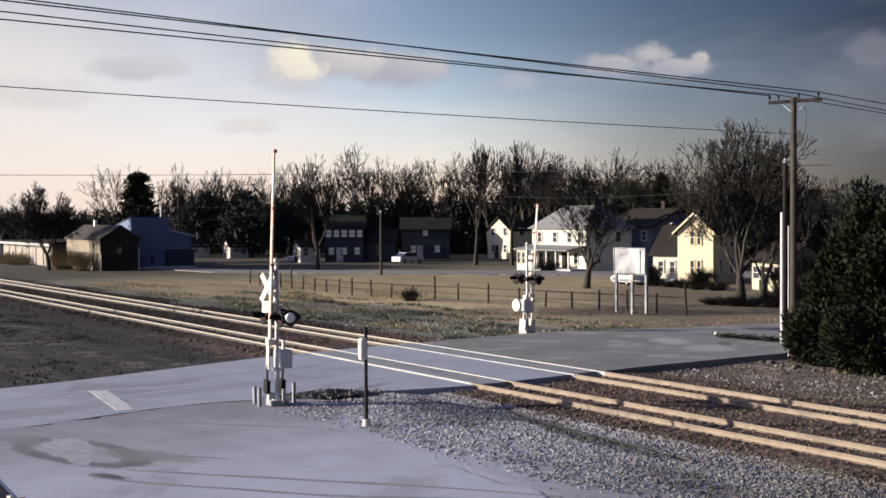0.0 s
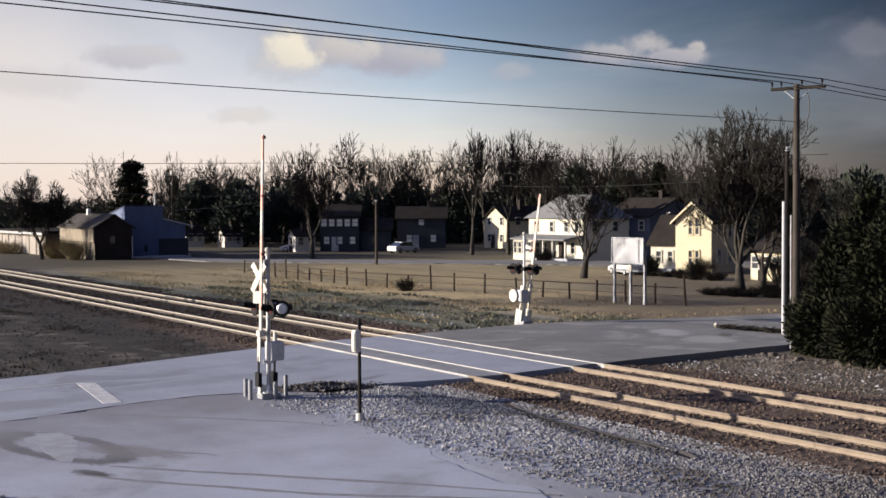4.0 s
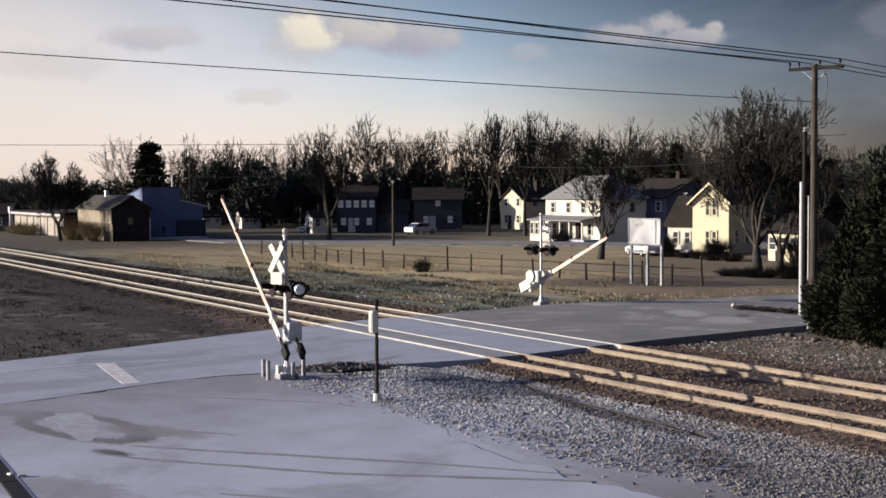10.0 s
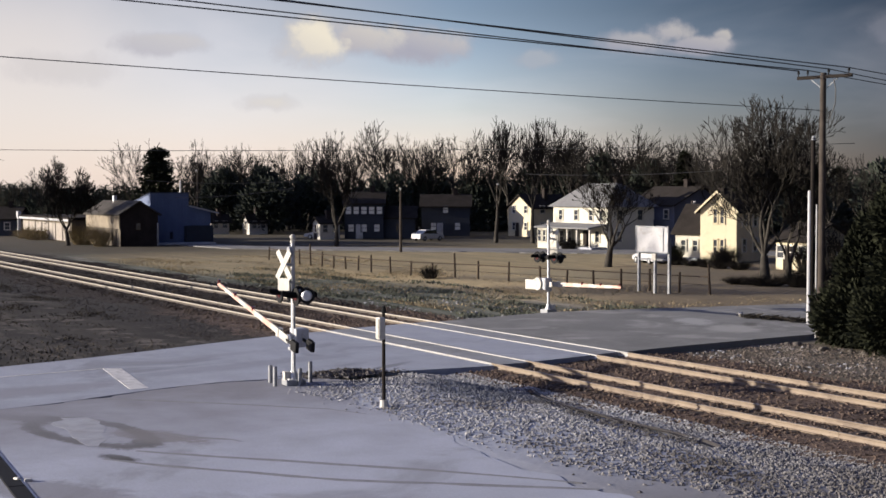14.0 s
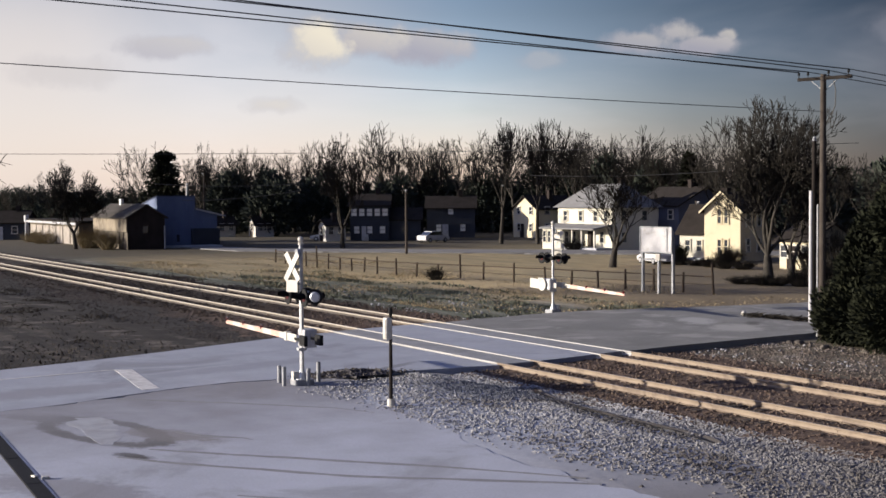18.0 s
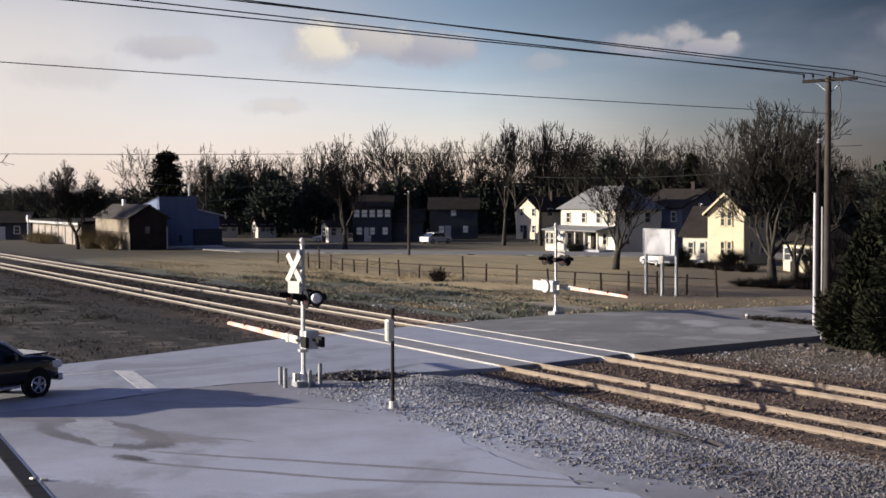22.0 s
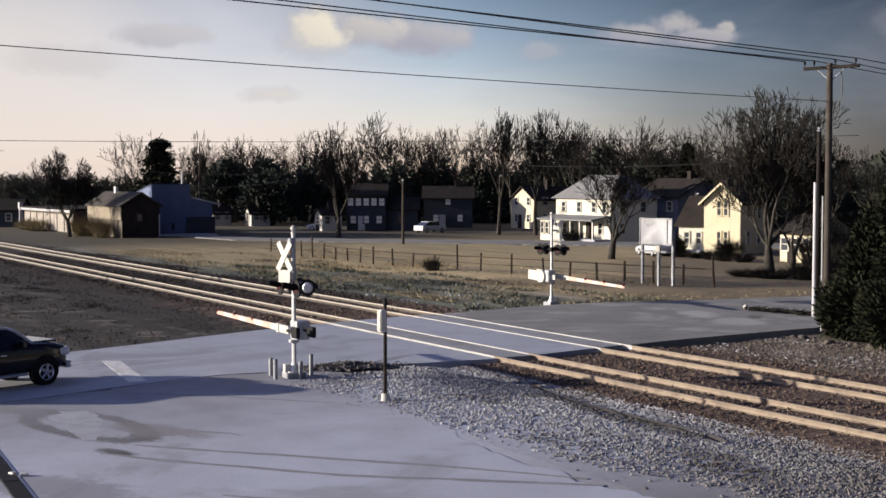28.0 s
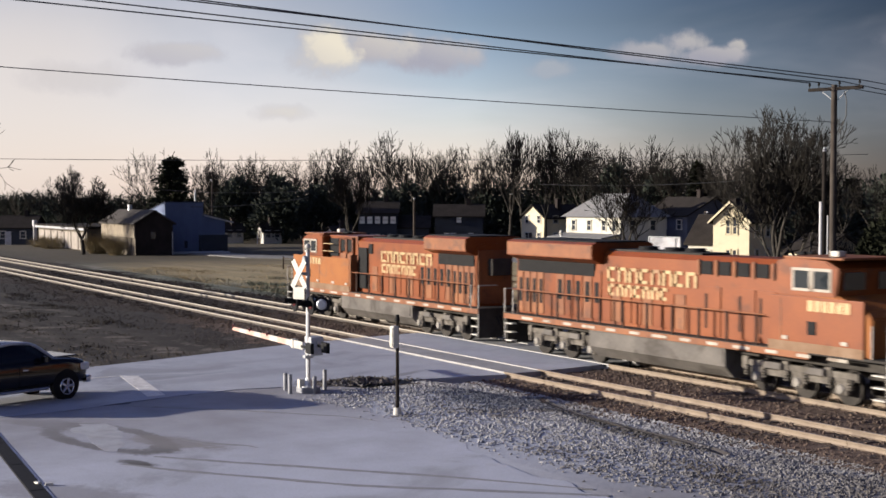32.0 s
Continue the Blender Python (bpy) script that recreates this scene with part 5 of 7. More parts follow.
# ---- buildings ----
def window(house, x, y, z, w, h, facing, dark=None, trim=None):
    """A window on a wall that faces -y ('s') or +x ('e')."""
    def place(bm):
        if facing == "e":
            bmesh.ops.transform(bm, matrix=pose(x, y, z, 0, 0, 90), verts=bm.verts)
        else:
            bmesh.ops.transform(bm, matrix=pose(x, y, z), verts=bm.verts)
        return bm
    bm = bmesh.new()
    for dx, dz, ww, hh in ((-w / 2, 0, 0.12, h + 0.12), (w / 2, 0, 0.12, h + 0.12), (0, h / 2, w + 0.12, 0.12), (0, -h / 2, w + 0.2, 0.12), (0, 0, w, 0.06)):
        box(bm, (dx, -0.03, dz), (ww, 0.12, hh), 0.01)
    win = part("window", place(bm), trim or M["ivory"], house)
    part("pane", place(quick(box, (0, 0.0, 0), (w, 0.05, h))), dark or M["pane"], win)
    return win


def gable_roof(bm, x0, x1, y0, y1, eave, ridge, along, over=0.35, thick=0.16):
    """Two roof slabs; the ridge runs along 'x' or 'y'."""
    if along == "x":
        mid = (y0 + y1) / 2
        k = (ridge - eave) / (mid - y0)
        for s, edge in ((-1, y0 - over), (1, y1 + over)):
            low = eave - k * over
            prism(bm, [(edge, low), (mid, ridge), (mid, ridge + thick), (edge, low + thick)], "x", x0 - over, x1 + over)
    else:
        mid = (x0 + x1) / 2
        k = (ridge - eave) / (mid - x0)
        for s, edge in ((-1, x0 - over), (1, x1 + over)):
            low = eave - k * over
            prism(bm, [(edge, low), (mid, ridge), (mid, ridge + thick), (edge, low + thick)], "y", y0 - over, y1 + over)


def walls(bm, x0, x1, y0, y1, eave, ridge, along):
    if along == "x":
        prism(bm, [(y0, 0), (y1, 0), (y1, eave), ((y0 + y1) / 2, ridge), (y0, eave)], "x", x0, x1)
    else:
        prism(bm, [(x0, 0), (x1, 0), (x1, eave), ((x0 + x1) / 2, ridge), (x0, eave)], "y", y0, y1)


def siding(house, x0, x1, z0, z1, y, mat, step=0.28):
    """Lapped boards on a wall that faces -y."""
    bm = bmesh.new()
    z = z0
    while z < z1:
        prism(bm, [(y - 0.03, z), (y - 0.005, z), (y - 0.005, z + step), (y - 0.01, z + step)], "x", x0, x1)
        z += step
    part("siding", bm, mat, house)


def body(house, name, span, eave, ridge, along, wall, roof):
    x0, x1, y0, y1 = span
    bm = bmesh.new()
    walls(bm, x0, x1, y0, y1, eave, ridge, along)
    part(name, bm, wall, house)
    bm = bmesh.new()
    gable_roof(bm, x0, x1, y0, y1, eave, ridge, along)
    part("roof", bm, roof, house)


def chimney(house, x, y, z0, z1, mat):
    bm = bmesh.new()
    box(bm, (x, y, (z0 + z1) / 2), (0.6, 0.6, z1 - z0), 0.02)
    box(bm, (x, y, z1), (0.75, 0.75, 0.15), 0.02)
    part("chimney", bm, mat, house)


def yellow_house():
    h = thing("house", pose(-97.75, 86.2, -0.4, 0, 0, 20), "cream two-storey house with steep gable and dark shingle roof", "house")
    body(h, "wall", (0, 3.75, 0, 5.0), 4.9, 6.5, "y", M["yellow"], M["roof"])
    siding(h, 0.02, 3.73, 0.1, 4.85, 0, M["yellow"])
    body(h, "wing_wall", (-3.1, -0.02, 0.8, 6.0), 2.85, 5.3, "x", M["ivory"], M["roof"])
    siding(h, -3.05, -0.05, 0.1, 2.8, 0.8, M["ivory"])
    for x, z in ((1.6, 4.35), (2.3, 4.35), (1.6, 1.5), (2.3, 1.5)):
        window(h, x, -0.03, z, 0.46, 1.4, "s", None, M["yellow"])
    for x in (-2.2, -0.95):
        window(h, x, 0.77, 1.5, 0.6, 1.1, "s", None, M["ivory"])
    for y in (1.4, 3.6):
        for z in (1.6, 4.0):
            window(h, 3.78, y, z, 0.8, 1.3, "e")
    chimney(h, 0.2, 3.8, 4.5, 6.9, M["brown"])
    bm = bmesh.new()
    box(bm, (-1.6, 0.2, 0.25), (2.8, 1.1, 0.25), 0.02)
    part("porch_step", bm, M["patch"], h)
    for s in (-1, 1):
        bm = bmesh.new()
        prism(bm, [(1.875, 6.50), (1.875 + s * 2.25, 4.58), (1.875 + s * 2.25, 4.78), (1.875, 6.74)], "y", -0.44, -0.37)
        part("gable_trim", bm, M["yellow"], h)


def white_house():
    h = thing("house", pose(-130.9, 92.8, -0.3), "large white two-storey house with grey hipped roof", "house")
    x1, y1, eave, top = 10.4, 6.5, 4.9, 7.5
    bm = bmesh.new()
    box(bm, (x1 / 2, y1 / 2, eave / 2), (x1, y1, eave))
    part("wall", bm, M["ivory"], h)
    siding(h, 0.02, x1 - 0.02, 0.1, eave - 0.1, 0, M["ivory"])
    bm = bmesh.new()
    o = 0.5
    low = [bm.verts.new(p) for p in ((-o, -o, eave - 0.1), (x1 + o, -o, eave - 0.1), (x1 + o, y1 + o, eave - 0.1), (-o, y1 + o, eave - 0.1))]
    hi = [bm.verts.new(p) for p in ((2.6, 2.9, top), (x1 - 2.2, 2.9, top), (x1 - 2.2, y1 - 2.9, top), (2.6, y1 - 2.9, top))]
    bm.faces.new(hi)
    bm.faces.new(list(reversed(low)))
    for i in range(4):
        bm.faces.new((low[i], low[(i + 1) % 4], hi[(i + 1) % 4], hi[i]))
    part("roof", bm, M["roofgrey"], h)
    for x in (1.6, 4.6, 7.4, 9.3):
        window(h, x, -0.03, 3.85, 0.8, 1.2, "s", None, M["ivory"])
    for y in (1.6, 4.5):
        window(h, x1 + 0.03, y, 3.9, 0.8, 1.2, "e")
        window(h, x1 + 0.03, y, 1.5, 0.8, 1.2, "e")
    # glazed sun porch at one end, open porch beside it
    bm = bmesh.new()
    box(bm, (2.0, -1.15, 1.25), (4.0, 2.2, 2.5), 0.01)
    room = part("sun_porch", bm, M["ivory"], h, "white glazed sun porch")
    for x in (0.55, 1.5, 2.5, 3.45):
        window(room, x, -2.28, 1.45, 0.66, 1.35, "s", None, M["ivory"])
    for y in (-1.7, -0.7):
        window(room, 4.03, y, 1.45, 0.66, 1.35, "e", None, M["ivory"])
    bm = bmesh.new()
    prism(bm, [(-2.55, 2.52), (0, 2.95), (0, 2.78), (-2.55, 2.36)], "x", -0.3, x1 - 0.2)
    part("porch_roof", bm, M["roofgrey"], h)
    for x in (5.6, 7.4, 9.8):
        bm = bmesh.new()
        box(bm, (x, -2.0, 1.25), (0.18, 0.18, 2.4), 0.01)
        part("column", bm, M["white"], h)
    bm = bmesh.new()
    box(bm, (x1 / 2 + 1.9, -1.05, 0.2), (x1 - 4.2, 2.1, 0.3), 0.02)
    part("porch_floor", bm, M["patch"], h)
    window(h, 8.6, -0.03, 1.5, 0.85, 1.3, "s")
    bm = bmesh.new()
    box(bm, (6.4, -0.04, 1.1), (0.95, 0.08, 2.1), 0.01)
    part("door", bm, M["brown"], h)
    chimney(h, 7.0, 4.0, 5.5, 8.1, M["brown"])


def barn():
    h = thing("barn", pose(-164.5, 55.25, -0.3), "blue metal barn with a lower lean-to", "barn")
    bm = bmesh.new()
    prism(bm, [(-8.5, 0), (0, 0), (0, 6.38), (-8.5, 4.9)], "y", 0, 5.0)
    part("wall", bm, M["blue"], h)
    bm = bmesh.new()
    prism(bm, [(-8.8, 4.86), (0.12, 6.40), (0.12, 6.50), (-8.8, 4.98)], "y", -0.1, 5.1)
    part("roof", bm, M["roofblue"], h)
    bm = bmesh.new()
    prism(bm, [(5.0, 0), (7.95, 0), (7.95, 4.05), (5.0, 4.75)], "x", -7.5, -0.05)
    part("lean_to", bm, M["blue"], h)
    bm = bmesh.new()
    prism(bm, [(4.9, 4.78), (8.9, 3.84), (8.9, 3.98), (4.9, 4.94)], "x", -7.8, 0.2)
    part("lean_to_roof", bm, M["roofgrey"], h)
    bm = bmesh.new()
    prism(bm, [(5.05, 4.68), (8.95, 3.76), (8.95, 3.92), (5.05, 4.86)], "x", 0.21, 0.29)
    part("fascia", bm, M["signface"], h, "pale fascia board")
    bm = bmesh.new()
    box(bm, (0.35, 6.2, 1.15), (0.9, 3.6, 2.3), 0.04)
    part("bay_cover", bm, M["slate"], h, "dark blue cover over the bay")
    bm = bmesh.new()
    box(bm, (0.03, 2.7, 1.1), (0.05, 0.4, 0.9), 0.01)
    part("hatch", bm, M["slate"], h)
    for y in np.arange(0.3, 5.0, 0.45):
        bm = bmesh.new()
        box(bm, (0.015, float(y), 3.1), (0.03, 0.05, 6.2))
        part("panel_rib", bm, M["blue"], h)
    bm = bmesh.new()
    rod(bm, (-1.0, 4.3, 5.9), (-1.0, 4.3, 8.0), 0.14, 0.12, 8)
    part("vent_pipe", bm, M["grey"], h, "grey vent pipe on the roof")
    bm = bmesh.new()
    box(bm, (2.0, 3.2, 0.12), (3.5, 8.0, 0.24), 0.04)
    part("apron", bm, M["patch"], h, "pale concrete apron")
    s = thing("shed", pose(-160.0, 50.0, -0.3), "dark brown shed with a tan sunlit wall", "shed")
    body(s, "wall", (-14.0, 0, 0.0, 4.7), 3.9, 5.35, "x", M["brown"], M["shedroof"])
    bm = bmesh.new()
    box(bm, (-7.0, -0.06, 3.0), (13.9, 0.12, 1.75), 0.01)
    part("front_board", bm, M["tan"], s, "sunlit tan upper boards")
    for k in range(9):
        bm = bmesh.new()
        box(bm, (-13.2 + k * 1.6, -0.05, 1.05), (1.45, 0.08, 2.05), 0.01)
        part("front_panel", bm, M["tanlow"], s)
    bm = bmesh.new()
    box(bm, (0.03, 2.2, 2.4), (0.06, 0.6, 0.8), 0.01)
    part("shed_window", bm, M["pane"], s)
    bm = bmesh.new()
    rod(bm, (-9.5, 2.3, 4.6), (-9.5, 2.3, 6.1), 0.28, 0.26, 10)
    part("vent", bm, M["silver"], s)
    bm = bmesh.new()
    box(bm, (0.05, 4.65, 1.4), (0.14, 0.12, 2.8), 0.01)
    part("corner_board", bm, M["signface"], s, "pale corner board")
    k = thing("storehouse", pose(-203.5, 49.0, -0.3), "long low tan storehouse with a pale eaves band", "storehouse")
    bm = bmesh.new()
    box(bm, (13, 4, 1.45), (26, 8, 2.9), 0.02)
    part("wall", bm, M["tanlow"], k)
    bm = bmesh.new()
    box(bm, (13, 3.9, 3.12), (26.6, 8.6, 0.22), 0.02)
    part("roof", bm, M["roof"], k)
    bm = bmesh.new()
    box(bm, (13, -0.48, 2.85), (26.4, 0.1, 0.30), 0.02)
    part("eaves_band", bm, M["signface"], k, "pale eaves band")
    for n in range(7):
        bm = bmesh.new()
        box(bm, (2.2 + n * 3.6, -0.05, 1.25), (3.1, 0.08, 2.3), 0.02)
        part("bay_door", bm, M["paleblock"], k, "pale sunlit bay door")
    bm = bmesh.new()
    box(bm, (-2.4, 0, 1.9), (1.0, 0.5, 3.6), 0.05)
    part("pier", bm, M["signface"], k)


def small_house(x, y, w, d, eave, ridge, wall, roof, label, along="x", windows=3, lights=None, turn=0, upper=None, trim=None):
    h = thing("house", pose(x, y, -0.3, 0, 0, turn), label, "house", "houses along the street")
    body(h, "wall", (0, w, 0, d), eave, ridge, along, wall, roof)
    for z, count in ((1.5, windows), (3.95, upper or windows)) if eave > 4 else ((1.5, windows),):
        for k in range(count):
            window(h, w * (k + 0.5) / count, -0.03, z, 0.85, 1.1, "s", lights, trim or M["white"])
        for k in range(2):
            window(h, w + 0.03, d * (k + 0.5) / 2, z, 0.85, 1.1, "e", None, trim or M["white"])
    bm = bmesh.new()
    box(bm, (w * 0.38, -0.05, 1.0), (0.95, 0.08, 2.0), 0.01)
    part("door", bm, M["signface"] if wall is M["slate"] else M["brown"], h)
    chimney(h, w * 0.7, d * 0.5, eave, ridge + 0.9, M["brown"])
    return h


yellow_house()
white_house()
barn()
small_house(-168.0, 111.0, 6.2, 7.0, 4.2, 6.0, M["yellow"], M["roof"], "small cream house with a dark gable roof", "y", 2)
# front panes take the white lamp glass: the sky's reflection put into their colour
shaded = small_house(-170.0, 85.0, 5.4, 7.0, 4.9, 6.4, M["slate"], M["roof"], "dark two-storey house with bright windows in the shade", "x", 3, M["lamp"], 60, 5, M["slate"])
body(shaded, "wing_wall", (5.42, 9.8, 1.0, 7.0), 2.9, 4.4, "x", M["slate"], M["roof"])
window(shaded, 7.6, 0.97, 1.5, 1.0, 1.1, "s", M["pane"], M["slate"])
small_house(-171.0, 80.6, 2.3, 3.0, 2.3, 3.0, M["white"], M["roof"], "small white garage beside a dark house", "y", 1)
# front panes again white, painting reflected sky
small_house(-172.0, 98.5, 7.0, 7.0, 4.4, 6.0, M["slate"], M["roof"], "dark two-storey house under bare trees", "x", 2, M["lamp"], 58, 1, M["slate"])
small_house(-157.0, 114.5, 5.0, 7.0, 4.0, 5.8, M["slate"], M["roof"], "dark house behind a street tree", "y", 2)
small_house(-127.5, 101.5, 8.0, 8.0, 5.0, 7.0, M["greyblue"], M["roof"], "blue-grey house in the shade", "x", 3)
small_house(-84.2, 82.6, 3.6, 5.0, 2.5, 3.8, M["yellow"], M["roof"], "cream bungalow half hidden by a tree", "x", 3)
small_house(-209.0, 43.6, 6.0, 6.0, 2.6, 4.2, M["slate"], M["roof"], "low dark house beyond a storehouse", "x", 2, None, 60)
small_house(-196.0, 80.5, 2.6, 3.0, 2.0, 3.2, M["white"], M["roof"], "small white shed among bare trees", "y", 1)
small_house(-200.0, 76.0, 2.2, 3.0, 2.0, 3.0, M["white"], M["roof"], "tiny white shed at the edge of the wood", "y", 1)


# ---- trees and bushes ----
def grow(seed, height, width, levels=6, trunk=0.30, fork=0.22, thin=0.02, rise=0.0):
    """Branches of a bare spreading tree as tapered rods, scaled to that height and width: verts and faces of limbs and of twigs."""
    rng = random.Random(seed)
    rods = []

    def branch(a, way, length, radius, level):
        steps = 4 if level < 2 else 3 if level < 4 else 2
        p, d, r = a, way.normalized(), radius
        for s in range(steps):
            bend = Vector((rng.uniform(-1, 1), rng.uniform(-1, 1), rng.uniform(-0.25, 0.7)))
            d = (d + bend * (0.07 if level == 0 else 0.26) + Vector((0, 0, rise if level else 0))).normalized()
            q = p + d * (length / steps)
            r2 = radius * (1 - (s + 1) / steps * 0.45)
            rods.append((p, q, r, r2, level))
            if level and level < levels and s < steps - 1 and (level > 1 or s > 0) and rng.random() < (0.62 if level < 4 else 0.42):
                out = Matrix.Rotation(rng.uniform(0, 6.283), 3, d) @ d.orthogonal().normalized()
                branch(q, d * 0.75 + out * rng.uniform(0.5, 1.0) + Vector((0, 0, 0.25)), length * rng.uniform(0.4, 0.62), r2 * rng.uniform(0.45, 0.65), level + 1)
            p, r = q, r2
        if level < levels:
            n = rng.choice((4, 5, 5)) if level == 0 else rng.choice((2, 2, 3))
            start = rng.uniform(0, 6.283)
            for k in range(n):
                out = Matrix.Rotation(start + 6.283 * k / n + rng.uniform(-0.4, 0.4), 3, d) @ d.orthogonal().normalized()
                lean = rng.uniform(0.35, 0.95) * (1 - rise) if level == 0 else rng.uniform(0.3, 0.75)
                branch(p, d + out * lean, length * (rng.uniform(0.26, 0.36) / fork if level == 0 else rng.uniform(0.62, 0.82)), r * rng.uniform(0.5, 0.72), level + 1)
    branch(Vector((0, 0, -0.02)), Vector((rng.uniform(-0.06, 0.06), rng.uniform(-0.06, 0.06), 1)), fork, 0.022, 0)
    top = max(q.z for _, q, *_ in rods)
    reach = sorted(math.hypot(q.x, q.y) for _, q, *_ in rods)[int(len(rods) * 0.97)]
    sz, sx = height / top, width / 2 / reach
    limb, twig = ([], []), ([], [])
    for p, q, r, r2, level in rods:
        verts, faces = limb if level < 3 else twig
        sides = 8 if level == 0 else 5 if level < 3 else 3
        a, b = Vector((p.x * sx, p.y * sx, p.z * sz)), Vector((q.x * sx, q.y * sx, q.z * sz))
        k, scale = len(verts), trunk / 0.022
        way = b - a
        side = way.orthogonal().normalized()
        up = way.cross(side).normalized()
        for c, rr in ((a, max(r * scale, thin)), (b, max(r2 * scale, thin * 0.8))):
            for i in range(sides):
                w = 2 * math.pi * i / sides
                verts.append(tuple(c + side * (rr * math.cos(w)) + up * (rr * math.sin(w))))
        faces.extend((k + i, k + (i + 1) % sides, k + sides + (i + 1) % sides, k + sides + i) for i in range(sides))
    return limb, twig


def bare_tree(name, seed, height, width, label, levels=6, trunk=0.30, fork=0.22, thin=0.02, rise=0.0):
    limb, twig = grow(seed, height, width, levels, trunk, fork, thin, rise)
    ob = thing(name, pose(0, 0, -0.3), label, "tree", "bare trees")
    for part_name, store, mat in (("trunk", limb, M["bark"]), ("crown", twig, M["twig"])):
        o = new(part_name, from_arrays(part_name, store[0], store[1], mat))
        o.parent = ob
        if part_name == "trunk":
            for poly in o.data.polygons:
                poly.use_smooth = True
    return ob


def conifer(name, seed, height, width, count, m, label, blade=0.35, low=0.02):
    """An evergreen: trunk, drooping boughs and a crown of many small needle sprays."""
    rng = np.random.default_rng(seed)
    ob = thing(name, m, label, "evergreen", "")
    bm = bmesh.new()
    rod(bm, (0, 0, -0.2), (0, 0, height * 0.95), 0.16 + height * 0.01, 0.03, 8)
    part("trunk", bm, M["bark"], ob)
    verts, faces = [], []
    for _ in range(count):
        f = rng.uniform(low, 1) ** 1.15
        reach = width * (1 - f) ** 0.75 * (0.80 + 0.35 * noise.noise((f * 9, seed, 0)))
        a = rng.uniform(0, 6.283)
        reach *= 0.82 + 0.30 * noise.noise((math.cos(a) * 2, math.sin(a) * 2, f * 8 + seed))
        r = reach * math.sqrt(rng.uniform(0.25, 1.0))
        z = f * height - 0.12 * r + rng.uniform(-0.1, 0.1)
        p = np.array([math.cos(a) * r, math.sin(a) * r, max(z, 0.05)])
        out = np.array([math.cos(a + rng.uniform(-0.7, 0.7)), math.sin(a + rng.uniform(-0.7, 0.7)), rng.uniform(-0.35, 0.5)])
        side = np.array([-out[1], out[0], rng.uniform(-0.4, 0.4)])
        length, wide = blade * rng.uniform(0.6, 1.3), blade * rng.uniform(0.16, 0.34)
        k = len(verts)
        verts += [tuple(p), tuple(p + out * length * 0.5 + side * wide), tuple(p + out * length), tuple(p + out * length * 0.5 - side * wide)]
        faces += [(k, k + 1, k + 2), (k, k + 2, k + 3)]
    o = new("crown", from_arrays("crown", verts, faces, M["needle"]))
    o.parent = ob
    return ob


def shrub(name, x, y, r, h, seed, mat, label, count=160, group=""):
    """A shrub of many thin stems."""
    rng = random.Random(seed)
    verts, faces = [], []
    for _ in range(count):
        a, q = rng.uniform(0, 6.283), r * math.sqrt(rng.random())
        foot = Vector((math.cos(a) * q * 0.4, math.sin(a) * q * 0.4, -0.1))
        tip = Vector((math.cos(a) * q, math.sin(a) * q, h * rng.uniform(0.5, 1.0) * (1 - 0.35 * (q / r) ** 2)))
        mid = foot.lerp(tip, 0.55) + Vector((rng.uniform(-1, 1), rng.uniform(-1, 1), 0.2)) * r * 0.12
        stick(verts, faces, foot, mid, 0.022, 0.016, 4)
        for _ in range(3):
            stick(verts, faces, mid, tip + Vector((rng.uniform(-1, 1), rng.uniform(-1, 1), rng.uniform(-0.5, 0.5))) * r * 0.22, 0.014, 0.004, 3)
    ob = new(name, from_arrays(name, verts, faces, mat))
    ob.matrix_basis = pose(x, y, -0.3)
    return tagged(ob, label, "shrub", group)


# the two big trees by the road, the one before the white house, the one by the sheds
bare_tree("bare_tree", 14, 13.6, 9.0, "tall spreading bare tree by the road", 7, 0.46, 0.22, 0.024, 0.06).matrix_basis = pose(-71.6, 69.2, -0.4, 0, 0, 40)
bare_tree("bare_tree", 21, 12.0, 7.4, "bare tree with a dark forked trunk", 7, 0.36, 0.18, 0.024, 0.05).matrix_basis = pose(-70.6, 70.4, -0.4)
bare_tree("bare_tree", 33, 10.2, 8.4, "rounded bare garden tree before a white house", 6, 0.40, 0.24, 0.022, 0.05).matrix_basis = pose(-94.6, 72.9, -0.4)
bare_tree("bare_tree", 47, 11.2, 9.6, "wide bare tree beside a shed", 7, 0.34, 0.24, 0.022, 0.02).matrix_basis = pose(-165.7, 45.3, -0.4)
bare_tree("bare_tree", 58, 17.0, 15.0, "bare tree whose twigs reach into view", 6, 0.35, 0.3).matrix_basis = pose(-98.0, 12.6, -0.4)
bare_tree("bare_tree", 61, 14.2, 8.6, "bare street tree before a dark house", 7, 0.36, 0.24, 0.022, 0.08).matrix_basis = pose(-147.8, 72.8, -0.4)
bare_tree("bare_tree", 64, 16.4, 6.0, "slim bare street tree", 5, 0.30, 0.42, 0.03, 0.12).matrix_basis = pose(-145.8, 94.4, -0.4)
bare_tree("bare_tree", 66, 16.2, 6.2, "tall slim bare street tree", 5, 0.30, 0.40, 0.03, 0.12).matrix_basis = pose(-142.7, 98.0, -0.4)

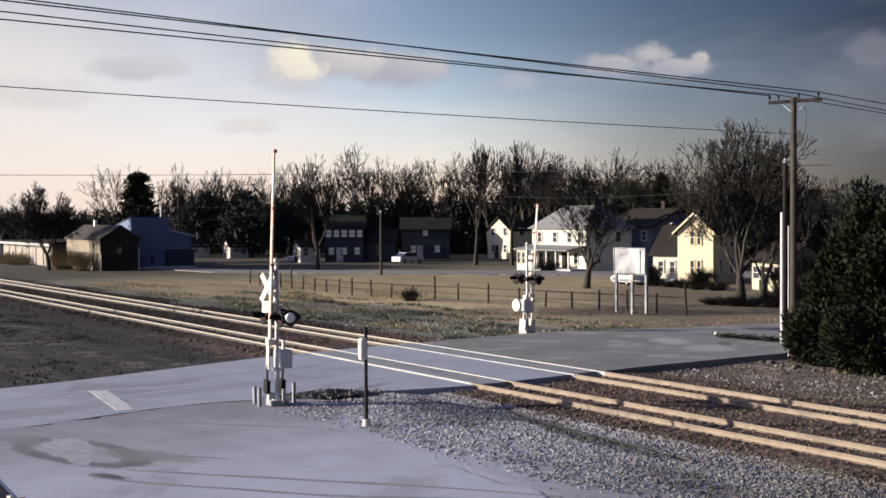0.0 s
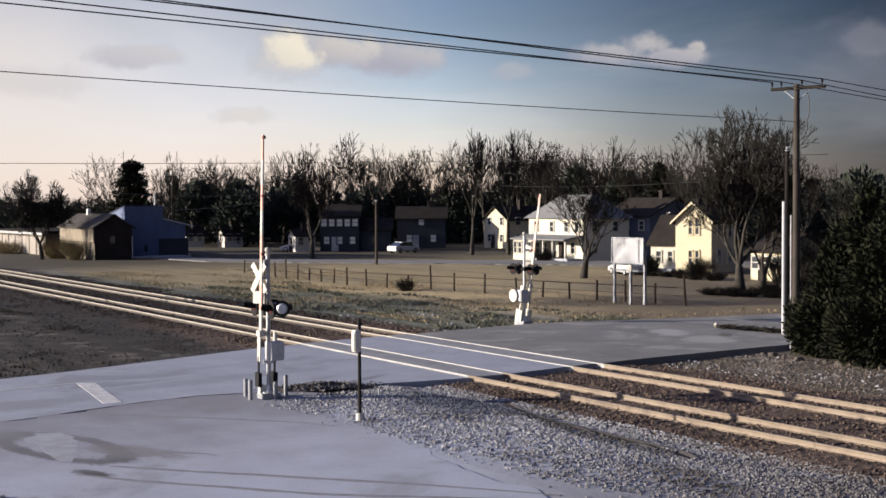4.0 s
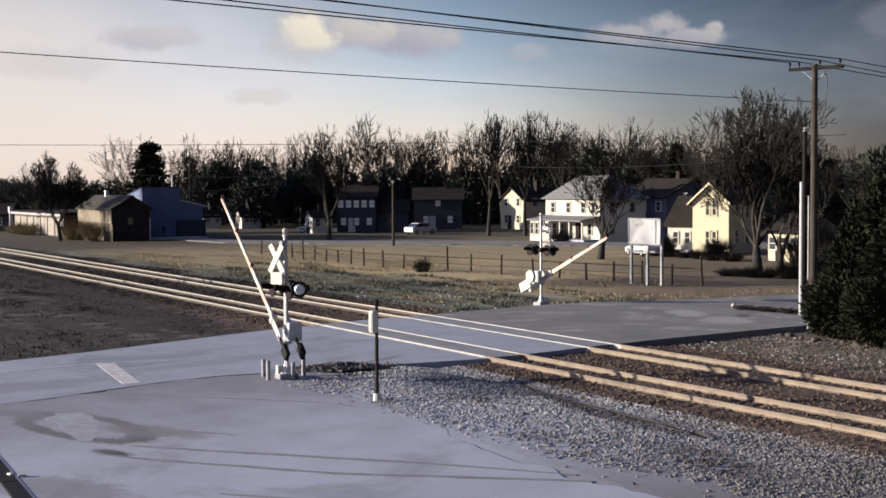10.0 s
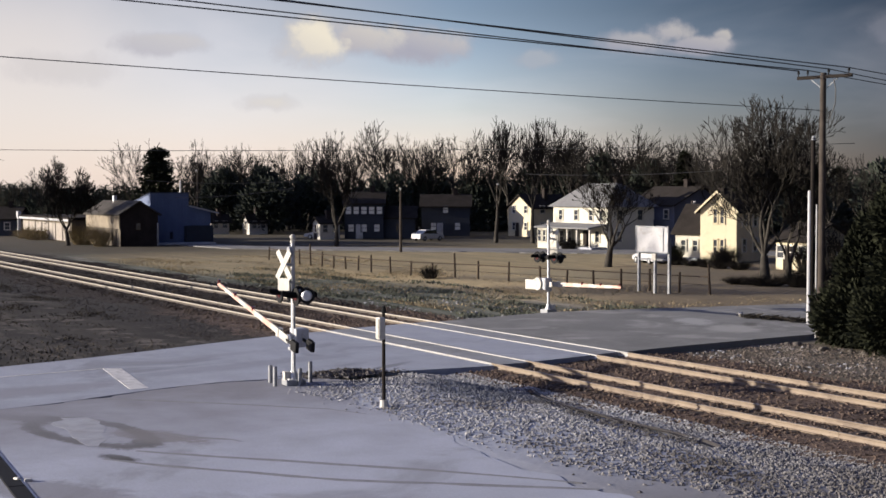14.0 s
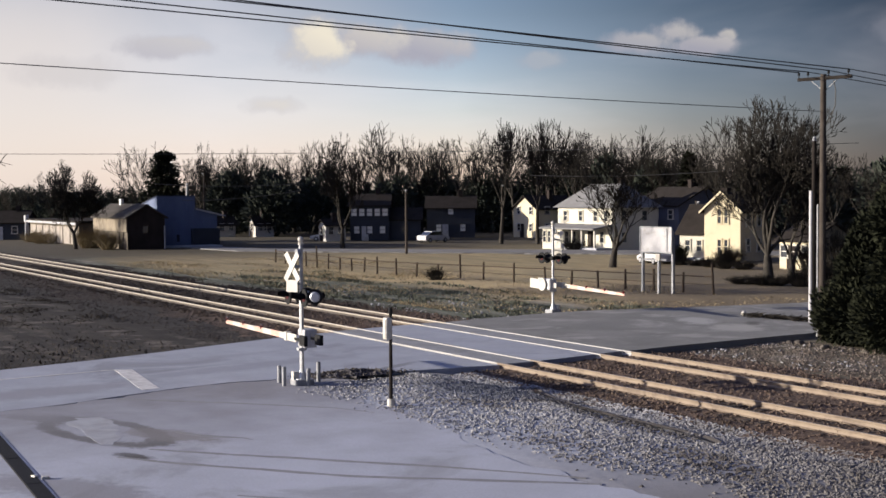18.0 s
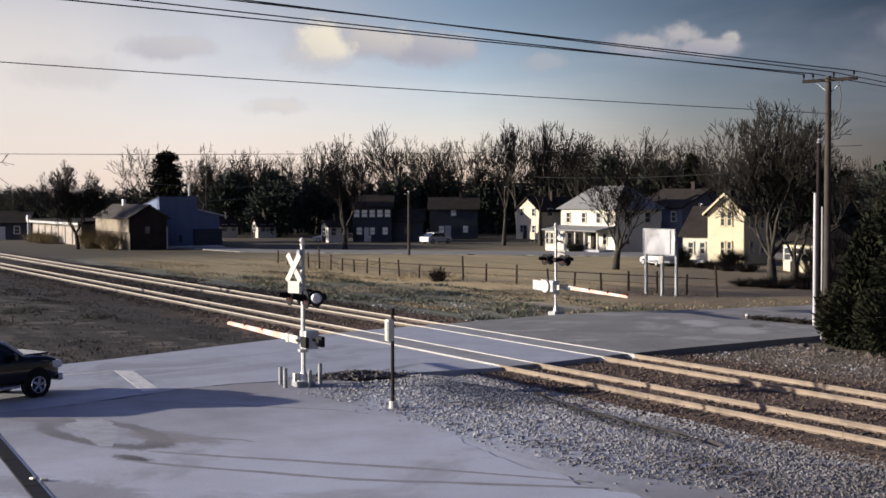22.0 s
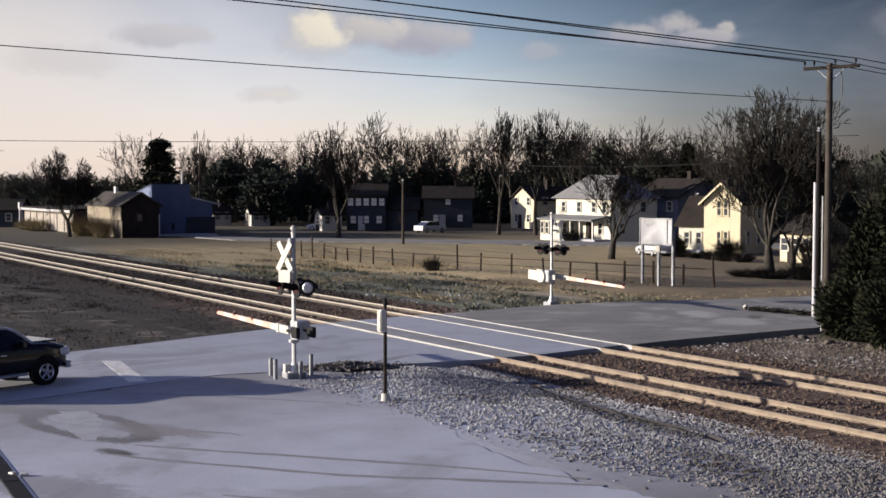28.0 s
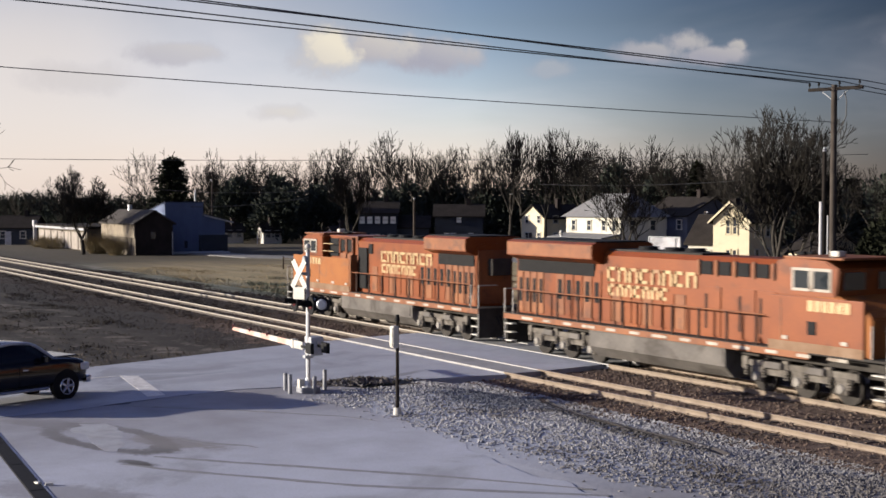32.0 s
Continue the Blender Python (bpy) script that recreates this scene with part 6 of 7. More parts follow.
# the row at the edge of the wood: five kinds, repeated
KINDS = [
    bare_tree("bare_tree", 5, 16.0, 11.5, "bare tree at the edge of the wood", 5, 0.40, 0.44, 0.034, 0.02),
    bare_tree("bare_tree", 8, 16.0, 13.5, "broad bare tree at the edge of the wood", 5, 0.42, 0.38, 0.034, 0.0),
    bare_tree("bare_tree", 16, 16.0, 8.6, "slim bare tree at the edge of the wood", 5, 0.36, 0.52, 0.034, 0.06),
    bare_tree("bare_tree", 27, 16.0, 9.8, "upright bare tree at the edge of the wood", 5, 0.38, 0.47, 0.034, 0.04),
    bare_tree("bare_tree", 39, 16.0, 11.5, "forked bare tree at the edge of the wood", 5, 0.40, 0.32, 0.034, 0.02),
]
SPOTS = [
    # kind, x, y, height, turn
    (0, -220.3, 89.0, 14.3, 121), (2, -216.9, 89.4, 15.1, 303), (4, -213.4, 90.0, 14.5, 278), (1, -214.0, 96.3, 14.4, 66), (3, -213.1, 98.3, 13.6, 189),
    (2, -204.5, 104.5, 14.9, 309), (0, -200.6, 107.6, 18.8, 242), (3, -202.1, 111.1, 16.8, 320), (4, -199.7, 113.3, 15.6, 297), (2, -196.6, 114.8, 16.3, 33),
    (1, -192.4, 115.9, 17.1, 310), (3, -190.9, 118.3, 15.5, 6), (0, -183.0, 121.4, 17.5, 240), (4, -177.1, 123.1, 17.1, 132), (2, -175.4, 123.8, 16.6, 282),
    (3, -171.6, 123.9, 17.0, 119), (1, -168.9, 124.2, 17.4, 98), (2, -163.7, 122.8, 15.6, 240), (0, -159.2, 120.4, 14.4, 276), (4, -154.8, 119.7, 14.9, 281),
    (1, -148.8, 117.5, 15.7, 243), (3, -146.0, 117.9, 14.0, 203), (2, -139.8, 116.0, 13.6, 327), (0, -137.3, 115.8, 14.1, 77), (4, -135.8, 117.6, 14.2, 118),
    (3, -128.8, 113.5, 13.1, 325), (2, -118.7, 106.8, 12.8, 77), (1, -110.1, 101.3, 12.0, 267), (4, -209.3, 81.6, 13.3, 199), (2, -212.8, 80.7, 13.8, 7),
    (0, -217.3, 80.2, 12.6, 343), (3, -229.0, 70.7, 9.3, 32), (2, -233.1, 55.6, 8.3, 81), (4, -233.8, 52.6, 8.6, 302), (1, -237.0, 60.7, 9.0, 21),
    (0, -95.9, 101.6, 10.8, 154), (3, -93.9, 103.4, 10.4, 15),
]
for kind, x, y, high, turn in SPOTS:
    k = high / 16.0
    copy_thing(KINDS[kind], pose(0, 0, 0)).matrix_basis = pose(x, y, -0.35, 0, 0, turn) @ Matrix.Diagonal((k, k, k, 1))
for k, (x, y) in zip(KINDS, ((-214, 100), (-208, 118), (-188, 136), (-226, 84), (-232, 76))):
    k.matrix_basis = pose(x, y, -0.35)


def woodland():
    """The dense dark wood behind the houses: stems, brushwood and undergrowth as one mesh."""
    rng = np.random.default_rng(77)
    verts, faces = [], []

    def spike(p, q, r):
        a, b = Vector(p), Vector(q)
        way = (b - a).normalized()
        s = way.orthogonal()
        s.normalize()
        u = way.cross(s)
        k = len(verts)
        for c, d in ((r, 0.0), (-0.5 * r, 0.866 * r), (-0.5 * r, -0.866 * r)):
            verts.append(tuple(a + s * c + u * d))
        verts.append(tuple(b))
        faces.extend(((k, k + 1, k + 3), (k + 1, k + 2, k + 3), (k + 2, k, k + 3)))
    line = [(-330, 45), (-245, 62), (-222, 92), (-206, 112), (-188, 132), (-160, 143), (-120, 147), (-85, 148), (-40, 140), (10, 150)]
    for (xa, ya), (xb, yb) in zip(line, line[1:]):
        n = int(math.hypot(xb - xa, yb - ya) * 9)
        for _ in range(n):
            f = rng.uniform()
            back = abs(rng.normal(0, 9))
            way = np.array([xb - xa, yb - ya]) / math.hypot(xb - xa, yb - ya)
            x, y = xa + (xb - xa) * f - way[1] * back, ya + (yb - ya) * f + way[0] * back
            h = rng.uniform(7.8, 12.0) * (0.9 + 0.25 * noise.noise((x * 0.05, y * 0.05, 1))) * float(np.interp(x, [-330, -240, -212], [0.62, 0.74, 1.0]))
            foot = np.array([x, y, -0.5])
            top = foot + np.array([rng.normal(0, 0.5), rng.normal(0, 0.5), h])
            spike(foot, top, rng.uniform(0.08, 0.20))
            for _ in range(34):
                g = rng.uniform(0.08, 1.0)
                p = foot + (top - foot) * g
                a = rng.uniform(0, 6.283)
                r = rng.uniform(0.9, 2.4) * (1.15 - 0.6 * g)
                spike(p, p + np.array([math.cos(a) * r, math.sin(a) * r, rng.uniform(0.1, 1.4)]), rng.uniform(0.05, 0.16))
    ob = new("woodland", from_arrays("woodland", verts, faces, M["brush"]))
    tagged(ob, "dense dark winter wood behind the houses", "woodland", kind="stuff")


woodland()
for x, y, h, w, s in ((-112, 140, 11.5, 3.6, 5), (-105, 139, 10.0, 3.2, 6), (-98, 138, 9.0, 3.4, 7), (-166, 128, 10.0, 3.5, 8), (-64, 105, 9.0, 3.6, 9), (-70, 112, 10.5, 3.8, 10), (-57, 100, 8.0, 3.0, 14), (-88, 112, 9.0, 3.0, 15), (-130, 139, 9.5, 3.6, 16), (-128.6, 110.7, 11.3, 2.2, 17), (-120.0, 112.0, 9.5, 2.4, 18)):
    conifer("evergreen_tree", s, h, w, 2600, pose(x, y, -0.3), "dark evergreen at the edge of the wood", 0.85, 0.05)


def evergreen_mass(name, m, lobes, count, seed, label, coarse=1.0, leaf="needle"):
    """A ragged dense evergreen: lobes are (x, y, z, radius, half height); sprays sit in their shells."""
    rng = np.random.default_rng(seed)
    ob = thing(name, m, label, "evergreen", "roadside evergreens")
    bm = bmesh.new()
    for x, y, z, r, h in lobes[:4]:
        rod(bm, (x * 0.5, y * 0.5, -0.2), (x, y, z + h * 0.6), 0.10, 0.03, 6)
    part("trunk", bm, M["bark"], ob)
    sizes = np.array([r * h for *_, r, h in lobes])
    lobe = np.array(lobes)[rng.choice(len(lobes), count, p=sizes / sizes.sum())]
    d = rng.normal(size=(count, 3))
    d /= np.linalg.norm(d, axis=1)[:, None]
    ragged = np.array([noise.noise((a * 2.2 + x, b * 2.2 + y, c * 2.2 + z)) for (a, b, c), (x, y, z) in zip(d.tolist(), lobe[:, :3].tolist())])
    q = rng.uniform(0.35, 1.0, count) ** 0.5 * (0.88 + 0.34 * ragged)
    p = lobe[:, :3] + d * lobe[:, [3, 3, 4]] * q[:, None]
    p[:, 2] = np.maximum(p[:, 2], 0.04)
    out = d + np.array([0, 0, 0.35]) + rng.normal(0, 0.35, (count, 3))
    out /= np.linalg.norm(out, axis=1)[:, None]
    side = np.cross(out, rng.normal(size=(count, 3)))
    side /= np.linalg.norm(side, axis=1)[:, None]
    length, wide = coarse * rng.uniform(0.18, 0.42, (count, 1)), coarse * rng.uniform(0.04, 0.10, (count, 1))
    middle = p + out * length * 0.5
    verts = np.stack((p, middle + side * wide, p + out * length, middle - side * wide), 1).reshape(-1, 3).tolist()
    faces = [f for k in range(0, 4 * count, 4) for f in ((k, k + 1, k + 2), (k, k + 2, k + 3))]
    o = new("crown", from_arrays("crown", verts, faces, M[leaf]))
    o.parent = ob
    return ob


def tiered_pine(m, height, reach, seed):
    """An old pine whose boughs stand out in ragged level tiers."""
    rng = np.random.default_rng(seed)
    ob = thing("pine_tree", m, "dark ragged pine with level tiers of boughs", "evergreen")
    part("trunk", quick(rod, (0, 0, -0.2), (0.1, 0.1, height * 0.96), 0.30, 0.05, 8), M["bark"], ob)
    verts, faces, wood = [], [], ([], [])
    for tier in range(15):
        f = tier / 14
        z = height * (0.16 + 0.80 * f)
        span = reach * (1.0 - 0.84 * f ** 1.15)
        for k in range(7):
            a = 6.283 * k / 7 + tier * 0.9 + rng.normal(0, 0.25)
            length = span * rng.uniform(0.55, 1.12)
            tip = np.array([math.cos(a) * length, math.sin(a) * length, rng.uniform(-0.2, 0.5)])
            stick(wood[0], wood[1], (0, 0, z), tuple(tip + (0, 0, z)), 0.06, 0.02)
            for _ in range(62):
                g = rng.uniform(0.12, 1.0)
                p = np.array([0, 0, z]) + tip * g + rng.normal(0, 1, 3) * (0.34, 0.34, 0.20)
                out = tip / length + rng.normal(0, 0.5, 3)
                out /= np.linalg.norm(out)
                side = np.cross(out, rng.normal(size=3))
                side /= np.linalg.norm(side)
                n, w = rng.uniform(0.3, 0.7), rng.uniform(0.10, 0.2)
                i = len(verts)
                verts += [tuple(p), tuple(p + out * n * 0.5 + side * w), tuple(p + out * n), tuple(p + out * n * 0.5 - side * w)]
                faces += [(i, i + 1, i + 2), (i, i + 2, i + 3)]
    for name, store, mat in (("boughs", wood, M["bark"]), ("crown", (verts, faces), M["needle"])):
        new(name, from_arrays(name, store[0], store[1], mat)).parent = ob


evergreen_mass("evergreen_bush", pose(-40.6, 44.3, -0.3), [(0, 0, 1.2, 1.8, 1.5), (0.5, 0.4, 3.0, 1.6, 1.7), (0.8, 0.8, 4.7, 1.2, 1.5), (0.1, 0.1, 3.5, 0.9, 1.1), (0.8, -0.4, 1.6, 1.5, 1.5), (1.1, 0.9, 5.9, 0.7, 1.0), (-0.6, -0.3, 1.2, 1.1, 1.2), (0.9, 1.0, 5.4, 0.5, 0.7), (0.1, 0.1, 4.3, 0.5, 0.8)], 30000, 31, "large ragged dark evergreen beside the road", 0.8)
evergreen_mass("evergreen_bush", pose(-37.4, 43.4, -0.3), [(0, 0, 1.4, 2.0, 1.7), (0.2, 0.2, 3.4, 1.7, 1.9), (-0.4, 0.3, 5.3, 1.1, 1.4), (0.9, 0, 4.6, 1.0, 1.4), (0.9, -0.4, 2.0, 1.5, 1.7), (-0.3, 0.1, 6.5, 0.45, 0.8), (0.8, 0.2, 6.2, 0.5, 0.8)], 30000, 32, "tall ragged dark evergreen next to another one", 0.8)
evergreen_mass("evergreen_bush", pose(-34.2, 43.8, -0.3), [(0, 0, 1.5, 2.0, 1.8), (0, 0, 3.8, 1.8, 2.0), (0.3, 0.2, 5.8, 1.0, 1.4), (-0.7, 0.0, 5.0, 1.0, 1.3)], 14000, 34, "dark evergreen at the end of a row")
tiered_pine(pose(-183, 62.6, -0.3), 12.4, 4.9, 41)
shrub("dry_shrub", -169.0, 48.0, 2.4, 3.0, 4, M["shrub"], "tangled dry yellow shrub by a shed", 260, "shrubs by the shed")
shrub("dry_shrub", -162.4, 48.4, 1.9, 2.6, 5, M["shrub"], "tangled dry yellow shrub by a shed", 200, "shrubs by the shed")
shrub("dry_shrub", -196.0, 47.6, 2.2, 1.8, 14, M["shrub"], "low dry brush before a storehouse", 200, "shrubs by the shed")
shrub("dry_shrub", -189.0, 47.4, 2.6, 2.0, 15, M["shrub"], "low dry brush before a storehouse", 220, "shrubs by the shed")
shrub("bare_shrub", -88.2, 51.3, 0.9, 1.25, 6, M["twig"], "small bare shrub by the fence", 90)
shrub("bare_shrub", -99.6, 84.8, 0.9, 1.9, 8, M["needle"], "dark clipped shrub before the house", 200, "house shrubs")
shrub("bare_shrub", -93.4, 85.4, 1.6, 1.7, 9, M["twig"], "dark brown shrub before the house", 260, "house shrubs")
shrub("bare_shrub", -124.5, 90.5, 1.6, 1.5, 10, M["twig"], "brown shrub before the porch", 200, "house shrubs")


def tufts():
    """Dry grass over the field beyond the tracks and the verge, as one mesh."""
    rng = np.random.default_rng(5)
    field, near = ([], []), ([], [])
    for _ in range(52000):
        if rng.uniform() < 0.85:
            x, y = rng.uniform(-130, -58), 38.5 + 22 * rng.uniform() ** 1.3
        else:
            x, y = rng.uniform(-100, -51), rng.uniform(9, 20)
        if road_far_edge(y) - 0.5 < x < road_near_edge(y) + 0.3:
            continue
        dense = noise.noise((x * 0.10, y * 0.22, 4.0))
        if dense < rng.uniform(-0.45, 0.35):
            continue
        z = ground_height(x, y) - 0.02
        h = rng.uniform(0.03, 0.10) * (1.2 + dense)
        a = rng.uniform(0, 6.283)
        w = rng.uniform(0.02, 0.06)
        verts, faces = near if y < 24 else field
        k = len(verts)
        verts += [(x - math.cos(a) * w, y - math.sin(a) * w, z), (x + math.cos(a) * w, y + math.sin(a) * w, z), (x + rng.normal(0, 0.08), y + rng.normal(0, 0.08), z + h)]
        faces.append((k, k + 1, k + 2))
    verge, clump = ([], []), ([], [])
    for n in range(96000):
        if n < 50000:
            x, y = rng.uniform(-125, -57), 36.8 + 13 * rng.uniform() ** 1.2
        else:
            x, y = rng.uniform(-105, -51), rng.uniform(8, 22.5)
        if road_far_edge(y) - 0.4 < x < road_near_edge(y) + 0.3:
            continue
        if n < 50000 and rng.uniform() < (-92 - x) / 20:
            continue
        dense = noise.noise((x * 0.16, y * 0.45, 7.0)) + 0.5 * noise.noise((x * 0.7, y * 1.1, 2.0))
        if dense < (rng.uniform(-0.1, 0.45) if n < 50000 else rng.uniform(0.12, 0.5)):
            continue
        z, a, w = ground_height(x, y) - 0.02, rng.uniform(0, 6.283), rng.uniform(0.03, 0.08) if n < 50000 else rng.uniform(0.02, 0.05)
        verts, faces = verge if n < 50000 else clump
        k = len(verts)
        verts += [(x - math.cos(a) * w, y - math.sin(a) * w, z), (x + math.cos(a) * w, y + math.sin(a) * w, z), (x + rng.normal(0, 0.1), y + rng.normal(0, 0.1), z + (rng.uniform(0.05, 0.19) if n < 50000 else rng.uniform(0.03, 0.10)) * (0.8 + dense))]
        faces.append((k, k + 1, k + 2))
    tagged(new("verge_grass", from_arrays("verge_grass", verge[0], verge[1], M["verge"])), "grey-green tussocks of verge grass", "grass", kind="stuff")
    tagged(new("rough_grass", from_arrays("rough_grass", clump[0], clump[1], M["rough"])), "rough dead tussocks beside the road", "grass", kind="stuff")
    ob = new("dry_grass", from_arrays("dry_grass", field[0], field[1], M["straw"]))
    tagged(ob, "short dry straw-coloured grass", "grass", kind="stuff")
    ob = new("dead_grass", from_arrays("dead_grass", near[0], near[1], M["weed"]))
    tagged(ob, "short dead brown grass beside the road", "grass", kind="stuff")


tufts()

# low hedge before the cream house, brush at the foot of the big tree
for k in range(7):
    shrub("hedge_shrub", -97.0 + k * 1.9, 79.6 + 0.3 * math.sin(k * 2.3), 1.15, 1.0 + 0.25 * math.sin(k * 1.7), 60 + k, M["twig"], "low dark hedge shrub before the cream house", 170, "hedge before the house")
for x, y, r, h, s in ((-71.6, 67.0, 1.5, 0.7, 71), (-69.6, 67.4, 1.7, 0.9, 72), (-67.6, 68.6, 1.5, 1.5, 73), (-65.5, 69.5, 1.6, 2.2, 74), (-79.6, 81.6, 1.6, 3.4, 75), (-77.0, 82.0, 2.2, 5.0, 76), (-74.0, 83.0, 2.4, 5.4, 77)):
    shrub("bare_shrub", x, y, r, h, s, M["twig"], "dark tangled brush under the big roadside tree", 190, "brush under the trees")

# dark rounded evergreens along the edge of the wood
for k, (x, y, h, r) in enumerate((q[0], q[1], q[2] * 1.08, q[3] * 1.1) for q in ((-196, 84, 8.5, 4.2), (-205, 96, 9.5, 4.6), (-198, 107, 9.0, 4.4), (-200, 117, 10.5, 4.8), (-190, 121, 9.5, 4.6), (-183, 127, 10.5, 4.8), (-174, 128, 9.5, 4.4), (-163, 131, 10.5, 5.0), (-152, 133, 9.0, 4.4), (-142, 134, 10.0, 4.6), (-118, 122, 8.5, 4.0), (-104, 120, 10.0, 4.2), (-93, 118, 9.0, 3.8), (-212, 84, 8.5, 4.4), (-154.7, 118.1, 11.6, 2.9), (-143.2, 116.6, 10.2, 2.7), (-204.5, 80.2, 10.0, 2.6), (-206.7, 88.0, 10.4, 2.6))):
    evergreen_mass("evergreen_tree", pose(x, y, -0.3, 0, 0, k * 47), [(0, 0, h * 0.34, r, h * 0.36), (r * 0.25, 0.4, h * 0.66, r * 0.72, h * 0.32), (-r * 0.35, -0.5, h * 0.55, r * 0.6, h * 0.3), (0.3, r * 0.4, h * 0.5, r * 0.6, h * 0.3)], 3200, 80 + k, "dark rounded evergreen at the edge of the wood", 2.6, "brush")


# ---- locomotives ----
def locomotive(label, number_bars, wing, mark, way, side):
    """A six-axle freight engine; wing: where its radiator begins and ends; mark, way: where its marking begins and which way it runs; side: where the wide cab side ends. Local x runs from its front (-10.45) to its rear (10.45), z = 0 is the rail top."""
    e = thing("locomotive", pose(0, 0, 0), label, "locomotive", "engines of the train")
    X = lambda d: d - 10.45
    O, D = M["orange"], M["orange_dirty"]

    def add(name, mat, *boxes, bevel=0.02, parent=None, text=""):
        bm = bmesh.new()
        for c, s in boxes:
            box(bm, c, s, bevel)
        return part(name, bm, mat, parent or e, text)
    # frame and deck
    add("frame", M["bogie"], ((0, 0, 1.32), (20.6, 1.9, 0.36)), bevel=0.03)
    add("deck", M["bogie"], ((0, 0, 1.56), (20.9, 3.02, 0.08)), bevel=0.01)
    for s in (-1, 1):
        add("sill", D, ((1.6, s * 1.49, 1.46), (17.6, 0.05, 0.22)), bevel=0.008, text="orange side sill")
        for k in range(13):
            add("sill_mark", M["dustmark"], ((X(2.0 + k * 1.42), s * 1.52, 1.46), (0.55 if k % 3 else 0.8, 0.012, 0.10)), bevel=0.0, text="pale reflective strip")
    # nose and the wide lower cab side
    for s in (-1, 1):
        add("cab_side", M["orange_faded"] if side > 8 else O, ((X((1 + side) / 2), s * 1.46, 2.42), (side - 1, 0.08, 1.78)), bevel=0.02, text="wide plain orange cab side")
    bm = bmesh.new()
    prism(bm, [(X(0.75), 1.6), (X(3.0), 1.6), (X(3.0), 3.42), (X(2.2), 3.42), (X(1.0), 3.05), (X(0.75), 2.8)], "y", -1.42, 1.42)
    bmesh.ops.bevel(bm, geom=[ed for ed in bm.edges], offset=0.05, segments=2, affect="EDGES")
    nose = part("nose", bm, M["orange_faded"], e)
    add("nose_door", D, ((X(0.74), 0.25, 2.35), (0.05, 0.75, 1.35)), parent=nose)
    add("headlight", M["lamp"], ((X(0.95), 0, 3.22), (0.20, 0.45, 0.20)), parent=nose, text="twin headlight")
    # upper cab
    bm = bmesh.new()
    prism(bm, [(X(2.2), 3.3), (X(4.75), 3.3), (X(4.75), 4.42), (X(4.2), 4.52), (X(2.6), 4.46), (X(2.05), 4.22)], "y", -1.44, 1.44)
    bmesh.ops.bevel(bm, geom=[ed for ed in bm.edges], offset=0.05, segments=2, affect="EDGES")
    cab = part("cab", bm, O, e)
    add("cab_roof", M["orange_dirty"], ((X(3.3), 0, 4.53), (2.5, 2.6, 0.08)), bevel=0.03, parent=cab, text="sooty orange cab roof")
    for s in (-1, 1):
        for d in (2.75, 3.6):
            add("cab_window", M["glass"], ((X(d), s * 1.45, 3.86), (0.62, 0.05, 0.58)), bevel=0.01, parent=cab)
            add("window_frame", M["dustmark"], ((X(d), s * 1.452, 4.18), (0.80, 0.05, 0.09)), ((X(d), s * 1.452, 3.54), (0.80, 0.05, 0.09)), ((X(d - 0.37), s * 1.452, 3.86), (0.09, 0.05, 0.7)), ((X(d + 0.37), s * 1.452, 3.86), (0.09, 0.05, 0.7)), bevel=0.008, parent=cab, text="pale window frame")
        for d in number_bars:
            add("number_bar", M["cream"], ((X(d), s * 1.515, 3.05), (0.25, 0.012, 0.34)), bevel=0.0, text="pale bar in place of a number")
        add("skirt", M["roaddust"], ((X((1 + side) / 2), s * 1.505, 1.72), (side - 1, 0.012, 0.30)), bevel=0.0, text="dusty lower edge of the cab side")
        for d in (1.75, 4.25, 6.15, 7.75)[:4 if side > 8 else 2]:
            add("grab_iron", M["dustmark"], ((X(d), s * 1.52, 1.98), (0.26, 0.03, 0.12)), bevel=0.01, text="pale grab iron")
        for d in (4.45, 8.0)[:2 if side > 8 else 1]:
            add("panel_seam", M["orange_dirty"], ((X(d), s * 1.503, 2.5), (0.05, 0.014, 1.5)), bevel=0.0)
        add("vent_panel", M["black"], ((X(3.1), s * 1.51, 2.35), (0.36, 0.03, 0.42)), bevel=0.005)
    for y in (-0.75, 0.75):
        add("windscreen", M["glass"], ((X(2.07), y, 3.85), (0.05, 0.9, 0.55)), bevel=0.01, parent=cab)
    # recessed dark compartment and framed intakes behind the cab
    if side > 8:
        add("blower_housing", O, ((X(6.4), 0, 3.75), (3.4, 2.0, 1.45)), bevel=0.04)
        for s in (-1, 1):
            add("recess", M["black"], ((X(5.35), s * 1.03, 3.83), (1.15, 0.06, 0.95)), bevel=0.01, text="dark open recess")
            for z in (3.62, 4.02):
                add("recess_rail", M["cream"], ((X(5.35), s * 1.40, z), (1.25, 0.035, 0.035)), bevel=0.0)
            for d in (6.55, 7.35):
                add("intake_grille", M["black"], ((X(d), s * 1.06, 3.95), (0.52, 0.06, 0.62)), bevel=0.01)
                add("intake_frame", O, ((X(d - 0.36), s * 1.08, 3.95), (0.12, 0.10, 0.85)), ((X(d + 0.36), s * 1.08, 3.95), (0.12, 0.10, 0.85)), ((X(d), s * 1.08, 4.34), (0.84, 0.10, 0.08)), bevel=0.01)
                add("side_panel", D, ((X(d), s * 1.06, 3.35), (0.62, 0.06, 0.42)), bevel=0.01)
            add("doorway", M["black"], ((X(8.75), s * 1.02, 2.85), (0.95, 0.06, 2.1)), bevel=0.01, text="dark open doorway")
            add("corner_panel", D, ((X(8.15), s * 1.28, 2.55), (0.12, 0.4, 1.9)), bevel=0.01)
